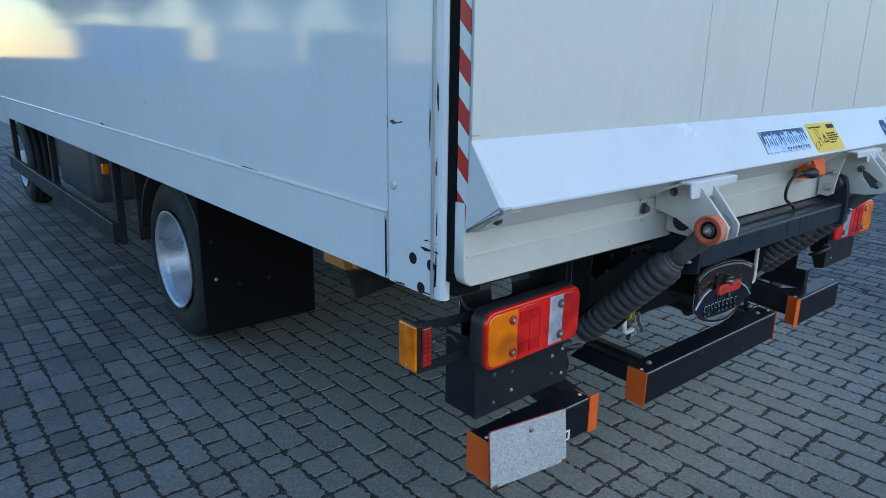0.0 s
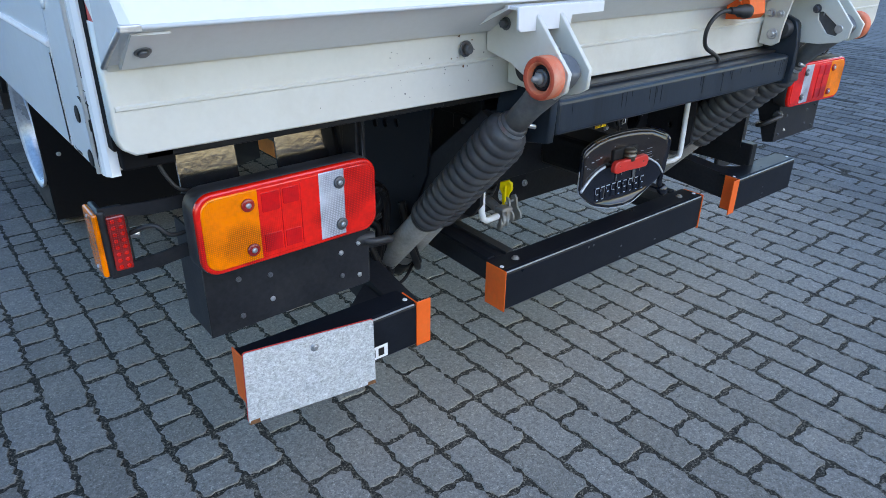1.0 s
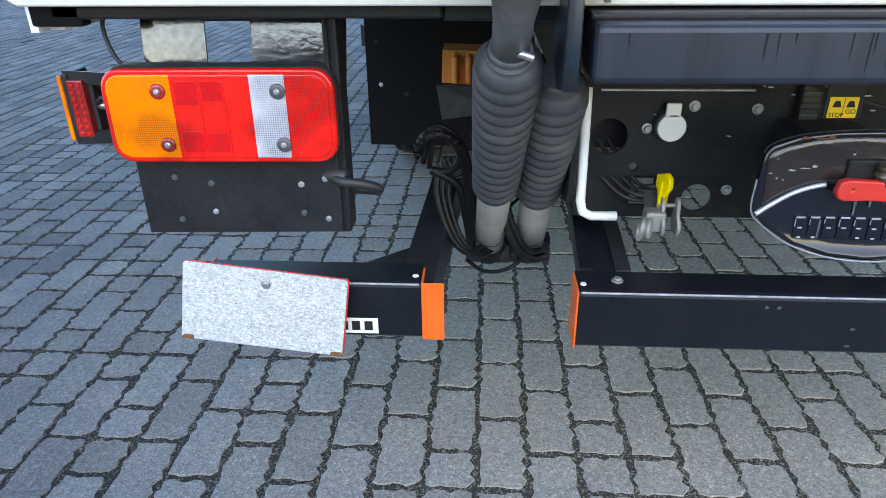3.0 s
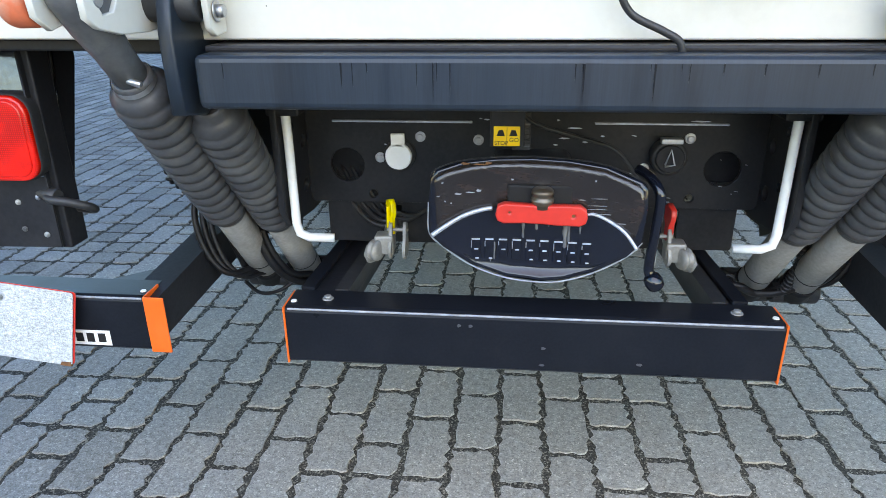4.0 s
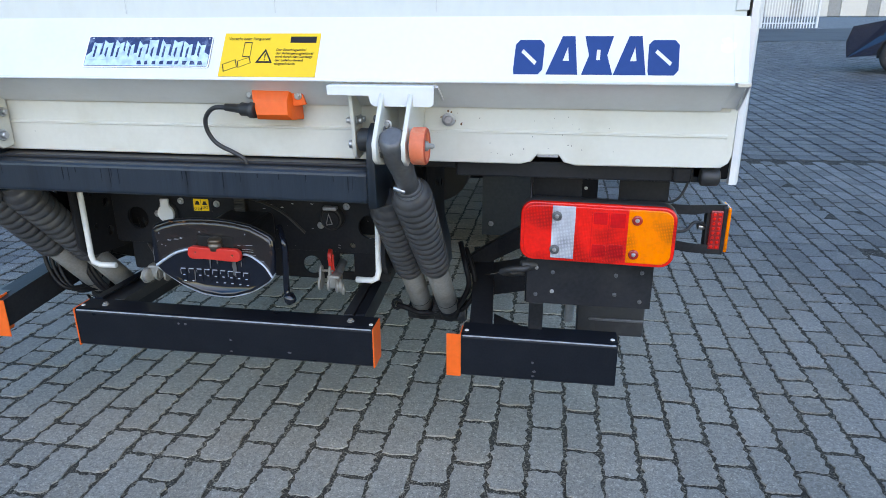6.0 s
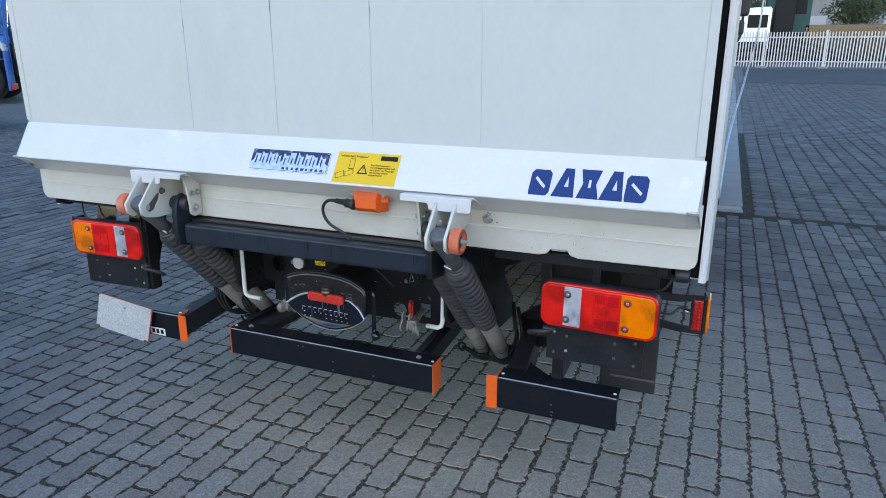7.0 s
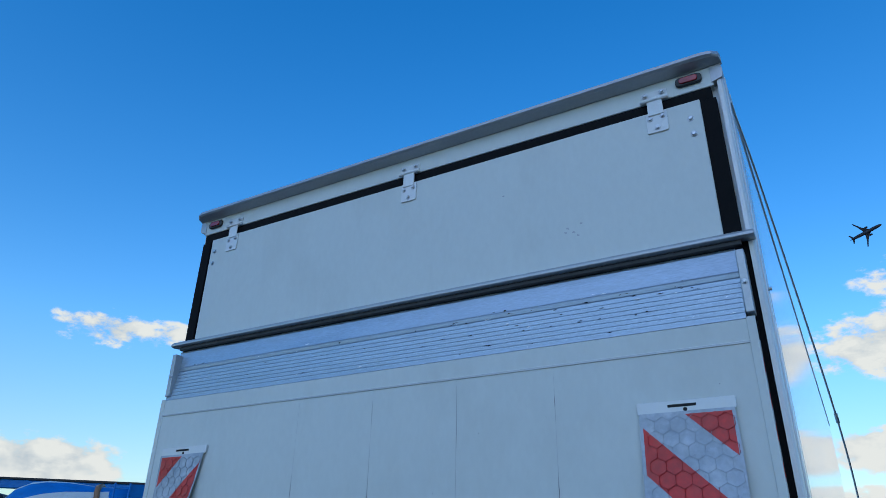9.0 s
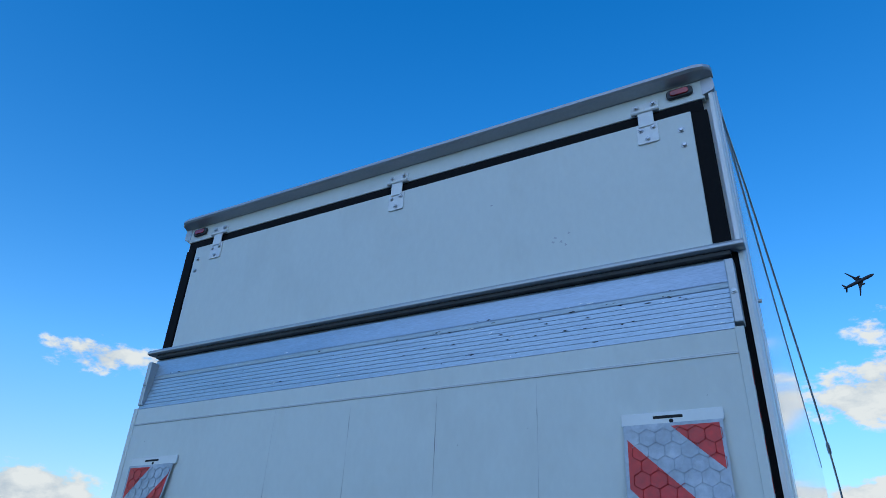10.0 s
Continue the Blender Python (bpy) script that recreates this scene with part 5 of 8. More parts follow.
        for p, q in zip(fine_, fine_[1:]):
            lathe([(-0.0018, 0.0098), (0.0, 0.0122), (0.0018, 0.0098)], Vector(p), Vector(q), 10, sleeve)
        part("spiral_wrap", sleeve, RUBBER, wrapped)
        part("hose", tube([(0.432, 0.300, 0.436), (0.462, 0.295, 0.430), (0.495, 0.310, 0.410), (0.545, 0.305, 0.415), (0.590, 0.290, 0.445), (0.628, 0.300, 0.455)], 0.0090, 8), HOSE, hb)
        part("banjo_ring", tube([(0.432 + 0.015 * math.cos(q * 0.7854), 0.296, 0.440 + 0.017 * math.sin(q * 0.7854)) for q in range(9)], 0.0045, 8, None, False), HOSE, hb)

# ---- chassis ----
chassis = part("chassis_frame", box((-0.44, 0.30, 0.72), (-0.37, 7.9, 0.93), 0.006), BLACK, truck, "black steel ladder frame")
part("rail", box((0.37, 0.30, 0.72), (0.44, 7.9, 0.93), 0.006), BLACK, chassis)
for y in (1.3, 2.9, 4.3, 5.8):
    part("cross_tube", box((-0.37, y, 0.76), (0.37, y + 0.09, 0.88), 0.006), BLACK, chassis)
part("floor_frame", box((-1.20, 0.02, 0.955), (1.20, L_BOX - 0.1, 0.985), 0.004), BLACK, chassis)
for i in range(12):
    part("floor_bearer", box((-1.22, 0.35 + i * 0.55, 0.935), (1.22, 0.41 + i * 0.55, 0.958), 0.003), BLACK, chassis)
# rear cross member with round openings
holes = [circle(-0.366, 0.705, 0.036), circle(0.371, 0.708, 0.036), circle(-0.315, 0.645, 0.010, 14), circle(0.315, 0.648, 0.010, 14)]
cross = part("cross_member", plate([rounded(-0.445, 0.628, 0.445, 0.872, 0.010), *holes], 0.010, Matrix.Translation((0, 0.232, 0)) @ BACK, 0.001), BLACK, truck, "black rear cross member with round holes")
cross.location = (0, 0.014, -0.006)
part("back_web", box((-0.44, 0.30, 0.66), (0.44, 0.312, 0.86), 0.003), BLACK, cross)
part("top_flange", box((-0.46, 0.10, 0.866), (0.46, 0.24, 0.880), 0.003), BLACK, cross)
part("lower_strip", plate([rounded(-0.42, 0.528, 0.42, 0.622, 0.006), circle(-0.175, 0.570, 0.030), circle(0.175, 0.570, 0.030), rounded(-0.309, 0.552, -0.262, 0.612, 0.004), rounded(0.262, 0.552, 0.309, 0.612, 0.004)], 0.008, Matrix.Translation((0, 0.262, 0)) @ BACK, 0.001), BLACK, cross)
for i in range(26):
    x, z = rnd.uniform(-0.42, 0.42), rnd.uniform(0.64, 0.86)
    w, h = rnd.uniform(0.001, 0.010), rnd.uniform(0.0006, 0.0018)
    part("chip", plate([[(x, z), (x + w, z - h), (x + w * 1.1, z), (x + w * 0.4, z + h)]], 0.0006, Matrix.Translation((0, 0.2264, 0)) @ BACK), WORN, cross)
for a, b in ((-0.39, -0.112), (0.122, 0.37)):
    part("flange_edge", box((a, 0.218, 0.794), (b, 0.227, 0.7975), 0.001), WORN, cross, "bright worn flange edge")
for s in S:
    part("side_plate", plate([[(0.06, 0.66), (0.09, 0.622), (0.24, 0.605), (0.55, 0.605), (0.58, 0.95), (0.08, 0.95), (0.06, 0.88)], circle(0.20, 0.67, 0.016, 14), circle(0.20, 0.76, 0.016, 14), circle(0.26, 0.70, 0.022, 16), circle(0.14, 0.70, 0.010, 12), circle(0.14, 0.80, 0.010, 12)], 0.012, Matrix.Translation((s * 0.452, 0, 0)) @ FLANK, 0.001), BLACK, cross)
    part("outer_plate", plate([[(0.12, 0.95), (0.14, 0.74), (0.20, 0.62), (0.30, 0.52), (0.57, 0.50), (0.53, 0.59), (0.41, 0.71), (0.405, 0.80), (0.42, 0.95)], circle(0.26, 0.84, 0.012, 12), circle(0.31, 0.83, 0.012, 12), circle(0.355, 0.82, 0.012, 12)], 0.010, Matrix.Translation((s * 0.556, 0, 0)) @ FLANK, 0.001), BUMPER, cross)
    part("foot_bracket", box((s * 0.455, 0.345, 0.385), (s * 0.635, 0.42, 0.425), 0.008), BLACK, cross)
    part("lift_arm", prism([(-0.10, 0.905), (-0.06, 0.87), (0.30, 0.56), (0.42, 0.50), (0.45, 0.55), (0.32, 0.63), (-0.04, 0.93)], s * 0.535, s * 0.555), BLACK, cross)
    part("rail_socket", box((s * 0.405, 0.06, 0.835), (s * 0.465, 0.16, 0.872), 0.004), BLACK, cross)
    for y, z in ((0.12, 0.86), (0.12, 0.74), (0.12, 0.66), (0.34, 0.9), (0.4, 0.64)):
        part("bolt", bolt((s * 0.460, y, z), (s, 0, 0), 0.008, 0.008), SHEET, cross)
strap = part("center_strap", box((-0.034, 0.205, 0.735), (0.001, 0.226, 0.872), 0.003), RUBBER, cross, "ribbed black strap")
for i in range(11):
    part("strap_rib", box((-0.033, 0.2025, 0.742 + i * 0.0105), (0.0, 0.207, 0.7465 + i * 0.0105), 0.0012, 1), SHEET if i % 4 == 1 else RUBBER, strap)
for x, z, w in ((0.055, 0.765, 0.022), (0.07, 0.785, 0.030), (0.045, 0.752, 0.010), (0.10, 0.758, 0.012), (0.135, 0.77, 0.008), (0.05, 0.80, 0.006), (-0.09, 0.80, 0.012), (0.30, 0.80, 0.04)):
    part("chip", plate([[(x, z), (x + w * 0.5, z - 0.0016), (x + w, z - 0.0005), (x + w * 0.8, z + 0.0012), (x + w * 0.3, z + 0.0018)]], 0.0006, Matrix.Translation((0, 0.2262, 0)) @ BACK), WORN, cross)
# sockets
sk = part("socket_cap", plate([circle(-0.257, 0.729, 0.0245)], 0.010, Matrix.Translation((0, 0.208, 0)) @ BACK, 0.002), STICKER_W, cross, "white round socket cap")
part("cap_tongue", box((-0.271, 0.203, 0.748), (-0.244, 0.211, 0.775), 0.002), STICKER_W, sk)
part("socket_body", rod((-0.257, 0.212, 0.729), (-0.257, 0.24, 0.729), 0.032), RUBBER, sk)
sk = part("socket_body", rod((0.263, 0.200, 0.735), (0.263, 0.24, 0.735), 0.034), RUBBER, cross, "black trailer socket with steel clip")
part("socket_lid", rod((0.263, 0.192, 0.735), (0.263, 0.202, 0.735), 0.027), BLACK, sk)
part("clip_spring", tube([(0.253, 0.188, 0.725), (0.262, 0.186, 0.755), (0.271, 0.188, 0.725), (0.253, 0.188, 0.722)], 0.002, 6, None, False), STEEL, sk)
part("lid_hinge", box((0.243, 0.19, 0.764), (0.283, 0.21, 0.774), 0.002), STEEL, sk)
for x, z in ((-0.215, 0.765), (-0.297, 0.722), (0.303, 0.768), (0.222, 0.708), (-0.10, 0.76), (-0.13, 0.60)):
    part("bolt", bolt((x, 0.226, z), (0, -1, 0), 0.007, 0.007), STEEL, cross)
st = part("stop_go_sticker", box((-0.062, 0.050, 0.786), (-0.018, 0.052, 0.819), 0.0005, 1), STICKER_Y, cross, "yellow stop and go sticker")
st.location = (-0.004, -0.010, 0.007)
part("sticker_tab", box((-0.068, 0.052, 0.784), (-0.010, 0.056, 0.885), 0.002), BLACK, st)
part("print", words("STOP", 0.0095, Matrix.Translation((-0.0605, 0.0496, 0.7880)) @ BACK), INK, st)
part("print", words("GO", 0.0105, Matrix.Translation((-0.036, 0.0496, 0.793)) @ BACK), INK, st)
for x in (-0.050, -0.029):
    part("symbol", plate([[(x - 0.007, 0.803), (x + 0.007, 0.803), (x + 0.0035, 0.813), (x - 0.0035, 0.813)]], 0.0006, Matrix.Translation((0, 0.0497, 0)) @ BACK), INK, st)
part("divider", box((-0.0402, 0.0495, 0.787), (-0.0394, 0.0502, 0.818), 0), INK, st)
# tow coupling shield
sh = [(-0.160, 0.756), (-0.120, 0.770), (-0.06, 0.777), (0.0, 0.779), (0.06, 0.777), (0.120, 0.769), (0.176, 0.747), (0.184, 0.735), (0.186, 0.70), (0.182, 0.645), (0.160, 0.618), (0.110, 0.585), (0.06, 0.570), (0.02, 0.566), (-0.04, 0.570), (-0.10, 0.587), (-0.150, 0.622), (-0.172, 0.648), (-0.172, 0.70), (-0.168, 0.742)]
def bowl(x, z):
    """Depth of the guide plate: upright, with a lower half that swells out and curls forward at the rim."""
    t = min(max(0.0, (0.668 - z) / 0.100), 1.0)
    return 0.018 - 0.005 * t - 0.016 * t ** 13 - 0.5 * (x * x) - 0.05 * x
own = bmesh.new()
ctr = (0.008, 0.672)
rings = []
for k in (1.0, 0.95, 0.88, 0.80, 0.70, 0.60, 0.50, 0.38, 0.25, 0.12):
    rings.append([own.verts.new((ctr[0] + (a - ctr[0]) * k, bowl(ctr[0] + (a - ctr[0]) * k, ctr[1] + (b - ctr[1]) * k), ctr[1] + (b - ctr[1]) * k)) for a, b in sh])
for a, b in zip(rings, rings[1:]):
    for i in range(len(sh)):
        own.faces.new((a[i], a[(i + 1) % len(sh)], b[(i + 1) % len(sh)], b[i])).smooth = True
own.faces.new(rings[-1])
bmesh.ops.recalc_face_normals(own, faces=own.faces[:])
bmesh.ops.solidify(own, geom=own.faces[:], thickness=0.008)
for f_ in own.faces:
    f_.normal_update()
    f_.smooth = abs(f_.normal.y) > 0.45
shield = part("coupling_shield", own, SHIELD, truck, "glossy black tow coupling guide plate with chipped rim")
rim = bmesh.new()
tube([(a, bowl(a, b) - 0.004, b) for a, b in sh[9:19]], 0.0016, 6, rim)
part("worn_rim", rim, EDGE, shield)
rim = bmesh.new()
tube([(a, bowl(a, b) - 0.002, b) for a, b in sh[-1:] + sh[:8]], 0.0014, 6, rim)
part("upper_rim", rim, BLACK, shield)
# pitted upper field inside the rim, the mirrored ground's brown painted into it
up = [(0.008 + (a - 0.008) * 0.965, 0.672 + (b - 0.672) * 0.955) for a, b in sh[-1:] + sh[:9]]
low_edge = [(0.170, 0.652), (0.150, 0.666), (0.118, 0.681), (0.090, 0.690), (-0.064, 0.694), (-0.092, 0.690), (-0.130, 0.672), (-0.158, 0.655)]
own = bmesh.new()
rows_ = []
for k in range(7):
    ring = []
    for i in range(13):
        u = i / 12
        j = u * (len(up) - 1)
        i0 = min(int(j), len(up) - 2)
        hi_ = Vector(up[i0]).lerp(Vector(up[i0 + 1]), j - i0)
        j = (1 - u) * (len(low_edge) - 1)
        i0 = min(int(j), len(low_edge) - 2)
        lo_ = Vector(low_edge[i0]).lerp(Vector(low_edge[i0 + 1]), j - i0)
        p = hi_.lerp(lo_, k / 6)
        ring.append(own.verts.new((p.x, bowl(p.x, p.y) - 0.0078, p.y)))
    rows_.append(ring)
for a, b in zip(rows_, rows_[1:]):
    for i in range(12):
        own.faces.new((a[i], a[i + 1], b[i + 1], b[i])).smooth = True
bmesh.ops.recalc_face_normals(own, faces=own.faces[:])
bmesh.ops.solidify(own, geom=own.faces[:], thickness=0.002)
part("pitted_field", own, PITTED, shield, "pitted upper field with a brown reflection painted in")
for s in S:
    pts = [(0.004 + s * 0.170, 0.643 if s < 0 else 0.634), (0.006 + s * 0.148, 0.660), (0.008 + s * 0.120, 0.678), (0.010 + s * 0.094, 0.688), (0.013 + s * 0.077, 0.692 if s < 0 else 0.687)]
    part("raised_ridge", tube([(a, bowl(a, b) - 0.0095, b) for a, b in pts], 0.0042 if s < 0 else 0.0030, 8), WORN, shield, "pale worn ridge")
# embossed maker's mark: a row of plain low blocks whose worn edges show pale
for i in range(9):
    x = -0.100 + i * 0.0232
    yy = bowl(x + 0.008, 0.618)
    part("embossed_block", box((x, yy - 0.0115, 0.599), (x + 0.0165, yy - 0.002, 0.638), 0.0026), SHIELD, shield)
    for z, a, b in ((0.6370, 0.001, 0.0155), (0.6190, 0.0055, 0.0130), (0.6020, 0.0075, 0.0140)):
        if (i, z) in ((1, 0.6190), (3, 0.6020), (2, 0.6020)):
            continue
        part("worn_edge", box((x + a, yy - 0.0124, z - 0.0013), (x + b, yy - 0.0100, z + 0.0015), 0.0008, 1), WORN, shield)
    part("worn_edge", box((x + 0.0002, yy - 0.0122, 0.6205 + 0.003 * (i % 3)), (x + 0.0017, yy - 0.0100, 0.634), 0.0006, 1), EDGE, shield)
# runs of old paint and grease below the lever
for x, top_, low_, w in ((-0.012, 0.676, 0.640, 0.005), (0.010, 0.676, 0.655, 0.006), (0.030, 0.676, 0.662, 0.004), (0.058, 0.672, 0.626, 0.009), (0.064, 0.668, 0.612, 0.004), (-0.060, 0.632, 0.600, 0.004), (-0.066, 0.622, 0.596, 0.003), (0.082, 0.668, 0.652, 0.003)):
    zz = (top_ + low_) / 2
    own = loft([[(x + w * u * k, bowl(x, z) - 0.0108 + 0.0012 * abs(u), z) for u in (-0.5, -0.2, 0.2, 0.5)] for z, k in ((top_, 0.8), (zz + 0.004, 1.2), (zz - 0.004, 0.7), (low_ + 0.003, 0.9), (low_, 0.2))], caps=False)
    part("paint_run", own, ROD, shield)
# bare chips and long scratches on the upper field
for x, z, w, h in ((-0.118, 0.768, 0.016, 0.003), (-0.098, 0.767, 0.026, 0.0016), (-0.078, 0.769, 0.012, 0.003), (-0.128, 0.716, 0.012, 0.0022), (-0.110, 0.719, 0.016, 0.0012), (-0.092, 0.722, 0.009, 0.003), (-0.150, 0.735, 0.004, 0.002), (-0.158, 0.712, 0.006, 0.001),
                   (-0.145, 0.703, 0.003, 0.002), (-0.135, 0.700, 0.003, 0.002), (0.075, 0.712, 0.014, 0.001), (0.090, 0.704, 0.050, 0.0007), (0.085, 0.698, 0.060, 0.0006), (0.100, 0.690, 0.045, 0.0008), (0.095, 0.716, 0.040, 0.0006), (0.13, 0.676, 0.035, 0.0008), (-0.035, 0.742, 0.005, 0.002), (0.10, 0.745, 0.003, 0.002)):
    if z > 0.74 and abs(x) > 0.14:
        continue
    own = plate([[(x, z), (x + w * 0.3, z + h), (x + w * 0.7, z + h * 0.4), (x + w, z + h * 0.8 - 0.06 * w), (x + w * 0.8, z - h * 0.5), (x + w * 0.3, z - h * 0.6)]], 0.0008, Matrix.Translation((0, bowl(x + w / 2, z) - 0.0106, 0)) @ BACK)
    part("chip", own, RUST if z > 0.765 else EDGE, shield)
part("mouth", box((-0.040, 0.002, 0.690), (0.068, 0.05, 0.735), 0.004), INK, shield)
hd = part("red_lever", plate([[(-0.056, 0.688), (-0.053, 0.681), (-0.045, 0.6775), (-0.010, 0.6785), (0.018, 0.6775), (0.045, 0.6755), (0.078, 0.6750), (0.086, 0.679), (0.088, 0.687), (0.086, 0.698), (0.078, 0.704), (0.050, 0.7045), (0.016, 0.7035), (-0.015, 0.7055), (-0.044, 0.7070), (-0.053, 0.703)], circle(-0.036, 0.694, 0.0045, 14), circle(0.068, 0.690, 0.0055, 14)], 0.016, Matrix.Translation((0, -0.012, 0)) @ BACK, 0.003), RED, shield, "bright red coupling lever")
for x, z in ((-0.036, 0.694), (0.068, 0.690)):
    part("stud", bolt((x, -0.013, z), (0, -1, 0), 0.0040, 0.003), RUST, hd)
part("coupling_pin", lathe([(0, 0.0165), (0.008, 0.0165), (0.010, 0.0185), (0.016, 0.0190), (0.018, 0.0165), (0.022, 0.0165), (0.024, 0.0185), (0.029, 0.0180), (0.033, 0.014), (0.0345, 0.008)], (0.017, -0.006, 0.700), (0.017, -0.006, 0.76), 28), PIN, shield, "worn steel coupling pin")
part("coupling_neck", box((-0.07, 0.04, 0.64), (0.08, 0.25, 0.74), 0.02, 3), BLACK, shield)
lv = part("hand_lever", tube([(0.176, 0.05, 0.752), (0.192, 0.022, 0.745), (0.204, 0.004, 0.728), (0.207, 0.002, 0.705), (0.204, 0.004, 0.65), (0.201, 0.006, 0.60), (0.203, 0.004, 0.582), (0.214, 0.000, 0.566)], 0.0085, 12), SHIELD, truck, "black bent hand lever")
part("knob", lathe([(0, 0.008), (0.004, 0.014), (0.016, 0.016), (0.026, 0.014), (0.031, 0.008)], (0.203, 0.004, 0.582), (0.218, -0.004, 0.558), 18), SHIELD, lv)
# air couplings
for s, mat, nm, turn_ in ((-1, YELLOW, "yellow", -62), (1, RED, "red", 100)):
    ac = part("air_coupling", box((s * 0.262, 0.150, 0.540), (s * 0.300, 0.186, 0.580), 0.005, 2), BARREL, truck, "zinc air coupling with " + nm + " handle")
    m_ = Matrix.Translation((s * 0.298, 0.150, 0.551)) @ pose(0, 0, 0, 0, 0, 24 * s)
    disc = part("cap", lathe([(0, 0.010), (0.002, 0.020), (0.007, 0.0215), (0.009, 0.018), (0.013, 0.018), (0.015, 0.0215), (0.019, 0.021), (0.021, 0.016), (0.021, 0.006)], m_ @ Vector((-0.012 * s, 0, 0)), m_ @ Vector((0.03 * s, 0, 0)), 20), BARREL, ac, "zinc coupling claw")
    part("claw", plate([[(-0.020, -0.006), (-0.010, -0.024), (0.006, -0.028), (0.010, -0.018), (0.002, -0.012), (-0.004, 0.0), (-0.010, 0.010)]], 0.008, m_ @ Matrix.Translation((0.010 * s, 0, 0)) @ FLANK, 0.0015), BARREL, disc)
    for x in (0.240, 0.268):
        part("lug", plate([[(0.140, 0.544), (0.152, 0.534), (0.180, 0.538), (0.186, 0.560), (0.180, 0.598), (0.168, 0.604), (0.160, 0.596), (0.156, 0.572), (0.142, 0.560)], circle(0.170, 0.588, 0.004, 10)], 0.007, Matrix.Translation((s * x, 0, 0)) @ FLANK, 0.0012), BARREL, ac)
    part("cross_pin", rod((s * 0.234, 0.170, 0.588), (s * 0.276, 0.170, 0.588), 0.0038, 10), BARREL, ac)
    part("neck", rod((s * 0.278, 0.185, 0.560), (s * 0.278, 0.26, 0.585), 0.013, 8), STEEL, ac)
    part("handle", plate([[(-0.006, 0.0), (0.006, 0.0), (0.008, 0.030), (0.017, 0.045), (0.016, 0.062), (0.006, 0.069), (-0.004, 0.066), (-0.015, 0.062), (-0.016, 0.045), (-0.008, 0.030)]], 0.011, Matrix.Translation((s * 0.268, 0.176, 0.580)) @ pose(0, 0, 0, 0, 0, turn_) @ BACK, 0.002), mat, ac, nm + " plastic handle")
    part("handle_rib", box((-0.003, -0.010, 0.004), (0.003, -0.004, 0.056), 0.002), mat, ac, "", Matrix.Translation((s * 0.268, 0.176, 0.580)) @ pose(0, 0, 0, 0, 0, turn_))
    # white bent guard rails
    part("guard_hook", tube([(s * 0.436, 0.095, 0.835), (s * 0.435, 0.095, 0.79), (s * 0.433, 0.092, 0.625), (s * 0.428, 0.091, 0.606), (s * 0.412, 0.096, 0.596), (s * 0.366, 0.104, 0.593)], 0.0085, 10, None, False), STICKER_W, truck, "white painted bent steel rod")
# cables
part("cable", tube([(-0.06, 0.22, 0.86), (0.0, 0.20, 0.80), (0.08, 0.19, 0.775), (0.15, 0.15, 0.76), (0.20, 0.17, 0.70)], 0.004, 6), RUBBER, truck, "thin black cable")
for i in range(4):
    part("air_line", tube([(-0.42 + 0.02 * i, 0.32, 0.68), (-0.36 + 0.02 * i, 0.27, 0.60), (-0.30 + 0.01 * i, 0.24, 0.57 + 0.01 * i), (-0.22, 0.27, 0.59), (-0.15, 0.32, 0.66)], 0.005, 6), RUBBER, truck, "black air line")
# control socket on the platform's underside
ob_ = part("control_box", loft([[(x, y, z) for x, y, z in sec] for sec in (
    [(0.222, -0.092, 1.140), (0.318, -0.092, 1.137), (0.322, -0.092, 1.062), (0.230, -0.092, 1.062)],
    [(0.222, -0.136, 1.138), (0.310, -0.136, 1.134), (0.314, -0.142, 1.066), (0.232, -0.142, 1.066)],
    [(0.228, -0.150, 1.112), (0.306, -0.150, 1.108), (0.308, -0.154, 1.078), (0.236, -0.154, 1.078)])], smooth=False), ORANGE, truck, "orange plastic control socket box")
part("mounting_flange", plate([[(0.203, 1.134), (0.332, 1.130), (0.343, 1.100), (0.322, 1.096), (0.222, 1.104)]], 0.006, Matrix.Translation((0, -0.128, 0)) @ BACK, 0.001), ORANGE, ob_)
for x in (0.214, 0.326):
    part("bolt", bolt((x, -0.131, 1.118), (0, -1, 0), 0.006, 0.005), STEEL, ob_)
part("plug", lathe([(0, 0.017), (0.012, 0.018), (0.016, 0.014), (0.034, 0.015), (0.038, 0.010), (0.075, 0.008)], (0.232, -0.148, 1.086), (0.150, -0.140, 1.092), 18), RUBBER, ob_, "black rubber plug")
part("cable", tube([(0.165, -0.142, 1.091), (0.125, -0.135, 1.088), (0.100, -0.128, 1.065), (0.097, -0.122, 1.035), (0.115, -0.118, 1.005), (0.155, -0.119, 0.985), (0.178, -0.120, 0.972), (0.186, -0.118, 0.955)], 0.0052, 10), RUBBER, ob_, "black control cable")

# black sill under the platform
sill = part("rear_sill", box((-1.235, -0.040, 0.950), (-0.665, 0.06, 0.970), 0.004), BLACK, truck, "black rear sill under the cargo floor")
part("sill_bar", box((0.665, -0.040, 0.930), (1.235, 0.06, 0.968), 0.004), BLACK, sill)
part("sill_bar", box((-0.665, -0.030, 0.945), (0.665, 0.06, 0.972), 0.004), BLACK, sill)
for s in S:
    if s > 0:
        part("end_stop", rod((s * 1.205, -0.055, 0.948), (s * 1.245, -0.055, 0.948), 0.020), RUBBER, sill)
        part("end_block", box((s * 1.15, -0.05, 0.930), (s * 1.19, 0.02, 0.965), 0.006), BLACK, sill)

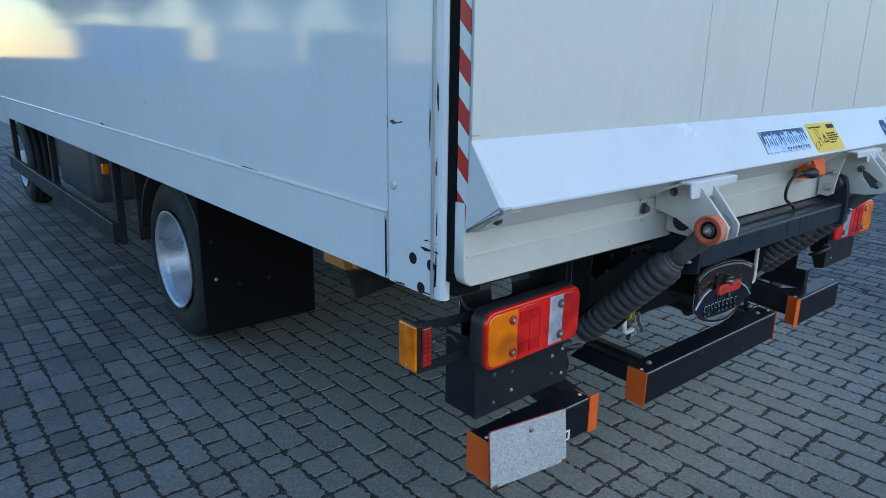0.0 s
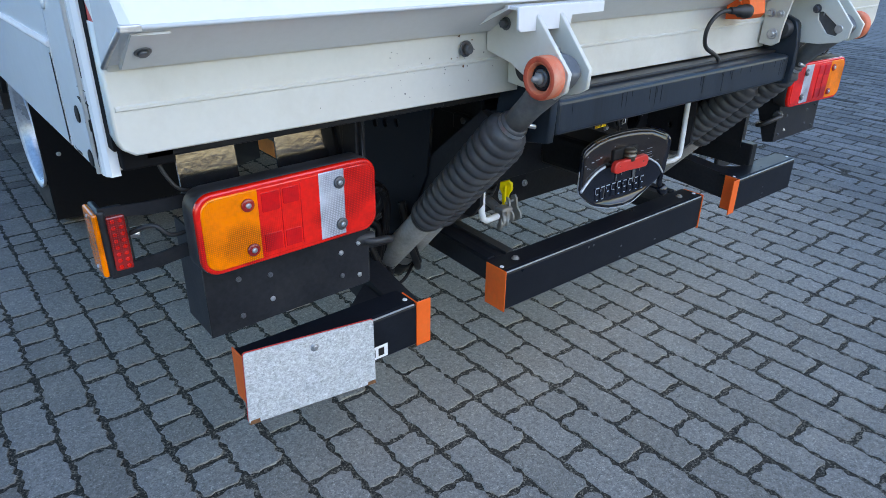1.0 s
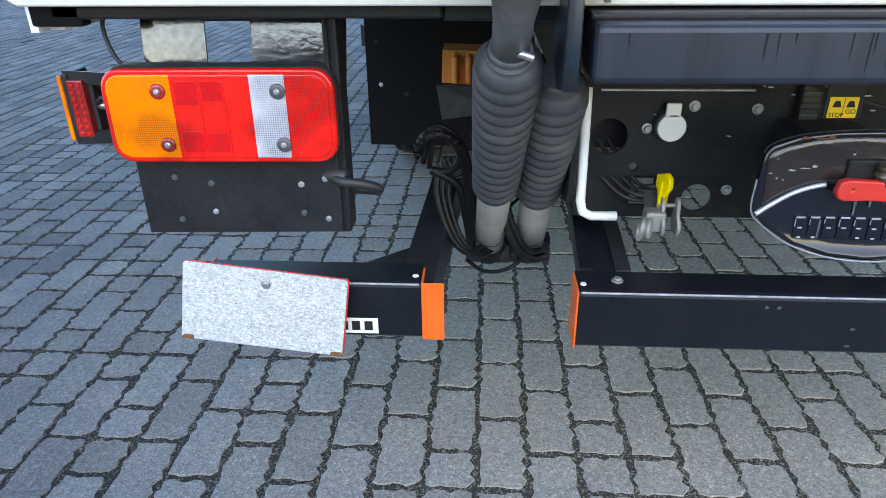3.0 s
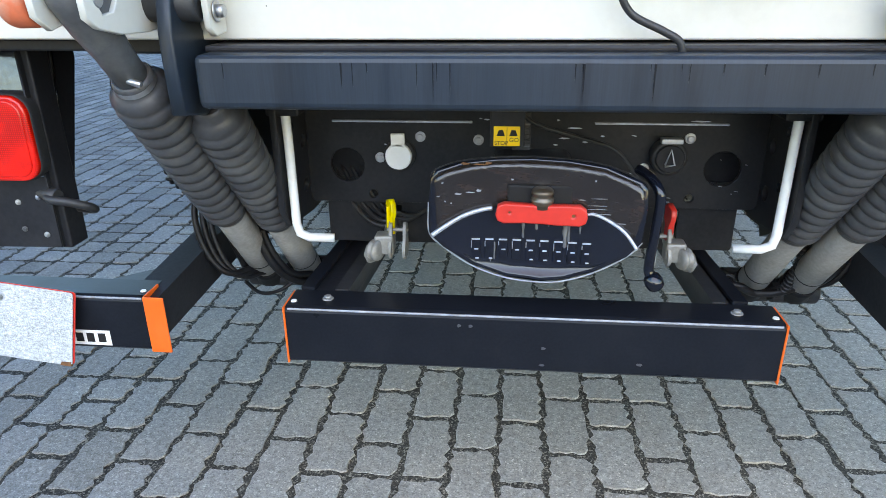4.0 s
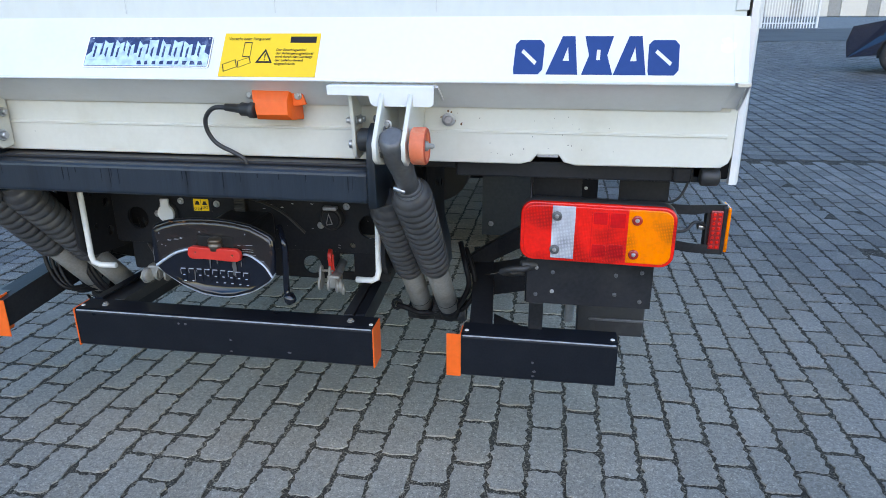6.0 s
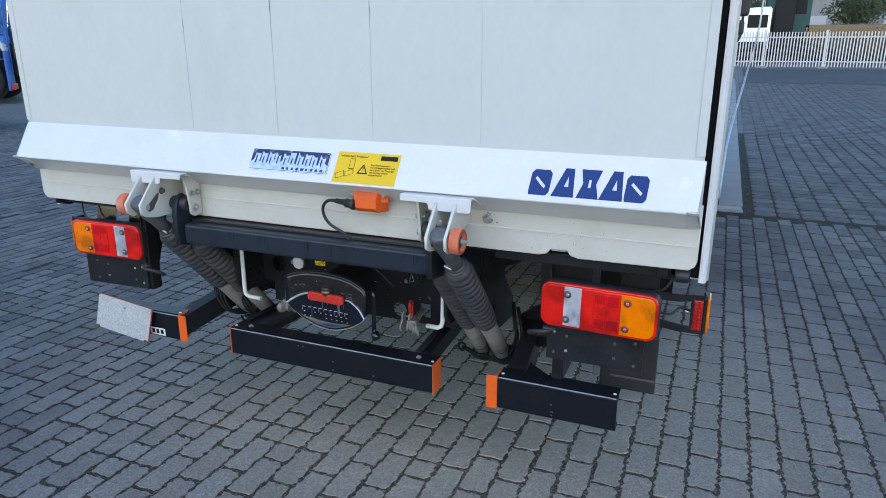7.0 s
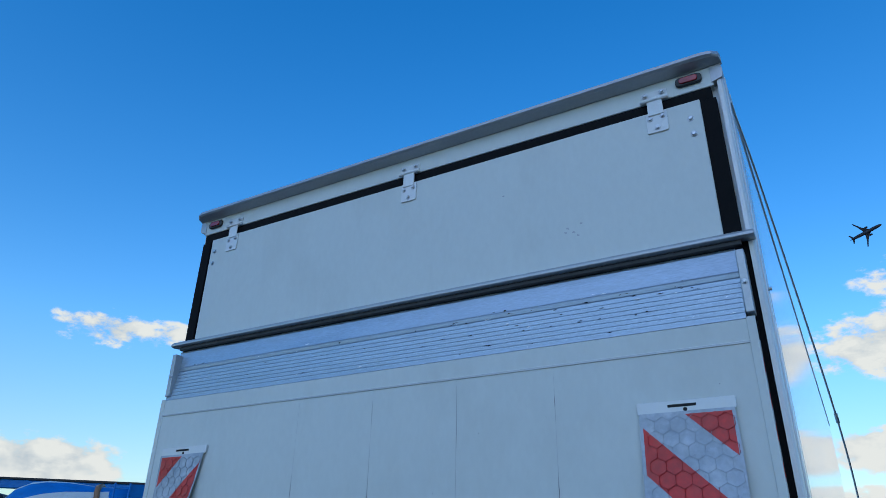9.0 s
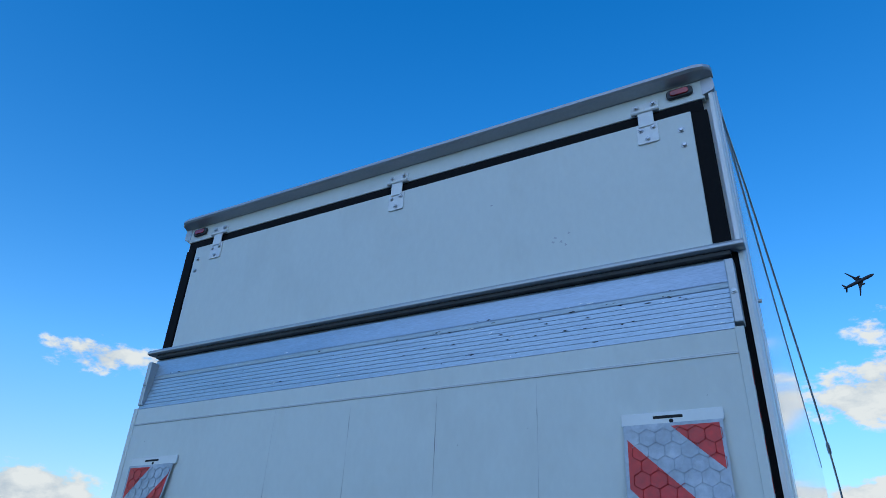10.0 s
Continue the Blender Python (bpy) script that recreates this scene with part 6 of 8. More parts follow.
# ---- underrun bumpers ----
def bumper(x0, x1, caps, label, y_, dz, inset=0.010, z0=0.384):
    z1 = 0.498
    prof = [(0.0, z0 + 0.006), (0.0, z1 - 0.010), (0.003, z1 - 0.003), (0.010, z1), (0.075, z1), (0.075, z1 - 0.006), (0.012, z1 - 0.007), (0.006, z1 - 0.014), (0.006, z0 + 0.012), (0.012, z0 + 0.006), (0.055, z0 + 0.006), (0.055, z0), (0.008, z0), (0.003, z0 + 0.002)]
    b0 = x0 + max((w for end, w, d_ in caps if end == x0 and w > 0.01), default=0.0)
    b1 = x1 - max((w for end, w, d_ in caps if end == x1 and w > 0.01), default=0.0)
    bp = part("bumper_bar", prism(prof, b0, b1), BUMPER, truck, label)
    # pale strip paints in the highlight along the worn front edge
    part("worn_edge", box((b0 + 0.004, 0.0006, z1 - 0.0062), (b1 - 0.004, 0.0040, z1 - 0.0022), 0.0012, 2), EDGE, bp, "pale worn front edge, highlight painted in")
    for end, wide, deep in caps:
        e = 1 if end == x1 else -1
        if wide > 0.01:
            # angle sheet: a plate on the bar's end and a strip that stands out beyond it
            fold = end - e * wide
            c = box((fold, -0.003, z0 - 0.001), (end, 0.0005, z1 + 0.001), 0.001, 1)
            prism([(0.0, z0 + 0.002), (0.0, z1 + 0.001), (deep, z1 + 0.002), (deep, z0 + 0.004)], fold, fold + e * 0.003, "x", c)
        else:
            c = box((end, -0.003, z0 - 0.001), (end + e * 0.0035, deep, z1 + 0.001), 0.001, 1)
        part("end_cap", c, ORANGE, bp, "bright orange end cap")
    for x in (b0 + inset, b1 - inset):
        part("screw", lathe([(0, 0.0058), (0.002, 0.005)], (x, 0.026, z1), (x, 0.026, z1 + 1), 12), STICKER_W, bp)
    bp.location = (0, y_, dz)
    return bp


b_mid = bumper(-0.437, 0.437, ((-0.437, 0.003, 0.07), (0.437, 0.003, 0.07)), "long black underrun bar with orange ends", -0.010, 0.002)
b_left = bumper(-1.105, -0.670, ((-0.670, 0.040, 0.055), (-1.105, 0.004, 0.085)), "short black underrun bar with metal plate and orange ends", -0.002, 0.007, 0.012)
b_right = bumper(0.635, 1.071, ((0.635, 0.038, 0.050),), "short black underrun bar with one orange end", -0.004, 0.003, 0.012, 0.377)
for x, z in ((0.03, 0.435), (0.03, 0.400), (0.86, 0.43), (0.865, 0.405), (0.862, 0.392), (-0.12, 0.474), (-0.10, 0.474), (0.2, 0.41)):
    part("scratch", plate([[(x + 0.005 * math.cos(radians(60 * k)) * rnd.uniform(0.4, 1.3), z + 0.004 * math.sin(radians(60 * k)) * rnd.uniform(0.4, 1.2)) for k in range(6)]], 0.0008, Matrix.Translation((0, -0.0004, 0)) @ BACK), SHEET, b_mid if x < 0.5 else b_right)
for s in S:
    wd = 0.080 if s < 0 else 0.048
    part("bumper_arm", prism([(s * 0.345, 0.03), (s * 0.345 + s * wd, 0.03), (s * 0.315 + s * wd, 0.62), (s * 0.315, 0.62)], 0.432, 0.491, "z", None, 0.004), BLACK, b_mid)
    part("arm_flange", prism([(s * 0.335, 0.078), (s * 0.362, 0.078), (s * 0.335, 0.62), (s * 0.305, 0.62)], 0.470, 0.500, "z"), RUBBER, b_mid)
    part("arm_flange", prism([(s * (0.322 + wd), 0.078), (s * (0.348 + wd), 0.078), (s * (0.318 + wd), 0.62), (s * (0.292 + wd), 0.62)], 0.496, 0.503, "z"), BUMPER, b_mid)
    part("bolt", bolt((s * 0.366, 0.040, 0.498), (0, 0, 1), 0.007, 0.005), BARREL, b_mid)
    bb = b_left if s < 0 else b_right
    own = loft([[(s * 0.690, 0.02, 0.405), (s * 0.752, 0.02, 0.405), (s * 0.752, 0.02, 0.490), (s * 0.690, 0.02, 0.490)],
                [(s * 0.660, 0.42, 0.45), (s * 0.720, 0.42, 0.45), (s * 0.720, 0.42, 0.545), (s * 0.660, 0.42, 0.545)],
                [(s * 0.645, 0.52, 0.46), (s * 0.70, 0.52, 0.46), (s * 0.70, 0.52, 0.56), (s * 0.645, 0.52, 0.56)]], smooth=False)
    part("bumper_arm", own, BLACK, bb)
    part("corner_gusset", prism([(s * 0.752, 0.06), (s * 0.86, 0.06), (s * 0.745, 0.16)], 0.478, 0.490, "z"), BLACK, bb)
# cross beam, long beam and gusset beside the right arm
own = loft([[(0.70, 0.34, 0.465), (0.70, 0.44, 0.465), (0.70, 0.44, 0.535), (0.70, 0.34, 0.535)], [(0.875, 0.34, 0.500), (0.875, 0.44, 0.500), (0.875, 0.44, 0.575), (0.875, 0.34, 0.575)]], smooth=False)
part("cross_beam", own, BLACK, b_right)
part("worn_edge", tube([(0.715, 0.339, 0.538), (0.790, 0.339, 0.555), (0.845, 0.339, 0.568)], 0.0012, 6, None, False), EDGE, b_right)
own = loft([[(0.63, 0.42, 0.495), (0.63, 0.45, 0.495), (0.63, 0.45, 0.555), (0.63, 0.42, 0.555)], [(0.73, 0.42, 0.560), (0.73, 0.45, 0.560), (0.73, 0.45, 0.622), (0.73, 0.42, 0.622)], [(0.845, 0.40, 0.630), (0.845, 0.43, 0.630), (0.845, 0.43, 0.700), (0.845, 0.40, 0.700)]], smooth=False)
part("upper_brace", own, BLACK, b_right)
part("long_beam", box((0.843, 0.06, 0.488), (0.880, 0.46, 0.575), 0.004), BLACK, b_right)
part("gusset_plate", plate([[(0.10, 0.560), (0.34, 0.575), (0.42, 0.60), (0.43, 0.72), (0.39, 0.775), (0.10, 0.765)], circle(0.36, 0.70, 0.006, 10), circle(0.34, 0.70, 0.006, 10)], 0.005, Matrix.Translation((0.832, 0, 0)) @ FLANK, 0.001), BLACK, b_right, "black sheet gusset with bolt holes")
part("gusset_flange", box((0.828, 0.10, 0.763), (0.90, 0.40, 0.769), 0.002), BLACK, b_right)
# aluminium plate bolted to the left bar, with a red plate behind it
tilt = Matrix.Translation((-0.987, -0.024, 0.4545)) @ pose(0, 0, 0, -11, 6.5, 0)
pl = part("metal_plate", plate([rounded(-0.144, -0.071, 0.144, 0.071, 0.006)], 0.003, tilt @ Matrix.Translation((0, -0.004, 0)) @ BACK, 0.0008), FOIL, b_left, "mottled bare aluminium plate with rusty corners")
part("red_backing", plate([rounded(-0.1445, -0.070, 0.1465, 0.0722, 0.006)], 0.002, tilt @ BACK, 0.0005), RED, pl)
for x in (-0.133, 0.133):
    part("rust_patch", plate([[(x - 0.011, -0.0725), (x + 0.011, -0.0725), (x + 0.010, -0.064), (x - 0.008, -0.065)]], 0.0045, tilt @ Matrix.Translation((0, -0.004, 0)) @ BACK), RUST, pl)
sc_ = tilt @ Vector((0.003, -0.006, 0.047))
part("screw", bolt(sc_, (0, -1, 0), 0.006, 0.004), STEEL, pl)
lb_ = part("label", box((-0.870, -0.0008, 0.392), (-0.790, 0.002, 0.424), 0.0003, 1), STICKER_W, b_left, "white label with dark bars")
for x in (-0.860, -0.838, -0.815):
    part("print_bar", box((x, -0.0014, 0.399), (x + 0.015, 0.0, 0.418), 0), INK, lb_)

# ---- tail lamps ----
def tail_lamp(s):
    """Long lamp: amber outside, red, clear, red inside."""
    def at(y):
        return Matrix.Translation((s * 1.0 - (0.007 if s < 0 else 0.003), 0.012 if s < 0 else 0.008, 0.8085 if s < 0 else 0.8025)) @ pose(0, 0, 0, 0, 0.3, -s * 2.5) @ Matrix.Translation((0, y, 0)) @ BACK
    loop = rounded(-0.172, -0.068, 0.172, 0.068, 0.027)
    lp = part("tail_lamp", plate([loop], 0.044, at(-0.025), 0.006), RUBBER, truck, "long tail lamp with amber, red and clear lenses")
    part("red_rim", plate([loop, rounded(-0.166, -0.062, 0.166, 0.062, 0.022)], 0.016, at(-0.047), 0.004), LENS_RED, lp, "red lens rim")
    cuts = [(-0.166, -0.104), (-0.102, -0.051), (-0.049, 0.068), (0.070, 0.166)]   # inside to outside
    for (a, b), mat, nm in zip(cuts, (LENS_RED, LENS_WHITE, LENS_RED, LENS_AMBER), ("red_lens", "clear_lens", "brake_lens", "amber_lens")):
        whole = rounded(-0.166, -0.062, 0.166, 0.062, 0.022)
        piece = [(min(max(x, a), b), z) for x, z in whole]
        clean = [q for i, q in enumerate(piece) if q != piece[i - 1]]
        part(nm, plate([[(s * x, z) for x, z in clean]], 0.018, at(-0.048), 0.002), mat, lp)
    for x, z in ((-0.092, 0.040), (-0.094, -0.042), (0.088, 0.040), (0.086, -0.042)):
        p, q_ = at(-0.057) @ Vector((s * x, z, 0)), at(-1) @ Vector((s * x, z, 0))
        r = lathe([(0, 0.0112), (0.003, 0.0117), (0.0045, 0.0095), (0.0045, 0.0060)], p, q_, 20)
        part("screw_well", r, LENS_DARK if x > 0 else SHEET, lp)
        part("screw", lathe([(0.004, 0.0052), (0.006, 0.005), (0.008, 0.003)], p, q_, 12), STEEL, lp)
    for x in (-0.012, 0.026):
        part("lens_rib", plate([[(s * x - 0.0006, -0.056), (s * x + 0.0006, -0.056), (s * x + 0.0006, 0.056), (s * x - 0.0006, 0.056)]], 0.0012, at(-0.0575)), LENS_DEEP, lp)
    for x0_, x1_, z0_, z1_ in ((-0.008, 0.022, -0.054, -0.024), (0.030, 0.062, -0.054, -0.022), (0.030, 0.062, 0.020, 0.054), (-0.008, 0.022, 0.026, 0.054)):
        a_, b_ = sorted((s * x0_, s * x1_))
        part("lens_field", plate([rounded(a_, z0_, b_, z1_, 0.002)], 0.0014, at(-0.0575), 0.0004), LENS_DEEP, lp, "darker ribbed lens field")
    # carrier sheets behind and below
    low_ = [(s * 0.838, 0.607), (s * 1.170 if s < 0 else 1.135, 0.600 if s < 0 else 0.608), (s * 1.170 if s < 0 else 1.135, 0.735), (s * 1.02, 0.74), (s * 0.838, 0.735)]
    cr = part("lamp_carrier", plate([low_], 0.004, Matrix.Translation((0, -0.010, 0)) @ BACK, 0.001), BLACK, truck, "black bolted lamp carrier sheet")
    part("side_fold", plate([[(-0.010, 0.607), (0.024, 0.600), (0.138, 0.92), (0.138, 0.955), (-0.010, 0.955)]], 0.004, Matrix.Translation((s * 0.840, 0, 0)) @ FLANK, 0.001), BLACK, cr)
    if s < 0:
        part("side_fold", box((-1.170, -0.010, 0.600), (-1.166, 0.10, 0.80), 0.001), BLACK, cr)
    up = [(s * 0.836, 0.735), (s * 1.160, 0.735), (s * 1.160, 0.955), (s * 0.836, 0.955)]
    part("upper_sheet", plate([up, rounded(*((-1.056, 0.856, -0.979, 0.934) if s < 0 else (0.958, 0.857, 1.047, 0.914)), 0.004)], 0.004, (Matrix.Translation((0, 0.045, 0)) if s > 0 else Matrix.Translation((0, 0.078, 0.955)) @ pose(0, 0, 0, -9, 0, 0) @ Matrix.Translation((0, 0, -0.955))) @ BACK, 0.001), BLACK if s > 0 else BRUSHED, cr)
    if s < 0:
        part("inner_fold", box((-0.848, 0.0, 0.60), (-0.826, 0.05, 0.95), 0.003), BLACK, cr)
    for x, z in ((0.86, 0.63), (0.86, 0.70), (0.90, 0.64), (0.90, 0.69), (1.05, 0.64), (1.05, 0.69), (1.11, 0.625), (1.11, 0.70)):
        part("bolt", bolt((s * x, -0.012, z), (0, -1, 0), 0.0034, 0.0025), SHEET if rnd.random() < 0.6 else STEEL, cr)
    cbl = part("lamp_cable", tube([(s * 0.86, 0.02, 0.705), (s * 0.835, -0.02, 0.70), (s * 0.80, -0.02, 0.695), (s * 0.775, 0.0, 0.68), (s * 0.79, 0.03, 0.665), (s * 0.83, 0.04, 0.665)], 0.008, 8), RUBBER, truck, "black lamp cable loop")
    part("cable_gland", rod((s * 0.862, 0.0, 0.704), (s * 0.822, -0.012, 0.703), 0.013), RUBBER, cbl)
    # side marker on its arms
    mk = part("side_marker", box((s * 1.288, 0.045, 0.738), (s * 1.301, 0.110, 0.856), 0.005), BLACK, truck, "amber side marker with red rear lens on black arms")
    part("amber_lens", box((s * 1.300, 0.046, 0.741), (s * 1.309, 0.108, 0.853), 0.004), LENS_AMBER, mk)
    for z in (0.752, 0.842):
        part("screw", lathe([(0, 0.004), (0.002, 0.003)], (s * 1.309, 0.077, z), (s * 2, 0.077, z), 10), STEEL, mk)
    rl = part("red_lens", box((s * 1.262, 0.040, 0.750), (s * 1.290, 0.058, 0.846), 0.003), LENS_DARK, mk)
    for r_ in range(8):
        for c_ in range(2):
            x, z = 1.270 + 0.012 * c_, 0.757 + 0.0115 * r_
            part("led", lathe([(0, 0.0042), (0.0015, 0.003)], (s * x, 0.040, z), (s * x, -1, z), 8), LENS_RED, rl)
    part("lamp_back", box((s * 1.255, 0.055, 0.748), (s * 1.290, 0.085, 0.850), 0.004), RUBBER, mk)
    part("arm", loft([[(s * 1.10, 0.03, 0.838), (s * 1.10, 0.034, 0.838), (s * 1.10, 0.034, 0.862), (s * 1.10, 0.03, 0.862)], [(s * 1.22, 0.040, 0.835), (s * 1.22, 0.044, 0.835), (s * 1.22, 0.044, 0.858), (s * 1.22, 0.040, 0.858)], [(s * 1.298, 0.050, 0.845), (s * 1.298, 0.054, 0.845), (s * 1.298, 0.054, 0.860), (s * 1.298, 0.050, 0.860)]], smooth=False), BLACK, mk)
    part("arm", loft([[(s * 1.12, 0.02, 0.762), (s * 1.12, 0.026, 0.762), (s * 1.12, 0.026, 0.785), (s * 1.12, 0.02, 0.785)], [(s * 1.22, 0.035, 0.742), (s * 1.22, 0.041, 0.742), (s * 1.22, 0.041, 0.766), (s * 1.22, 0.035, 0.766)], [(s * 1.298, 0.047, 0.736), (s * 1.298, 0.053, 0.736), (s * 1.298, 0.053, 0.754), (s * 1.298, 0.047, 0.754)]], smooth=False), BLACK, mk)
    part("wire", tube([(s * 1.15, 0.03, 0.80), (s * 1.20, 0.02, 0.80), (s * 1.225, 0.03, 0.82), (s * 1.262, 0.065, 0.80)], 0.004, 6), RUBBER, mk)
    part("wire", tube([(s * 1.14, 0.03, 0.86), (s * 1.18, 0.02, 0.88), (s * 1.20, 0.03, 0.93), (s * 1.18, 0.02, 0.96)], 0.0035, 6), RUBBER, mk)
    part("wire_sleeve", rod((s * 1.238, 0.062, 0.800), (s * 1.258, 0.066, 0.800), 0.008), STEEL, mk)


for s in S:
    tail_lamp(s)

# ---- running gear ----
def wheel_pair(s, y, dual):
    r = 0.42
    def tyre(x0, x1):
        h = abs(x1 - x0)
        return lathe([(0.02, 0.25), (0.0, 0.30), (0.004, 0.36), (0.025, r - 0.02), (0.05, r - 0.002), (0.052, r - 0.012), (0.062, r - 0.012), (0.064, r), (h / 2 - 0.004, r), (h / 2 - 0.003, r - 0.012), (h / 2 + 0.003, r - 0.012), (h / 2 + 0.004, r), (h - 0.064, r), (h - 0.062, r - 0.012), (h - 0.052, r - 0.012), (h - 0.05, r - 0.002), (h - 0.025, r - 0.02), (h - 0.004, 0.36), (h, 0.30), (h - 0.02, 0.25)], (x0, y, r), (x0 + (x1 - x0), y, r), 56, None, False)
    wh = part("rear_wheel" if dual else "front_wheel", tyre(s * 1.085, s * 0.845), TYRE, truck, "black truck tyre on a silver dished rim")
    dish = 0.13 if dual else 0.02
    rim_ = part("rim", lathe([(0.004, 0.252), (-0.008, 0.256), (-0.007, 0.248), (0.004, 0.240)], (s * 1.083, y, r), (0, y, r), 48, None, False), RIM, wh, "silver painted steel rim")
    part("rim_dish", lathe([(0.003, 0.241), (0.022, 0.228), (0.040, 0.220), (dish * 0.7 + 0.03, 0.215), (dish + 0.03, 0.19), (dish + 0.036, 0.14), (dish + 0.025, 0.115), (dish - 0.02, 0.10), (dish - 0.02, 0.0)], (s * 1.083, y, r), (0, y, r), 48, None, False), RIM_DISH, rim_)
    for k in range(8):
        a = radians(45 * k + 10)
        x = s * (1.073 - dish - 0.034)
        part("wheel_nut", rod((x, y + 0.155 * math.cos(a), r + 0.155 * math.sin(a)), (x + s * 0.022, y + 0.155 * math.cos(a), r + 0.155 * math.sin(a)), 0.013, 6), STEEL, rim_)
    if dual:
        part("inner_tyre", tyre(s * 0.80, s * 0.56), TYRE, wh)
    return wh


for s in S:
    wheel_pair(s, 2.40, True)
    wheel_pair(s, 6.80, False)
    # mudguard over the rear wheel and its flaps
    arc = [(2.40 + 0.50 * math.cos(a), 0.43 + 0.47 * math.sin(a)) for a in (radians(10 + 16 * i) for i in range(11))]
    inn = [(2.40 + 0.485 * math.cos(a), 0.43 + 0.455 * math.sin(a)) for a in (radians(170 - 16 * i) for i in range(11))]
    mg = part("mudguard", plate([arc + inn], 0.52, Matrix.Translation((s * 0.83, 0, 0)) @ FLANK, 0.003), RUBBER, truck, "black plastic mudguard over the rear wheels")
    part("mud_flap", box((s * 0.55, 1.885, 0.17), (s * 1.12, 1.898, 0.93), 0.003), SEAL, mg, "black rubber mud flap")
    part("mud_flap", box((s * 0.57, 2.895, 0.42), (s * 1.10, 2.905, 0.90), 0.003), RUBBER, mg)
    for x, z in ((1.07, 0.62), (1.06, 0.44), (0.95, 0.40), (0.8, 0.40)):
        part("bolt", bolt((s * x, 1.885, z), (0, -1, 0), 0.006, 0.005), STEEL if x == 1.06 else BLACK, mg)
    # side guard
    sg = part("side_guard", box((s * 1.255, 2.70, 0.470), (s * 1.285, 6.05, 0.580), 0.004), BLACK, truck, "black side guard rail with posts")
    part("guard_lip", box((s * 1.28, 2.70, 0.579), (s * 1.287, 6.05, 0.585), 0.002), SHEET, sg)
    for y in (2.70, 4.3, 5.9):
        part("guard_post", box((s * 1.215, y, 0.46), (s * 1.255, y + 0.05, 0.955), 0.004), BLACK, sg)
    part("amber_reflector", box((s * 1.20, 2.98, 0.80), (s * 1.235, 3.02, 0.86), 0.006), LENS_AMBER, sg)
part("axle", rod((-0.85, 2.40, 0.42), (0.85, 2.40, 0.42), 0.065), BLACK, chassis)
part("differential", lathe([(0, 0.08), (0.05, 0.17), (0.16, 0.20), (0.27, 0.17), (0.32, 0.08)], (-0.16, 2.45, 0.43), (0.16, 2.45, 0.43), 24), BLACK, chassis)
part("fuel_tank", box((-1.05, 4.1, 0.42), (-0.50, 5.2, 0.86), 0.06, 4), SHEET, chassis)
part("battery_box", box((0.50, 4.1, 0.42), (1.05, 5.0, 0.86), 0.04, 4), BLACK, chassis)
part("spare_carrier", box((-0.36, 0.95, 0.50), (0.36, 1.30, 0.56), 0.01), BLACK, chassis)
part("exhaust_box", box((-0.9, 5.4, 0.42), (-0.4, 6.2, 0.85), 0.05, 3), RUBBER, chassis)
part("under_sheet", box((0.66, 0.60, 0.58), (0.90, 0.606, 0.955), 0.001), SHEET, chassis, "dull grey sheet under the floor")
for x, z in ((0.69, 0.80), (0.87, 0.80), (0.69, 0.62), (0.86, 0.62)):
    part("bolt", bolt((x, 0.60, z), (0, -1, 0), 0.006, 0.005), STEEL, chassis)
part("air_tank", rod((0.50, 0.62, 0.80), (0.50, 1.25, 0.80), 0.115, 28), RUBBER, chassis)
part("side_flap", box((0.975, 0.245, 0.405), (1.165, 0.262, 0.62), 0.006), RUBBER, chassis, "black plastic flap with a painted highlight on its crease")
# grey strip paints the highlight along the flap's crease
part("crease_highlight", box((1.01, 0.240, 0.452), (1.163, 0.247, 0.460), 0.002), SHEET, chassis)
part("flap_stay", rod((0.955, 0.30, 0.42), (0.965, 0.30, 0.62), 0.014), STEEL, chassis)
# wheel chocks in their holder
ck = part("wheel_chock", loft([[(-0.665, 1.24, 0.545), (-0.665, 1.42, 0.545), (-0.665, 1.42, 0.645), (-0.665, 1.30, 0.642)], [(-0.520, 1.24, 0.535), (-0.520, 1.42, 0.535), (-0.500, 1.42, 0.640), (-0.500, 1.30, 0.637)]], smooth=False), CHOCK, truck, "faded orange wheel chock in its holder")
for x in (-0.630, -0.585, -0.540):
    part("rib", box((x, 1.225, 0.545), (x + 0.018, 1.40, 0.632), 0.006), CHOCK, ck)
ck.location = (-0.088, 0, 0.042)
part("holder", loft([[(-0.68, 1.19, 0.545), (-0.44, 1.19, 0.545), (-0.44, 1.21, 0.545), (-0.68, 1.21, 0.545)], [(-0.66, 1.16, 0.44), (-0.45, 1.16, 0.47), (-0.45, 1.18, 0.47), (-0.66, 1.18, 0.44)]], smooth=False), RUBBER, ck, "black rubber chock holder")
part("hanger", box((-0.50, 1.30, 0.60), (-0.46, 1.34, 0.90), 0.004), BLACK, ck)
part("second_chock", loft([[(-0.35, 1.26, 0.488), (-0.27, 1.26, 0.385), (-0.35, 1.26, 0.425)], [(-0.35, 1.4, 0.488), (-0.27, 1.4, 0.385), (-0.35, 1.4, 0.425)]], smooth=False), CHOCK, ck)
# ribbed hose loop over the left arm
lo = part("ribbed_hose", tube([(-0.690 + 0.042 * math.cos(a), 0.21 - 0.02 * math.sin(a), 0.672 + 0.044 * math.sin(a)) for a in (radians(-150 + 20 * k) * -1 for k in range(14))] + [(-0.655, 0.23, 0.60), (-0.640, 0.26, 0.52), (-0.630, 0.29, 0.44)], 0.0085, 10), HOSE, truck, "black ribbed hose loop")
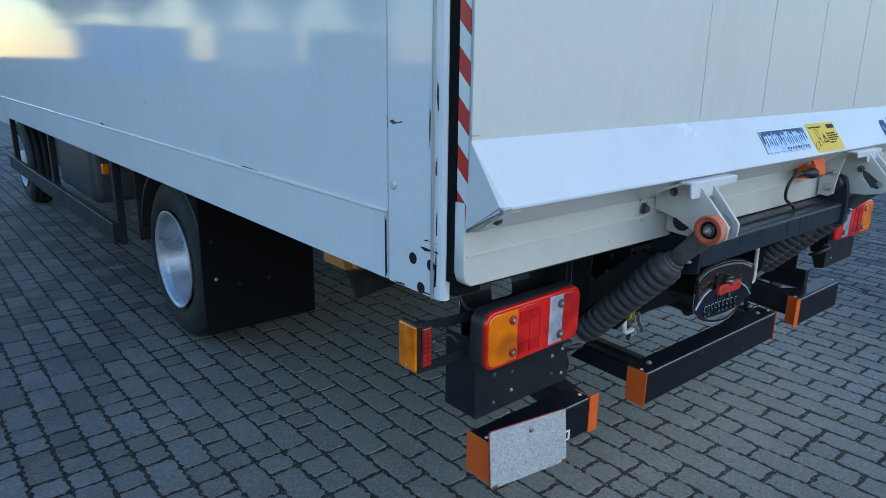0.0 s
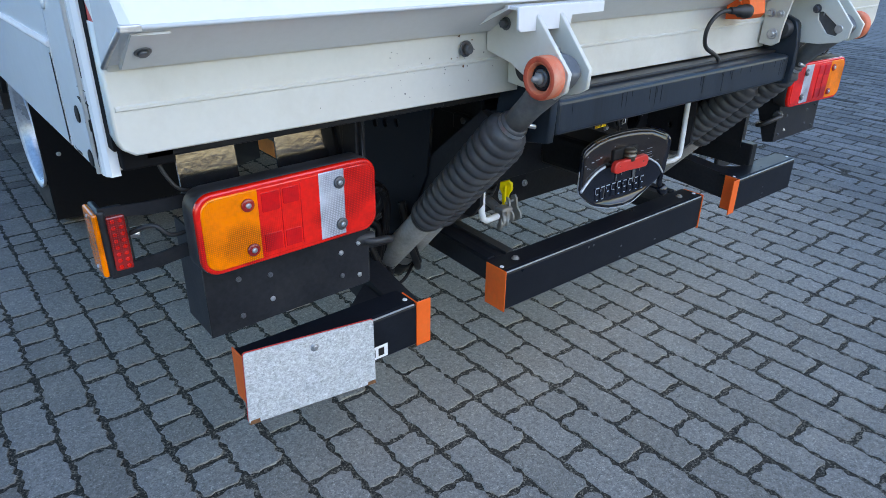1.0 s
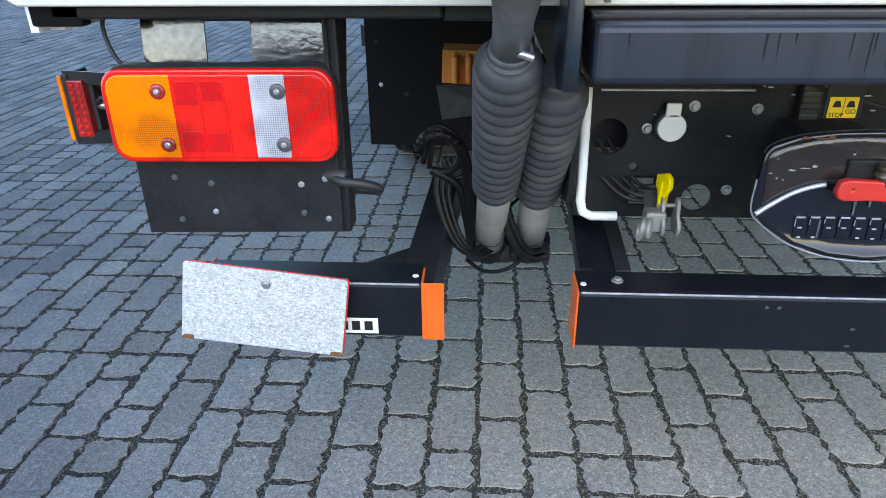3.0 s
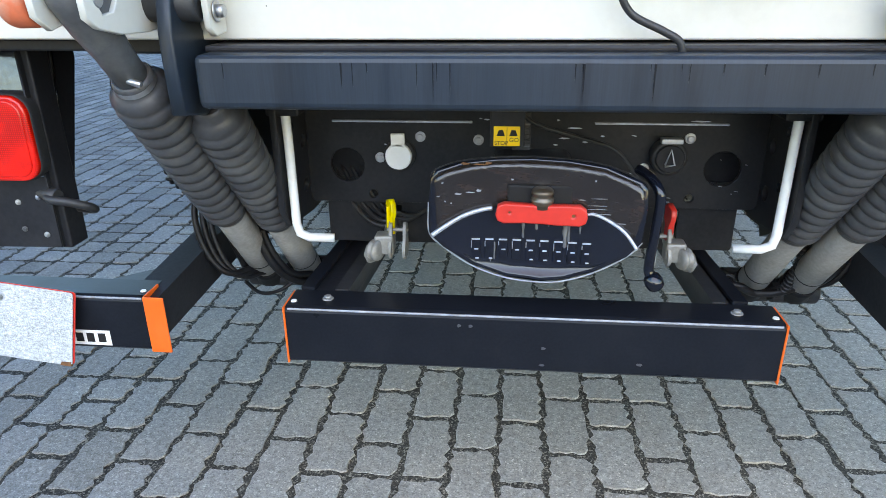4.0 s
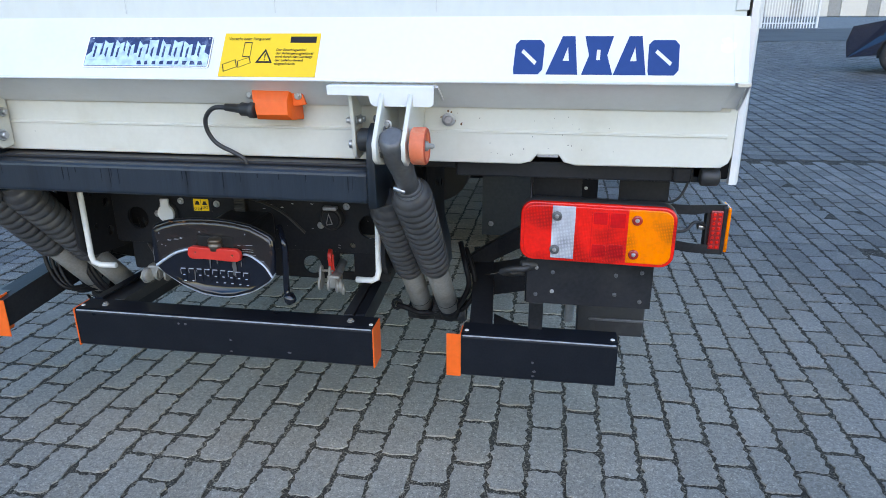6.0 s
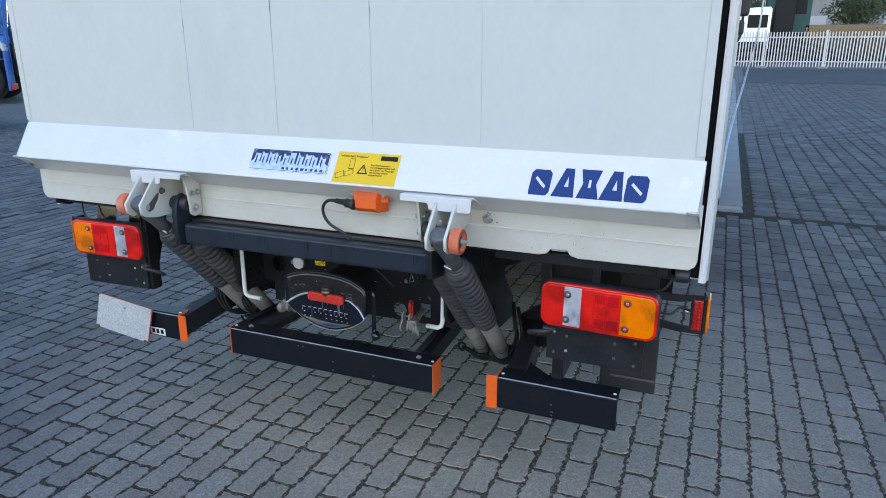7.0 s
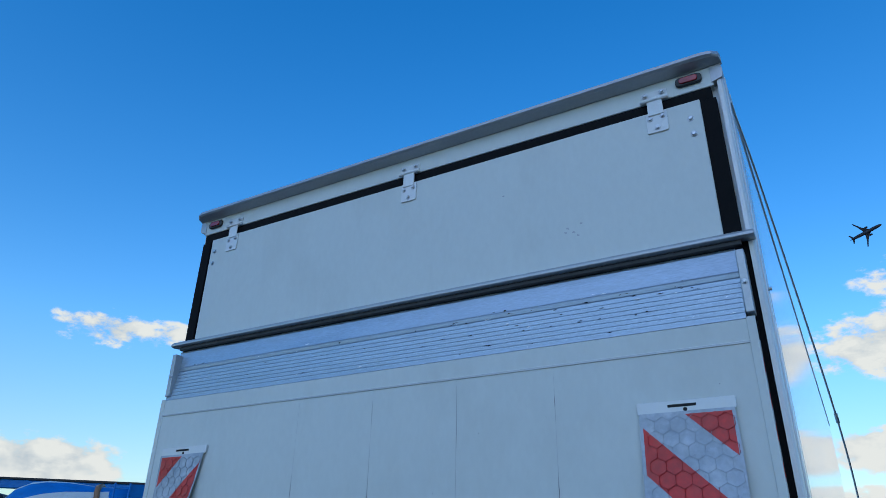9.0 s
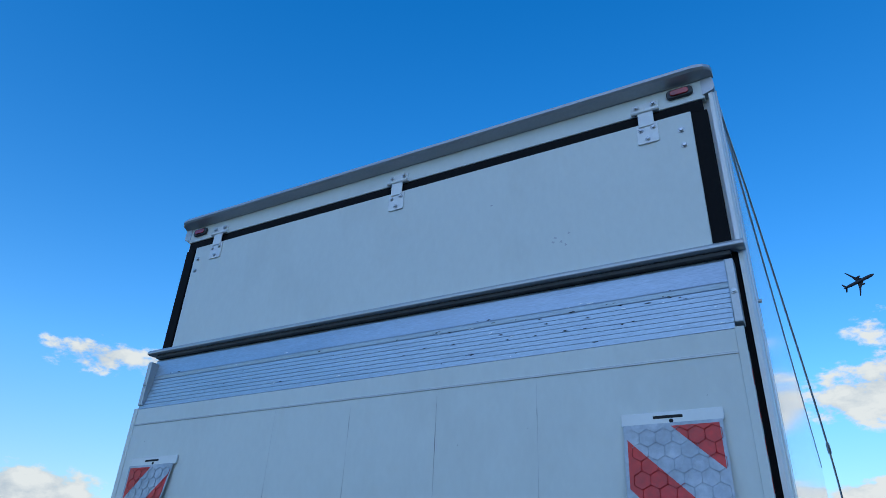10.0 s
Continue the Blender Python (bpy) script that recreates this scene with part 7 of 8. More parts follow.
for k in range(9):
    a = radians(20 + 20 * k)
    c = Vector((-0.690 + 0.042 * math.cos(a), 0.21 - 0.02 * math.sin(a), 0.672 + 0.044 * math.sin(a)))
    d = Vector((-math.sin(a), 0, math.cos(a))) * 0.003
    part("hose_rib", rod(c - d, c + d, 0.0098, 10), HOSE, lo)
for k in range(3):
    part("hose", tube([(-0.735 + 0.012 * k, 0.22, 0.66 - 0.01 * k), (-0.715 + 0.01 * k, 0.20, 0.715 + 0.006 * k), (-0.665 + 0.008 * k, 0.20, 0.700), (-0.640 + 0.006 * k, 0.22, 0.62), (-0.632 + 0.008 * k, 0.26, 0.50), (-0.600 + 0.012 * k, 0.32, 0.405)], 0.0055, 8), HOSE, lo)
# cab and the far mirror
cb = part("cab", loft([[(x * k, y, z) for x, z in ((-1.10, 0.75), (1.10, 0.75), (1.12, 1.6), (1.05, 2.55), (0.9, 2.68), (-0.9, 2.68), (-1.05, 2.55), (-1.12, 1.6))] for y, k in ((6.98, 1.0), (8.0, 1.0), (8.6, 0.97), (8.75, 0.93))], smooth=False), SIDE, truck, "white truck cab ahead of the cargo box")
part("cab_window", box((1.085, 7.5, 1.75), (1.105, 8.4, 2.35), 0.02), GLASS, cb)
for s in S:
    mr = part("mirror", box((s * 1.18, 8.55, 1.97), (s * 1.455, 8.66, 2.43), 0.05, 4), RUBBER, truck, "black cab mirror on a tubular arm")
    part("mirror_arm", tube([(s * 1.10, 8.6, 2.52), (s * 1.20, 8.6, 2.56), (s * 1.31, 8.6, 2.56), (s * 1.37, 8.6, 2.50), (s * 1.38, 8.6, 1.9), (s * 1.36, 8.6, 1.68), (s * 1.27, 8.6, 1.62), (s * 1.10, 8.6, 1.62)], 0.018, 8), RUBBER, mr)
    part("small_mirror", box((s * 1.19, 8.55, 1.72), (s * 1.41, 8.64, 1.92), 0.04, 3), RUBBER, mr)


# ---- parked vehicles and the yard's edge ----
def road_wheel(name, parent, x, y, z, r, w, side, rim_mat, spokes=0, label="", q=0.66):
    """A wheel whose face looks to side (+1 or -1) along the vehicle's y."""
    wh = part(name, lathe([(0.02, r * q), (0, r * (q + 0.10)), (0.01, r * 0.92), (0.04, r), (w - 0.04, r), (w - 0.01, r * 0.92), (w, r * (q + 0.10)), (w - 0.02, r * q)], (x, y, z), (x, y - side * 1.0, z), 40, None, False), TYRE, parent, label or "black tyre")
    rm = part("rim", lathe([(0.02, r * (q + 0.01)), (0.012, r * (q + 0.02)), (0.03, r * (q - 0.06)), (0.06, r * (q - 0.10)), (0.07, r * 0.2), (0.05, r * 0.14), (0.05, 0)], (x, y, z), (x, y - side * 1.0, z), 32, None, False), rim_mat, wh)
    for k in range(spokes):
        a = 2 * math.pi * k / spokes
        for da in (-0.16, 0.16):
            part("spoke", tube([(x + r * 0.12 * math.cos(a), y - side * 0.035, z + r * 0.12 * math.sin(a)), (x + r * 0.62 * math.cos(a + da), y - side * 0.02, z + r * 0.62 * math.sin(a + da))], 0.018, 6, None, False), rim_mat, rm)
    return wh


def white_van():
    """Panel van: local x forward, y to its left; its right flank looks at the truck."""
    x, y = -11.33, 5.81
    v = thing("van", "white parked panel van with black alloy wheels", "van", at=(x, y, rise(x, y)), turn=72)
    W = 0.93
    # flank outline: front axle at x 0
    outline = [(0.46, 0.27), (0.54, 0.34), (0.565, 0.48), (0.565, 0.66), (0.54, 0.80), (0.47, 0.92), (0.36, 1.01), (0.20, 1.09), (0.02, 1.16), (-0.20, 1.255), (-0.40, 1.39), (-0.62, 1.54), (-0.86, 1.68), (-1.10, 1.78), (-1.40, 1.86), (-4.0, 1.92), (-4.15, 1.2), (-4.15, 0.35)]
    arch = [(-3.28 + 0.375 * math.cos(a), 0.315 + 0.375 * math.sin(a)) for a in (radians(180 - 18 * i) for i in range(11))]
    arch2 = [(0.375 * math.cos(a), 0.315 + 0.375 * math.sin(a)) for a in (radians(180 - 18 * i) for i in range(11))]
    loop = outline + [(-3.68, 0.28)] + [q for q in arch if q[1] > 0.28] + [(-2.86, 0.28), (-0.42, 0.28)] + [q for q in arch2 if q[1] > 0.28] + [(0.42, 0.28)]
    def inset(yy, k):
        out_ = []
        for a, b in loop:
            lean = max(0, b - 1.2) * 0.16
            out_.append((a - (0.10 * (1 - k) if a > 0.3 else 0), math.copysign(abs(yy) - lean, yy), b))
        return out_
    body = loft([inset(-W + 0.02, 0.4), inset(-W, 0.7), inset(-W + 0.06, 0.95), inset(-0.55, 1.15), inset(0.0, 1.25), inset(0.55, 1.15), inset(W - 0.06, 0.95), inset(W, 0.7), inset(W - 0.02, 0.4)], smooth=False)
    part("body", body, VAN_WHITE, v)

    def on_side(s, off):
        """Plane of the leaning flank above the belt line."""
        return Matrix.Translation((0, s * (W + off), 1.2)) @ pose(0, 0, 0, s * 9.1, 0, 0) @ Matrix.Translation((0, 0, -1.2)) @ BACK
    for s in S:
        part("side_window", plate([[(-0.52, 1.24), (-0.60, 1.36), (-0.80, 1.52), (-1.08, 1.66), (-1.52, 1.69), (-1.52, 1.20), (-0.56, 1.18)]], 0.014, on_side(s, 0.003), 0.002), GLASS, v)
        part("rear_window", plate([[(-1.60, 1.20), (-1.60, 1.69), (-2.7, 1.70), (-2.7, 1.20)]], 0.014, on_side(s, 0.003), 0.002), GLASS, v)
        part("mirror_triangle", plate([[(-0.24, 1.20), (-0.34, 1.27), (-0.50, 1.35), (-0.50, 1.18), (-0.26, 1.17)]], 0.014, on_side(s, 0.003), 0.002), INK, v)
        mi = part("mirror", box((-0.47, s * (W + 0.02), 1.17), (-0.34, s * (W + 0.20), 1.39), 0.05, 3), VAN_WHITE, v)
        part("mirror_glass", box((-0.475, s * (W + 0.04), 1.20), (-0.465, s * (W + 0.18), 1.36), 0.004), GLASS, mi)
        hl = part("headlight", loft([[(0.10, s * (W - 0.004), 1.06), (0.14, s * (W + 0.006), 1.00), (0.16, s * (W + 0.006), 0.98)], [(0.30, s * (W - 0.03), 1.00), (0.34, s * (W + 0.004), 0.94), (0.36, s * (W + 0.002), 0.90)], [(0.47, s * (W - 0.16), 0.93), (0.51, s * (W - 0.10), 0.87), (0.52, s * (W - 0.08), 0.84)]], smooth=False), LENS_WHITE, v, "clear swept headlight")
        part("headlight_rim", tube([(0.09, s * (W + 0.002), 1.065), (0.15, s * (W + 0.006), 0.975), (0.36, s * (W + 0.004), 0.895), (0.52, s * (W - 0.08), 0.835)], 0.010, 6), INK, hl)
        part("sill_strip", box((-2.85, s * (W - 0.01), 0.27), (-0.42, s * (W + 0.012), 0.31), 0.01), RUBBER, v)
        part("flank_crease", box((-2.85, s * (W - 0.006), 0.42), (-0.50, s * (W + 0.012), 0.45), 0.008), VAN_WHITE, v)
        part("door_gap", prism([(-0.300, 1.20), (-0.308, 1.20), (-0.345, 0.95), (-0.43, 0.62), (-0.50, 0.46), (-0.492, 0.46), (-0.422, 0.62), (-0.337, 0.95)], s * (W - 0.004), s * (W + 0.002), "y"), INK, v)
        for x_ in (-1.56, -2.72):
            part("door_gap", box((x_ - 0.004, s * (W - 0.004), 0.40), (x_ + 0.004, s * (W + 0.002), 1.2), 0), INK, v)
        part("door_handle", box((-1.50, s * (W - 0.01), 1.04), (-1.28, s * (W + 0.03), 1.07), 0.008), VAN_WHITE, v)
        part("badge", box((-0.40, s * (W - 0.002), 1.10), (-0.32, s * (W + 0.004), 1.115), 0), SHEET, v)
        part("repeater", box((-0.14, s * (W - 0.002), 1.06), (-0.11, s * (W + 0.006), 1.08), 0.003), SHEET, v)
        part("arch_lip", tube([(0.385 * math.cos(a), s * (W + 0.001), 0.315 + 0.385 * math.sin(a)) for a in (radians(12 * i) for i in range(16))], 0.012, 6), VAN_WHITE, v)
        part("wheel_arch", box((-0.37, s * (W - 0.30), 0.30), (0.37, s * (W - 0.10), 0.68), 0.02), INK, v)
        road_wheel("front_wheel", v, 0, s * (W - 0.02), 0.315, 0.315, 0.20, s, INK, 5, "black alloy wheel")
        road_wheel("rear_wheel", v, -3.28, s * (W - 0.02), 0.315, 0.315, 0.20, s, INK, 5, "black alloy wheel")
    part("windscreen", loft([[(-0.24, -0.72, 1.30), (-0.24, 0.72, 1.30), (-0.20, 0.70, 1.31), (-0.20, -0.70, 1.31)], [(-1.06, -0.64, 1.79), (-1.06, 0.64, 1.79), (-1.04, 0.62, 1.80), (-1.04, -0.62, 1.80)]], smooth=False), GLASS, v)
    part("bumper_grille", box((0.50, -0.55, 0.42), (0.625, 0.55, 0.62), 0.03), RUBBER, v)
    return v


def mixer_truck():
    """Concrete mixer: local x towards its rear, y towards the yard's far side; its drum lies along x."""
    x, y = -15.69, 9.74
    t = thing("mixer_truck", "blue and white striped concrete mixer truck with rear ladder", "truck", at=(x, y, rise(x, y)), turn=42)
    part("frame", box((-4.6, -0.45, 0.82), (1.5, 0.45, 1.08), 0.02), BLACK, t, "black chassis frame")
    for a in (0.0, -1.38, -4.2):
        for s in S:
            road_wheel("wheel", t, a, s * 1.22, 0.52, 0.52, 0.55, s, RIM_DISH, 0, "large truck tyre with a grey rim", 0.48)
    for s in S:
        part("mudguard", box((-1.9, s * 0.75, 1.37), (0.50, s * 1.25, 1.42), 0.02), VAN_WHITE, t, "white mudguard edge")
        part("rear_guard", prism([(0.50, 1.42), (0.60, 1.34), (0.64, 1.10), (0.60, 1.10), (0.54, 1.32), (0.46, 1.37)], s * 0.8, s * 1.22, "y"), MIX_WHITE, t)
        # black boxes stand in for the deep shade between mudguards and wheels
        part("wheel_shade", box((-2.2, s * 0.50, 0.62), (0.70, s * 0.72, 1.36), 0.02), INK, t)
        part("tail_lamp", box((0.86, s * 0.60, 0.86), (0.92, s * 0.9, 0.96), 0.01), RED, t)
    # drum: rings along a rising axis with a spiral of two colours
    a0, a1 = Vector((-2.34, 0, 2.10)), Vector((0.70, 0, 2.98))
    prof = [(0.0, 0.50), (0.06, 0.72), (0.22, 0.95), (0.5, 1.12), (0.85, 1.17), (1.2, 1.12), (1.7, 0.96), (2.3, 0.70), (2.75, 0.56)]
    turn = (a1 - a0).to_track_quat("Z", "Y").to_matrix()
    n, fine = 72, []
    for (h0, r0), (h1, r1) in zip(prof, prof[1:]):
        for k in range(4):
            fine.append((h0 + (h1 - h0) * k / 4, r0 + (r1 - r0) * k / 4))
    fine.append(prof[-1])
    per, dr = n // 12, None
    for band in range(12):
        own = bmesh.new()
        rows_ = []
        for h, r in fine:
            tw = 0.14 * h
            rows_.append([own.verts.new(a0 + turn @ Vector((r * math.cos(a), r * math.sin(a), h))) for a in (2 * math.pi * (band * per + k) / n - tw for k in range(per + 1))])
        for ra, rb in zip(rows_, rows_[1:]):
            for k in range(per):
                own.faces.new((ra[k], ra[k + 1], rb[k + 1], rb[k])).smooth = True
        bmesh.ops.recalc_face_normals(own, faces=own.faces[:])
        if dr is None:
            dr = part("drum", own, MIX_BLUE, t, "blue mixer drum with white spiral bands")
        else:
            part("drum_band", own, MIX_WHITE if band % 2 else MIX_BLUE, dr)
    part("drum_end", lathe([(-0.02, 0.02), (0.0, 0.46), (0.03, 0.48)], a0, a1, 40), MIX_BLUE, dr)
    part("drum_ring", lathe([(2.32, 0.66), (2.32, 0.75), (2.44, 0.75), (2.44, 0.62)], a0, a1, 48, None, False), RUSTY, dr, "rusty steel running ring")
    part("drum_mouth", lathe([(2.48, 0.62), (3.25, 0.50), (3.25, 0.45), (2.6, 0.52)], a0, a1, 40, None, False), MIX_BLUE, dr)
    part("hopper", loft([[(0.65, -0.5, 2.75), (1.2, -0.5, 2.75), (1.2, 0.5, 2.75), (0.65, 0.5, 2.75)], [(0.6, -0.7, 3.45), (1.4, -0.7, 3.45), (1.4, 0.7, 3.45), (0.6, 0.7, 3.45)]], smooth=False), MIX_BLUE, t)
    for s in S:
        part("rear_stand", prism([(0.30, 1.08), (0.55, 1.08), (0.75, 2.7), (0.55, 2.7)], s * 0.55, s * 0.62, "y"), MIX_BLUE, t)
    part("pedestal", prism([(-3.5, 1.08), (-2.9, 1.08), (-3.0, 2.1), (-3.3, 2.1)], -0.5, 0.5, "y"), MIX_BLUE, t)
    for s in S:
        ld = part("ladder", rod((0.30, s * 0.92, 0.9), (0.30, s * 0.92, 3.45), 0.025, 8), MIX_BLUE, t, "blue access ladder")
        part("stile", rod((0.66, s * 0.92, 0.9), (0.66, s * 0.92, 3.45), 0.025, 8), MIX_BLUE, ld)
        for k in range(9):
            part("rung", rod((0.30, s * 0.92, 1.0 + k * 0.29), (0.66, s * 0.92, 1.0 + k * 0.29), 0.016, 8), MIX_BLUE, ld)
    part("boom", box((-6.0, 0.95, 3.38), (1.3, 1.18, 3.60), 0.02), MIX_BLUE, t, "long dark blue beam over the drum")
    part("boom_top", box((-6.0, 0.92, 3.60), (1.3, 1.2, 3.66), 0.01), BLACK, t)
    part("water_tank", rod((-4.6, -0.5, 2.30), (-2.55, -0.5, 2.30), 0.40, 28), MIX_BLUE, t)
    part("gearbox", box((-4.6, -0.3, 1.1), (-2.45, 0.6, 3.15), 0.1), BLACK, t, "dark drive unit before the drum")
    for k in range(4):
        part("pipe", tube([(-4.6 + 0.3 * k, -0.6, 3.1), (-3.8 + 0.25 * k, -0.7, 2.95), (-3.0 + 0.1 * k, -0.6, 3.25)], 0.05, 8), BLACK, t)
    part("under_frame", box((-2.5, 0.0, 1.05), (0.45, 0.5, 1.75), 0.05), BLACK, t, "dark framework under the drum")
    part("side_frame", prism([(-2.2, 1.08), (0.4, 1.08), (0.5, 1.60), (0.35, 1.60), (0.05, 1.45), (-1.8, 1.36)], -0.70, -0.62, "y"), INK, t)
    part("pump", box((0.2, -0.85, 1.2), (0.62, -0.45, 1.55), 0.06), MIX_BLUE, t)
    part("cab", box((-6.4, -1.2, 0.9), (-4.7, 1.2, 3.0), 0.12, 4), MIX_BLUE, t)
    part("mud_flap", box((0.58, -1.24, 0.28), (0.64, -0.72, 1.20), 0.02), MIX_BLUE, t)
    part("tail_lamp", box((0.64, -1.22, 0.30), (0.70, -0.80, 0.44), 0.02), RED, t)
    for k, (a, b, z) in enumerate(((-0.9, -0.62, 1.46), (-0.35, -0.70, 1.50), (0.05, -0.78, 1.62), (0.30, -0.70, 1.85), (0.42, -0.60, 2.15))):
        part("hydraulic_block", box((a, b - 0.10, z), (a + 0.20 + 0.04 * (k % 2), b + 0.12, z + 0.14), 0.03), MIX_BLUE, t)
        part("pipe", tube([(a + 0.1, b, z + 0.1), (a + 0.02, b - 0.08, z - 0.10), (a - 0.25, b - 0.05, z - 0.12)], 0.025, 6), MIX_BLUE, t)
    part("fittings", box((-4.4, -0.75, 2.75), (-3.4, -0.35, 3.2), 0.08), BLACK, t)
    return t


def parked_car():
    """Dark estate car beyond the truck, seen from its flank."""
    x, y = 8.05, 14.6
    c = thing("car", "dark blue parked car with silver alloy wheels", "car", at=(x, y, rise(x, y) + 0.0), turn=-25)
    loop = [(-0.95, 0.30), (-1.0, 0.62), (-0.92, 0.92), (-0.30, 1.06), (0.35, 1.55), (0.7, 1.68), (2.6, 1.70), (3.3, 1.2), (3.55, 1.0), (3.55, 0.35), (3.12, 0.30)]
    loop += [(2.70 + 0.42 * math.cos(a), 0.36 + 0.42 * math.sin(a)) for a in (radians(15 * i) for i in range(0, 13))] + [(2.2, 0.28), (0.45, 0.28)]
    loop += [(0.42 * math.cos(a), 0.36 + 0.42 * math.sin(a)) for a in (radians(15 * i) for i in range(0, 13))]
    W = 0.92
    body = loft([[(a, math.copysign(abs(yy) - max(0, b - 0.95) * 0.3, yy), b) for a, b in loop] for yy in (-W, -W + 0.05, W - 0.05, W)], smooth=False)
    part("body", body, DARK_CAR, c)
    for s in S:
        part("side_window", plate([[(0.0, 1.10), (0.45, 1.50), (0.75, 1.60), (2.5, 1.60), (2.9, 1.15)]], 0.01, Matrix.Translation((0, s * (W - 0.08), 0)) @ pose(0, 0, 0, s * 15, 0, 0) @ Matrix.Translation((0, 0, 0)) @ BACK), GLASS, c)
        part("sill", box((0.5, s * (W - 0.03), 0.30), (2.2, s * (W + 0.03), 0.36), 0.01), STEEL, c)
        part("wheel_arch", box((-0.42, s * (W - 0.28), 0.30), (0.42, s * (W - 0.06), 0.78), 0.02), INK, c)
        for a in (0, 2.70):
            road_wheel("wheel", c, a, s * (W + 0.01), 0.37, 0.37, 0.22, s, RIM, 7, "silver alloy wheel")
    return c


white_van()
mixer_truck()
parked_car()


def airliner():
    """A jet high over the yard, climbing away: local x along its flight, y to its left, z up."""
    way_ = Vector((0.078, 0.915, 0.397)).normalized()
    across = Vector((way_.y, -way_.x, 0)).normalized()
    over = across.cross(way_).normalized() * -1
    over = over if over.z > 0 else -over
    nose = (across * 0.93 + over * 0.30).normalized()
    side = (over * 0.93 - across * 0.30).normalized()
    base = way_ * 900
    m = Matrix((nose, side, -way_)).transposed().to_4x4()
    j = thing("airplane", "dark twin-engined jet airliner in the blue sky", "airplane")
    j.matrix_basis = Matrix.Translation(base) @ m
    part("fuselage", lathe([(0, 0.3), (1.5, 1.1), (4, 1.7), (8, 1.9), (26, 1.9), (30, 1.5), (33, 0.7), (34.5, 0.2)], (17, 0, 0), (-17, 0, 0), 16), PLANE, j)
    for s in S:
        w_ = part("wing", loft([[(4.5, s * 1.5, -0.4), (-2.5, s * 1.5, -0.4), (-2.5, s * 1.5, 0.1), (4.5, s * 1.5, 0.1)], [(-1.5, s * 7.0, 0.2), (-4.0, s * 7.0, 0.2), (-4.0, s * 7.0, 0.5), (-1.5, s * 7.0, 0.5)], [(-6.6, s * 15.0, 1.0), (-7.8, s * 15.0, 1.0), (-7.8, s * 15.0, 1.15), (-6.6, s * 15.0, 1.15)]], smooth=False), PLANE, j)
        part("engine", lathe([(0, 0.8), (1.0, 1.05), (3.0, 0.95), (4.2, 0.5)], (4.0, s * 4.8, -1.2), (-0.5, s * 4.8, -1.2), 14), PLANE, w_)
        part("tailplane", loft([[(-13.2, s * 0.5, 0.3), (-16.0, s * 0.5, 0.3), (-16.0, s * 0.5, 0.5), (-13.2, s * 0.5, 0.5)], [(-16.2, s * 5.2, 0.7), (-17.4, s * 5.2, 0.7), (-17.4, s * 5.2, 0.8), (-16.2, s * 5.2, 0.8)]], smooth=False), PLANE, j)
    part("fin", loft([[(-12.5, -0.15, 1.5), (-16.5, -0.15, 1.0), (-16.5, 0.15, 1.0), (-12.5, 0.15, 1.5)], [(-16.6, -0.1, 6.5), (-18.4, -0.1, 6.5), (-18.4, 0.1, 6.5), (-16.6, 0.1, 6.5)]], smooth=False), PLANE, j)
    return j


airliner()

# palisade fence across the yard's far side
FY = 40.0
fence = thing("fence", "white steel palisade fence across the yard", "fence", at=(0, FY, rise(5, FY)))
pale = box((-0.03, -0.01, 0.05), (0.03, 0.01, 1.85), 0.004, 1)
me_pale = bpy.data.meshes.new("picket")
pale.to_mesh(me_pale)
pale.free()
for i in range(120):
    part("picket", me_pale, FENCE, fence, m=Matrix.Translation((-3.0 + i * 0.147, -0.05, 0)))
for i in range(7):
    part("post", box((-3.05 + i * 2.95, -0.05, -0.1), (-2.93 + i * 2.95, 0.07, 1.95), 0.01), FENCE, fence)
for z in (0.30, 1.55):
    part("rail", box((-3.0, -0.03, z), (14.6, 0.03, z + 0.06), 0.005), FENCE, fence)
for i in range(7):
    part("footing", box((-3.25 + i * 2.95, -0.3, -0.1), (-2.75 + i * 2.95, 0.3, 0.08), 0.02), CONCRETE, fence)

# worn lane in front of the fence

def lane_strip():
    xs, ys = np.linspace(1.9, 30, 16), np.linspace(27.0, 38.6, 8)
    me = bpy.data.meshes.new("road")
    me.from_pydata([(x, y, rise(x, y) + 0.012) for y in ys for x in xs], [], [(j * 16 + i, j * 16 + i + 1, j * 16 + i + 17, j * 16 + i + 16) for j in range(7) for i in range(15)])
    tagged(part("road", me, ASPHALT, None), "dark worn asphalt lane across the yard before the fence", "road", kind="structure")


lane_strip()


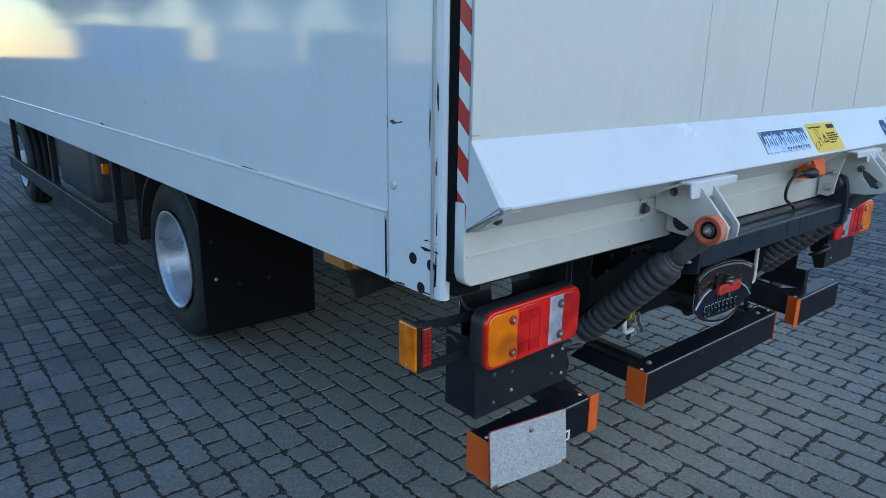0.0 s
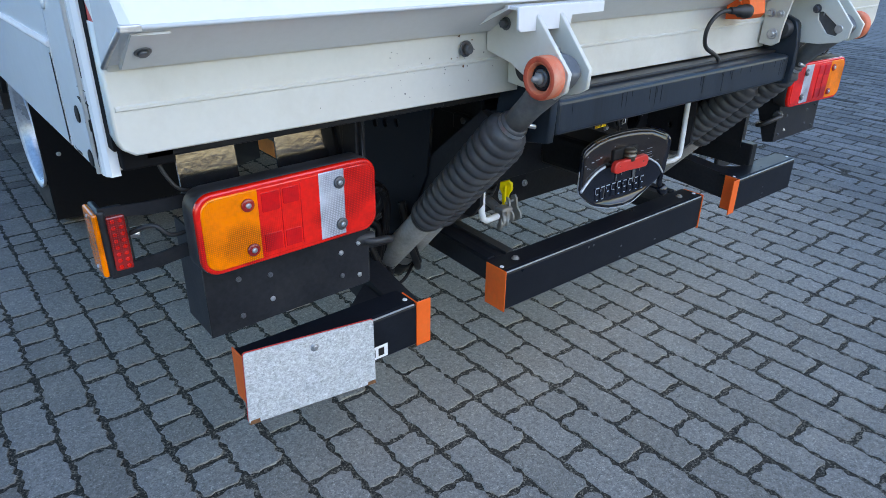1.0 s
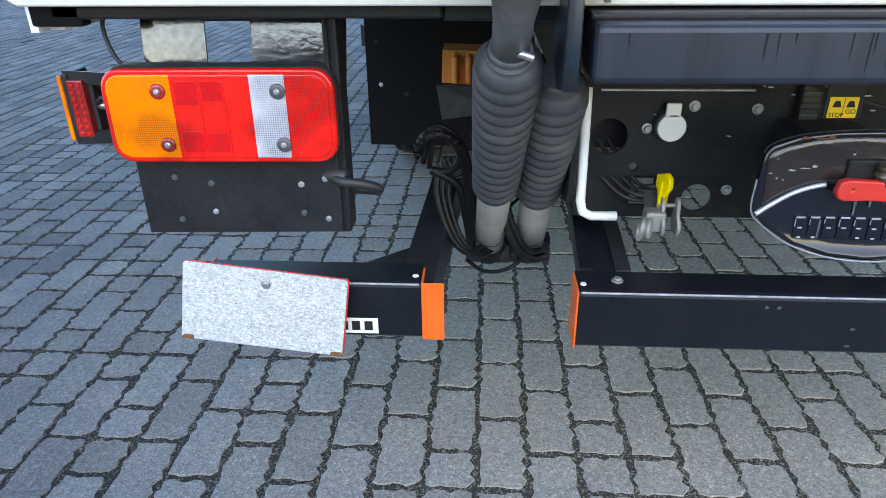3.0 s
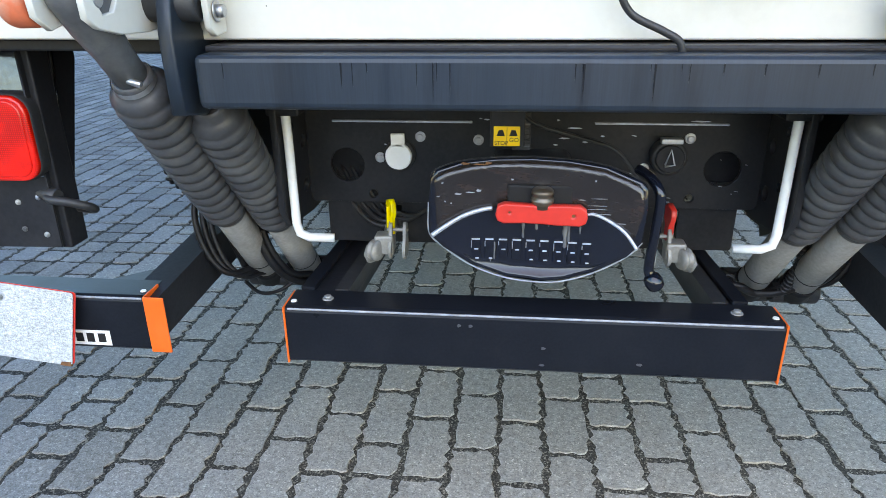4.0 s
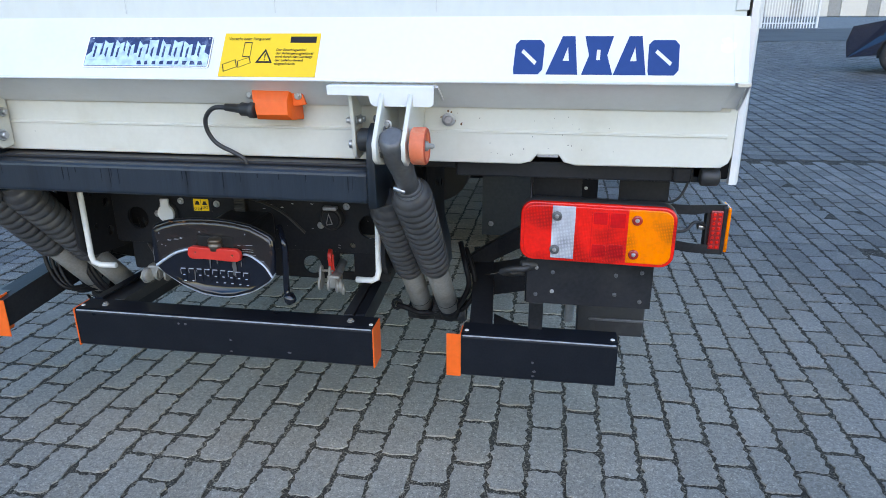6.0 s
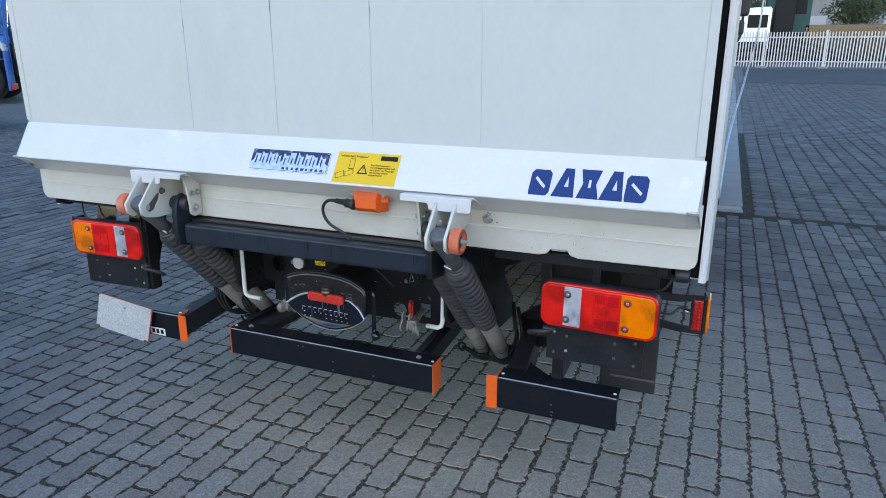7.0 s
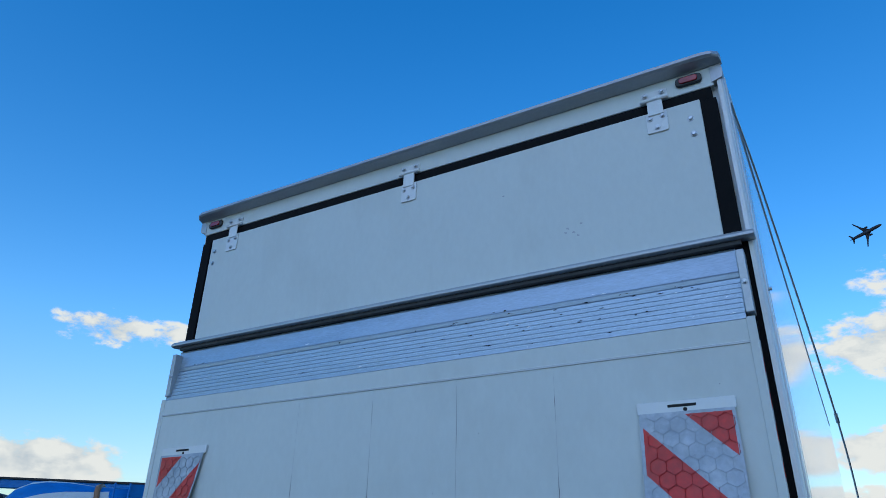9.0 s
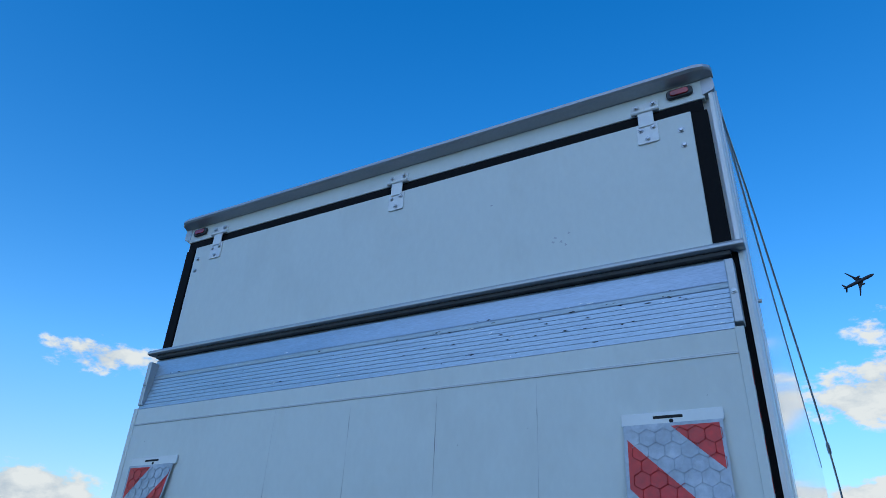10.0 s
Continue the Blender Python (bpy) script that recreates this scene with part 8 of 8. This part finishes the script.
def far_truck(x, y, body_mat, w, h, length, label, roof_slope):
    z = rise(x, y)
    t = thing("parked_truck", label, "truck", "trucks behind the fence", at=(x, y, z))
    part("cab", loft([[(-w / 2, 0, 0.9), (w / 2, 0, 0.9), (w / 2, 0, h - roof_slope), (w / 2 * 0.9, 0.2, h), (-w / 2 * 0.9, 0.2, h - roof_slope * 0.6), (-w / 2, 0, h - roof_slope)], [(-w / 2, length, 0.9), (w / 2, length, 0.9), (w / 2, length, h), (w / 2 * 0.9, length, h), (-w / 2 * 0.9, length, h), (-w / 2, length, h)]], smooth=False), body_mat, t)
    part("windscreen", box((-w * 0.2, -0.03, h * 0.64), (w * 0.40, 0.02, h * 0.86), 0.05), INK, t)
    part("grille", box((-w * 0.45, -0.05, 0.12), (w * 0.45, 0.02, h * 0.40), 0.03), INK, t)
    for s in S:
        part("wheel", lathe([(0, 0.3), (0, 0.48), (0.05, 0.52), (0.3, 0.52)], (s * w * 0.48, 0.9, 0.52), (0, 0.9, 0.52), 24), TYRE, t)
    part("chassis", box((-w * 0.3, 0.2, 0.5), (w * 0.3, length + 3, 0.95), 0.03), BLACK, t)
    part("mirror", box((-w / 2 - 0.25, 0.0, h * 0.6), (-w / 2 - 0.05, 0.1, h * 0.8), 0.03), RUBBER, t)
    return t


far_truck(2.36, 44.0, VAN_WHITE, 1.8, 3.30, 1.8, "white lorry cab parked behind the fence", 0.15)
g = far_truck(4.2, 46.0, GREEN, 2.55, 4.5, 2.4, "teal green lorry cab with a dark exhaust stack", 0.7)
part("exhaust_pipe", box((-0.75, -0.9, 0.2), (0.35, -0.2, 3.9), 0.08), INK, g, "dark upright equipment")
cont = thing("container", "dark blue container standing behind the fence", "container", at=(7.85, 46.0, rise(8, 46)))
part("body", box((-2.6, 0, 0.1), (3.4, 2.4, 2.25), 0.03), DARK_CAR, cont)
for i in range(24):
    part("corrugation", box((-2.55 + i * 0.25, -0.03, 0.25), (-2.43 + i * 0.25, 0.01, 2.12), 0.01), DARK_CAR, cont)
hall = thing("warehouse", "long pale grey warehouse beyond the yard", "building", at=(20, 95, rise(20, 95)))
part("wall", box((-20, 0, 0), (40, 20, 7.0), 0.1), CONCRETE, hall)
part("roof", box((-20.4, -0.4, 7.0), (40.4, 20.4, 7.4), 0.1), SHEET, hall)
for i in range(12):
    part("door", box((-16 + i * 4.5, -0.1, 0), (-13 + i * 4.5, 0.05, 4.2), 0.05), ALU_GREY, hall)

# containers, a cabin and trees along the yard's far left side
for x, w, mat, lab, cat in ((-13.5, 6.0, MIX_BLUE, "blue steel container across the yard", "container"), (-21.5, 5.0, ALU_GREY, "grey site cabin across the yard", "cabin"), (-29.0, 6.0, DULL_WALL, "grey steel container across the yard", "container")):
    c_ = thing(cat, lab, cat, at=(x, 43.0, rise(x, 43.0)))
    part("body", box((-w / 2, 0, -0.12), (w / 2, 2.4, 2.7), 0.03), mat, c_)
    for i in range(int(w / 0.3)):
        part("corrugation", box((-w / 2 + 0.1 + i * 0.3, -0.03, 0.25), (-w / 2 + 0.24 + i * 0.3, 0.01, 2.55), 0.01), mat, c_)
# unseen plain wall added behind the loading place to give reflections a dark backdrop
back = thing("warehouse", "unseen plain dark grey warehouse, added to darken reflections", "building", at=(-4, -38, rise(-4, -38)))
part("wall", box((-13, -6, -0.3), (9, 0, 6.0), 0.1), DULL_WALL, back)
part("roof", box((-13.3, -6.3, 6.0), (9.3, 0.3, 6.3), 0.05), SHEET, back)
for i in range(5):
    part("door", box((-11.5 + i * 4.2, -0.05, 0), (-8.5 + i * 4.2, 0.06, 4.2), 0.04), SHEET, back)


def tree(x, y, h, seed):
    r_ = random.Random(seed)
    t = thing("tree", "dark leafy tree beyond the fence", "tree", "trees beyond the fence", at=(x, y, rise(x, y)))
    tr = bmesh.new()
    lathe([(0, 0.22), (h * 0.3, 0.15), (h * 0.75, 0.05)], (0, 0, 0), (0.2, 0, h), 10, tr)
    for k in range(7):
        a = r_.uniform(0, 6.28)
        z0 = h * r_.uniform(0.3, 0.6)
        tube([(0, 0, z0), (0.8 * math.cos(a), 0.8 * math.sin(a), z0 + 0.9), (1.8 * math.cos(a), 1.8 * math.sin(a), z0 + 1.6)], 0.05, 6, tr)
    part("trunk", tr, BARK, t)
    vs, fs = [], []
    for k in range(2600):
        a, e, q = r_.uniform(0, 6.28), r_.uniform(-1, 1), r_.random() ** 0.4
        lump = 1 + 0.35 * math.sin(3 * a + seed) * math.cos(4 * e)
        p = Vector((2.3 * q * lump * math.cos(a) * math.sqrt(1 - e * e), 2.3 * q * lump * math.sin(a) * math.sqrt(1 - e * e), h * 0.68 + h * 0.32 * q * e * lump))
        u = Vector((r_.uniform(-1, 1), r_.uniform(-1, 1), r_.uniform(-1, 1))).normalized() * 0.13
        v = u.orthogonal().normalized() * 0.09
        b = len(vs)
        vs += [p - u, p + v, p + u, p - v]
        fs.append((b, b + 1, b + 2, b + 3))
    me = bpy.data.meshes.new("crown")
    me.from_pydata(vs, [], fs)
    part("crown", me, LEAF, t)


for i, (x, y, h) in enumerate(((3.2, 75, 5.6), (12.0, 78, 6.0), (13.5, 80, 7.4), (18, 82, 6.5), (-12, 52, 7.5), (-17, 55, 8.5), (-23, 54, 8.0), (-29, 55, 9.0), (-36, 52, 8.0))):
    tree(x, y, h, i + 3)


# ---- paving stones, last ----
PX, PY = 0.1125, 0.225
X0, Y0 = 0.0645, 0.362


def stone_outline(w, l_, waves, rng, gap=0.0135):
    """Outline of an interlocking stone about its middle: toothed flanks, nearly straight ends."""
    hw, hl = w / 2 - gap / 2, l_ / 2 - gap / 2
    n_ = int(waves * 5)

    def tooth(k):
        return (0.0054 if k % 2 else -0.0054) * rng.uniform(0.2, 1.35) * (-0.5 if rng.random() < 0.16 else 1.0)
    right = [(hw + tooth(k), -hl + 2 * hl * (k + (rng.uniform(-0.22, 0.22) if 0 < k < n_ else 0)) / n_) for k in range(n_ + 1)]
    left = [(-hw + tooth(k), -hl + 2 * hl * (k + (rng.uniform(-0.22, 0.22) if 0 < k < n_ else 0)) / n_) for k in range(n_, -1, -1)]
    far = [(x_, hl + rng.uniform(-0.0062, 0.0040)) for x_ in (0.034, 0.017, 0.003, -0.012, -0.026, -0.038)]
    near = [(x_, -hl + rng.uniform(-0.0040, 0.0062)) for x_ in (-0.036, -0.022, -0.006, 0.010, 0.024, 0.037)]
    # worn corners
    for run in (right, left):
        for i in (0, -1):
            x_, y_ = run[i]
            run[i] = (x_ - math.copysign(rng.uniform(0.002, 0.008), x_), y_ - math.copysign(rng.uniform(0.001, 0.005), y_))
    return right + far + left + near


def stone_rings(pts, rng):
    """Three rings: worn top edge, shoulder, foot."""
    top = [(a * (1 - 0.0014 / max(abs(a), 0.02)), b * (1 - 0.0012 / max(abs(b), 0.03)), rng.uniform(-0.0010, 0.0)) for a, b in pts]
    mid = [(a, b, -0.0022 - rng.uniform(0, 0.0014)) for a, b in pts]
    low_ = [(a * 1.01, b * 1.01, -0.016) for a, b in pts]
    return top, mid, low_


def stone_mesh(name, w, l_, waves, seed):
    rng = random.Random(seed)
    top, mid, low_ = stone_rings(stone_outline(w, l_, waves, rng), rng)
    k = len(top)
    vs = top + mid + low_
    fs = [tuple(range(k))]
    for r_ in range(2):
        fs += [(r_ * k + i, (r_ + 1) * k + i, (r_ + 1) * k + (i + 1) % k, r_ * k + (i + 1) % k) for i in range(k)]
    me = bpy.data.meshes.new(name)
    me.from_pydata(vs, [], fs)
    me.materials.append(PAVER)
    return me


FULL = [stone_mesh("paver", PX, PY, 2.0, 10 + i) for i in range(6)]
HALF = [stone_mesh("paver", PX, PY / 2, 1.0, 30 + i) for i in range(4)]
NEAR = (-1.42, 1.42, -1.24, 1.42)
rng = random.Random(21)
all_v, all_f, near_count = [], [], 0
outl = {True: [stone_rings(stone_outline(PX, PY, 2.0, random.Random(50 + i)), random.Random(70 + i)) for i in range(6)], False: [stone_rings(stone_outline(PX, PY / 2, 1.0, random.Random(60 + i)), random.Random(80 + i)) for i in range(5)]}
coarse = [(hx, hy) for hx, hy in ((0.0515, -0.1075), (0.0515, 0.1075), (-0.0515, 0.1075), (-0.0515, -0.1075))]
c0, c1 = int((BED[0] - X0) / PX), int((BED[1] - X0) / PX)
r0, r1 = int((BED[2] - Y0) / PY), int((BED[3] - Y0) / PY)
for ci in range(c0, c1):
    cx = X0 + (ci + 0.5) * PX
    for ri in range(r0, r1):
        cy = Y0 + (ri + (0.5 if ci % 2 else 0.0)) * PY
        if cx > 1.26 and cy > 4.9:
            continue
        z = rise(cx, cy) + rng.uniform(-0.0018, 0.0012)
        near = NEAR[0] < cx < NEAR[1] and NEAR[2] < cy < NEAR[3] and near_count < 300
        chance = 0.30 if cx < -1.0 else 0.05
        split = rng.random() < chance
        detail = -3.2 < cx < 3.0 and cy < 5.0
        tilt_x, tilt_y = rng.uniform(-0.6, 0.6), rng.uniform(-0.9, 0.9)
        if near:
            for dy in ((-PY / 4, PY / 4) if split else (0,)):
                me = rng.choice(HALF if split else FULL)
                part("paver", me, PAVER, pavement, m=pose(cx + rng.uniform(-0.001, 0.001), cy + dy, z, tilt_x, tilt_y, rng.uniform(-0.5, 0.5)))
                near_count += 1
        elif detail:
            for dy in ((-PY / 4, PY / 4) if split else (0,)):
                rings = rng.choice(outl[not split])
                k = len(rings[0])
                b = len(all_v)
                tx, ty = radians(tilt_y), radians(tilt_x)
                for ring in rings:
                    all_v += [(cx + px, cy + dy + py, z + pz - px * tx + py * ty) for px, py, pz in ring]
                all_f.append(tuple(range(b, b + k)))
                for q in range(2):
                    all_f += [(b + q * k + i, b + (q + 1) * k + i, b + (q + 1) * k + (i + 1) % k, b + q * k + (i + 1) % k) for i in range(k)]
        else:
            b = len(all_v)
            j = rng.uniform(-0.002, 0.002)
            all_v += [(cx + px * 0.94, cy + py * 0.97, z + j) for px, py in coarse] + [(cx + px, cy + py, z - 0.005) for px, py in coarse]
            all_f.append((b, b + 1, b + 2, b + 3))
            all_f += [(b + i, b + 4 + i, b + 4 + (i + 1) % 4, b + (i + 1) % 4) for i in range(4)]
me = bpy.data.meshes.new("outer_pavers")
me.from_pydata(all_v, [], all_f)
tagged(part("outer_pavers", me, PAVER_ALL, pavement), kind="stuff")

# open-jointed stones on the far side of the drain
all_v, all_f = [], []
for ci in range(46):
    for ri in range(105):
        cx, cy = 1.66 + (ci + 0.5) * 0.21, 5.05 + (ri + 0.5) * 0.21
        z = rise(cx, cy) + rng.uniform(-0.0015, 0.0015)
        b = len(all_v)
        w, q = 0.0975, 0.068
        ring = [(w, -q), (w, q), (q, w), (-q, w), (-w, q), (-w, -q), (-q, -w), (q, -w)]
        all_v += [(cx + a * 0.97, cy + c * 0.97, z + 0.002) for a, c in ring] + [(cx + a, cy + c, z - 0.006) for a, c in ring]
        all_f.append(tuple(range(b, b + 8)))
        all_f += [(b + i, b + 8 + i, b + 8 + (i + 1) % 8, b + (i + 1) % 8) for i in range(8)]
me = bpy.data.meshes.new("open_joint_pavers")
me.from_pydata(all_v, [], all_f)
tagged(part("open_joint_pavers", me, PAVER_DARK, pavement), kind="stuff")
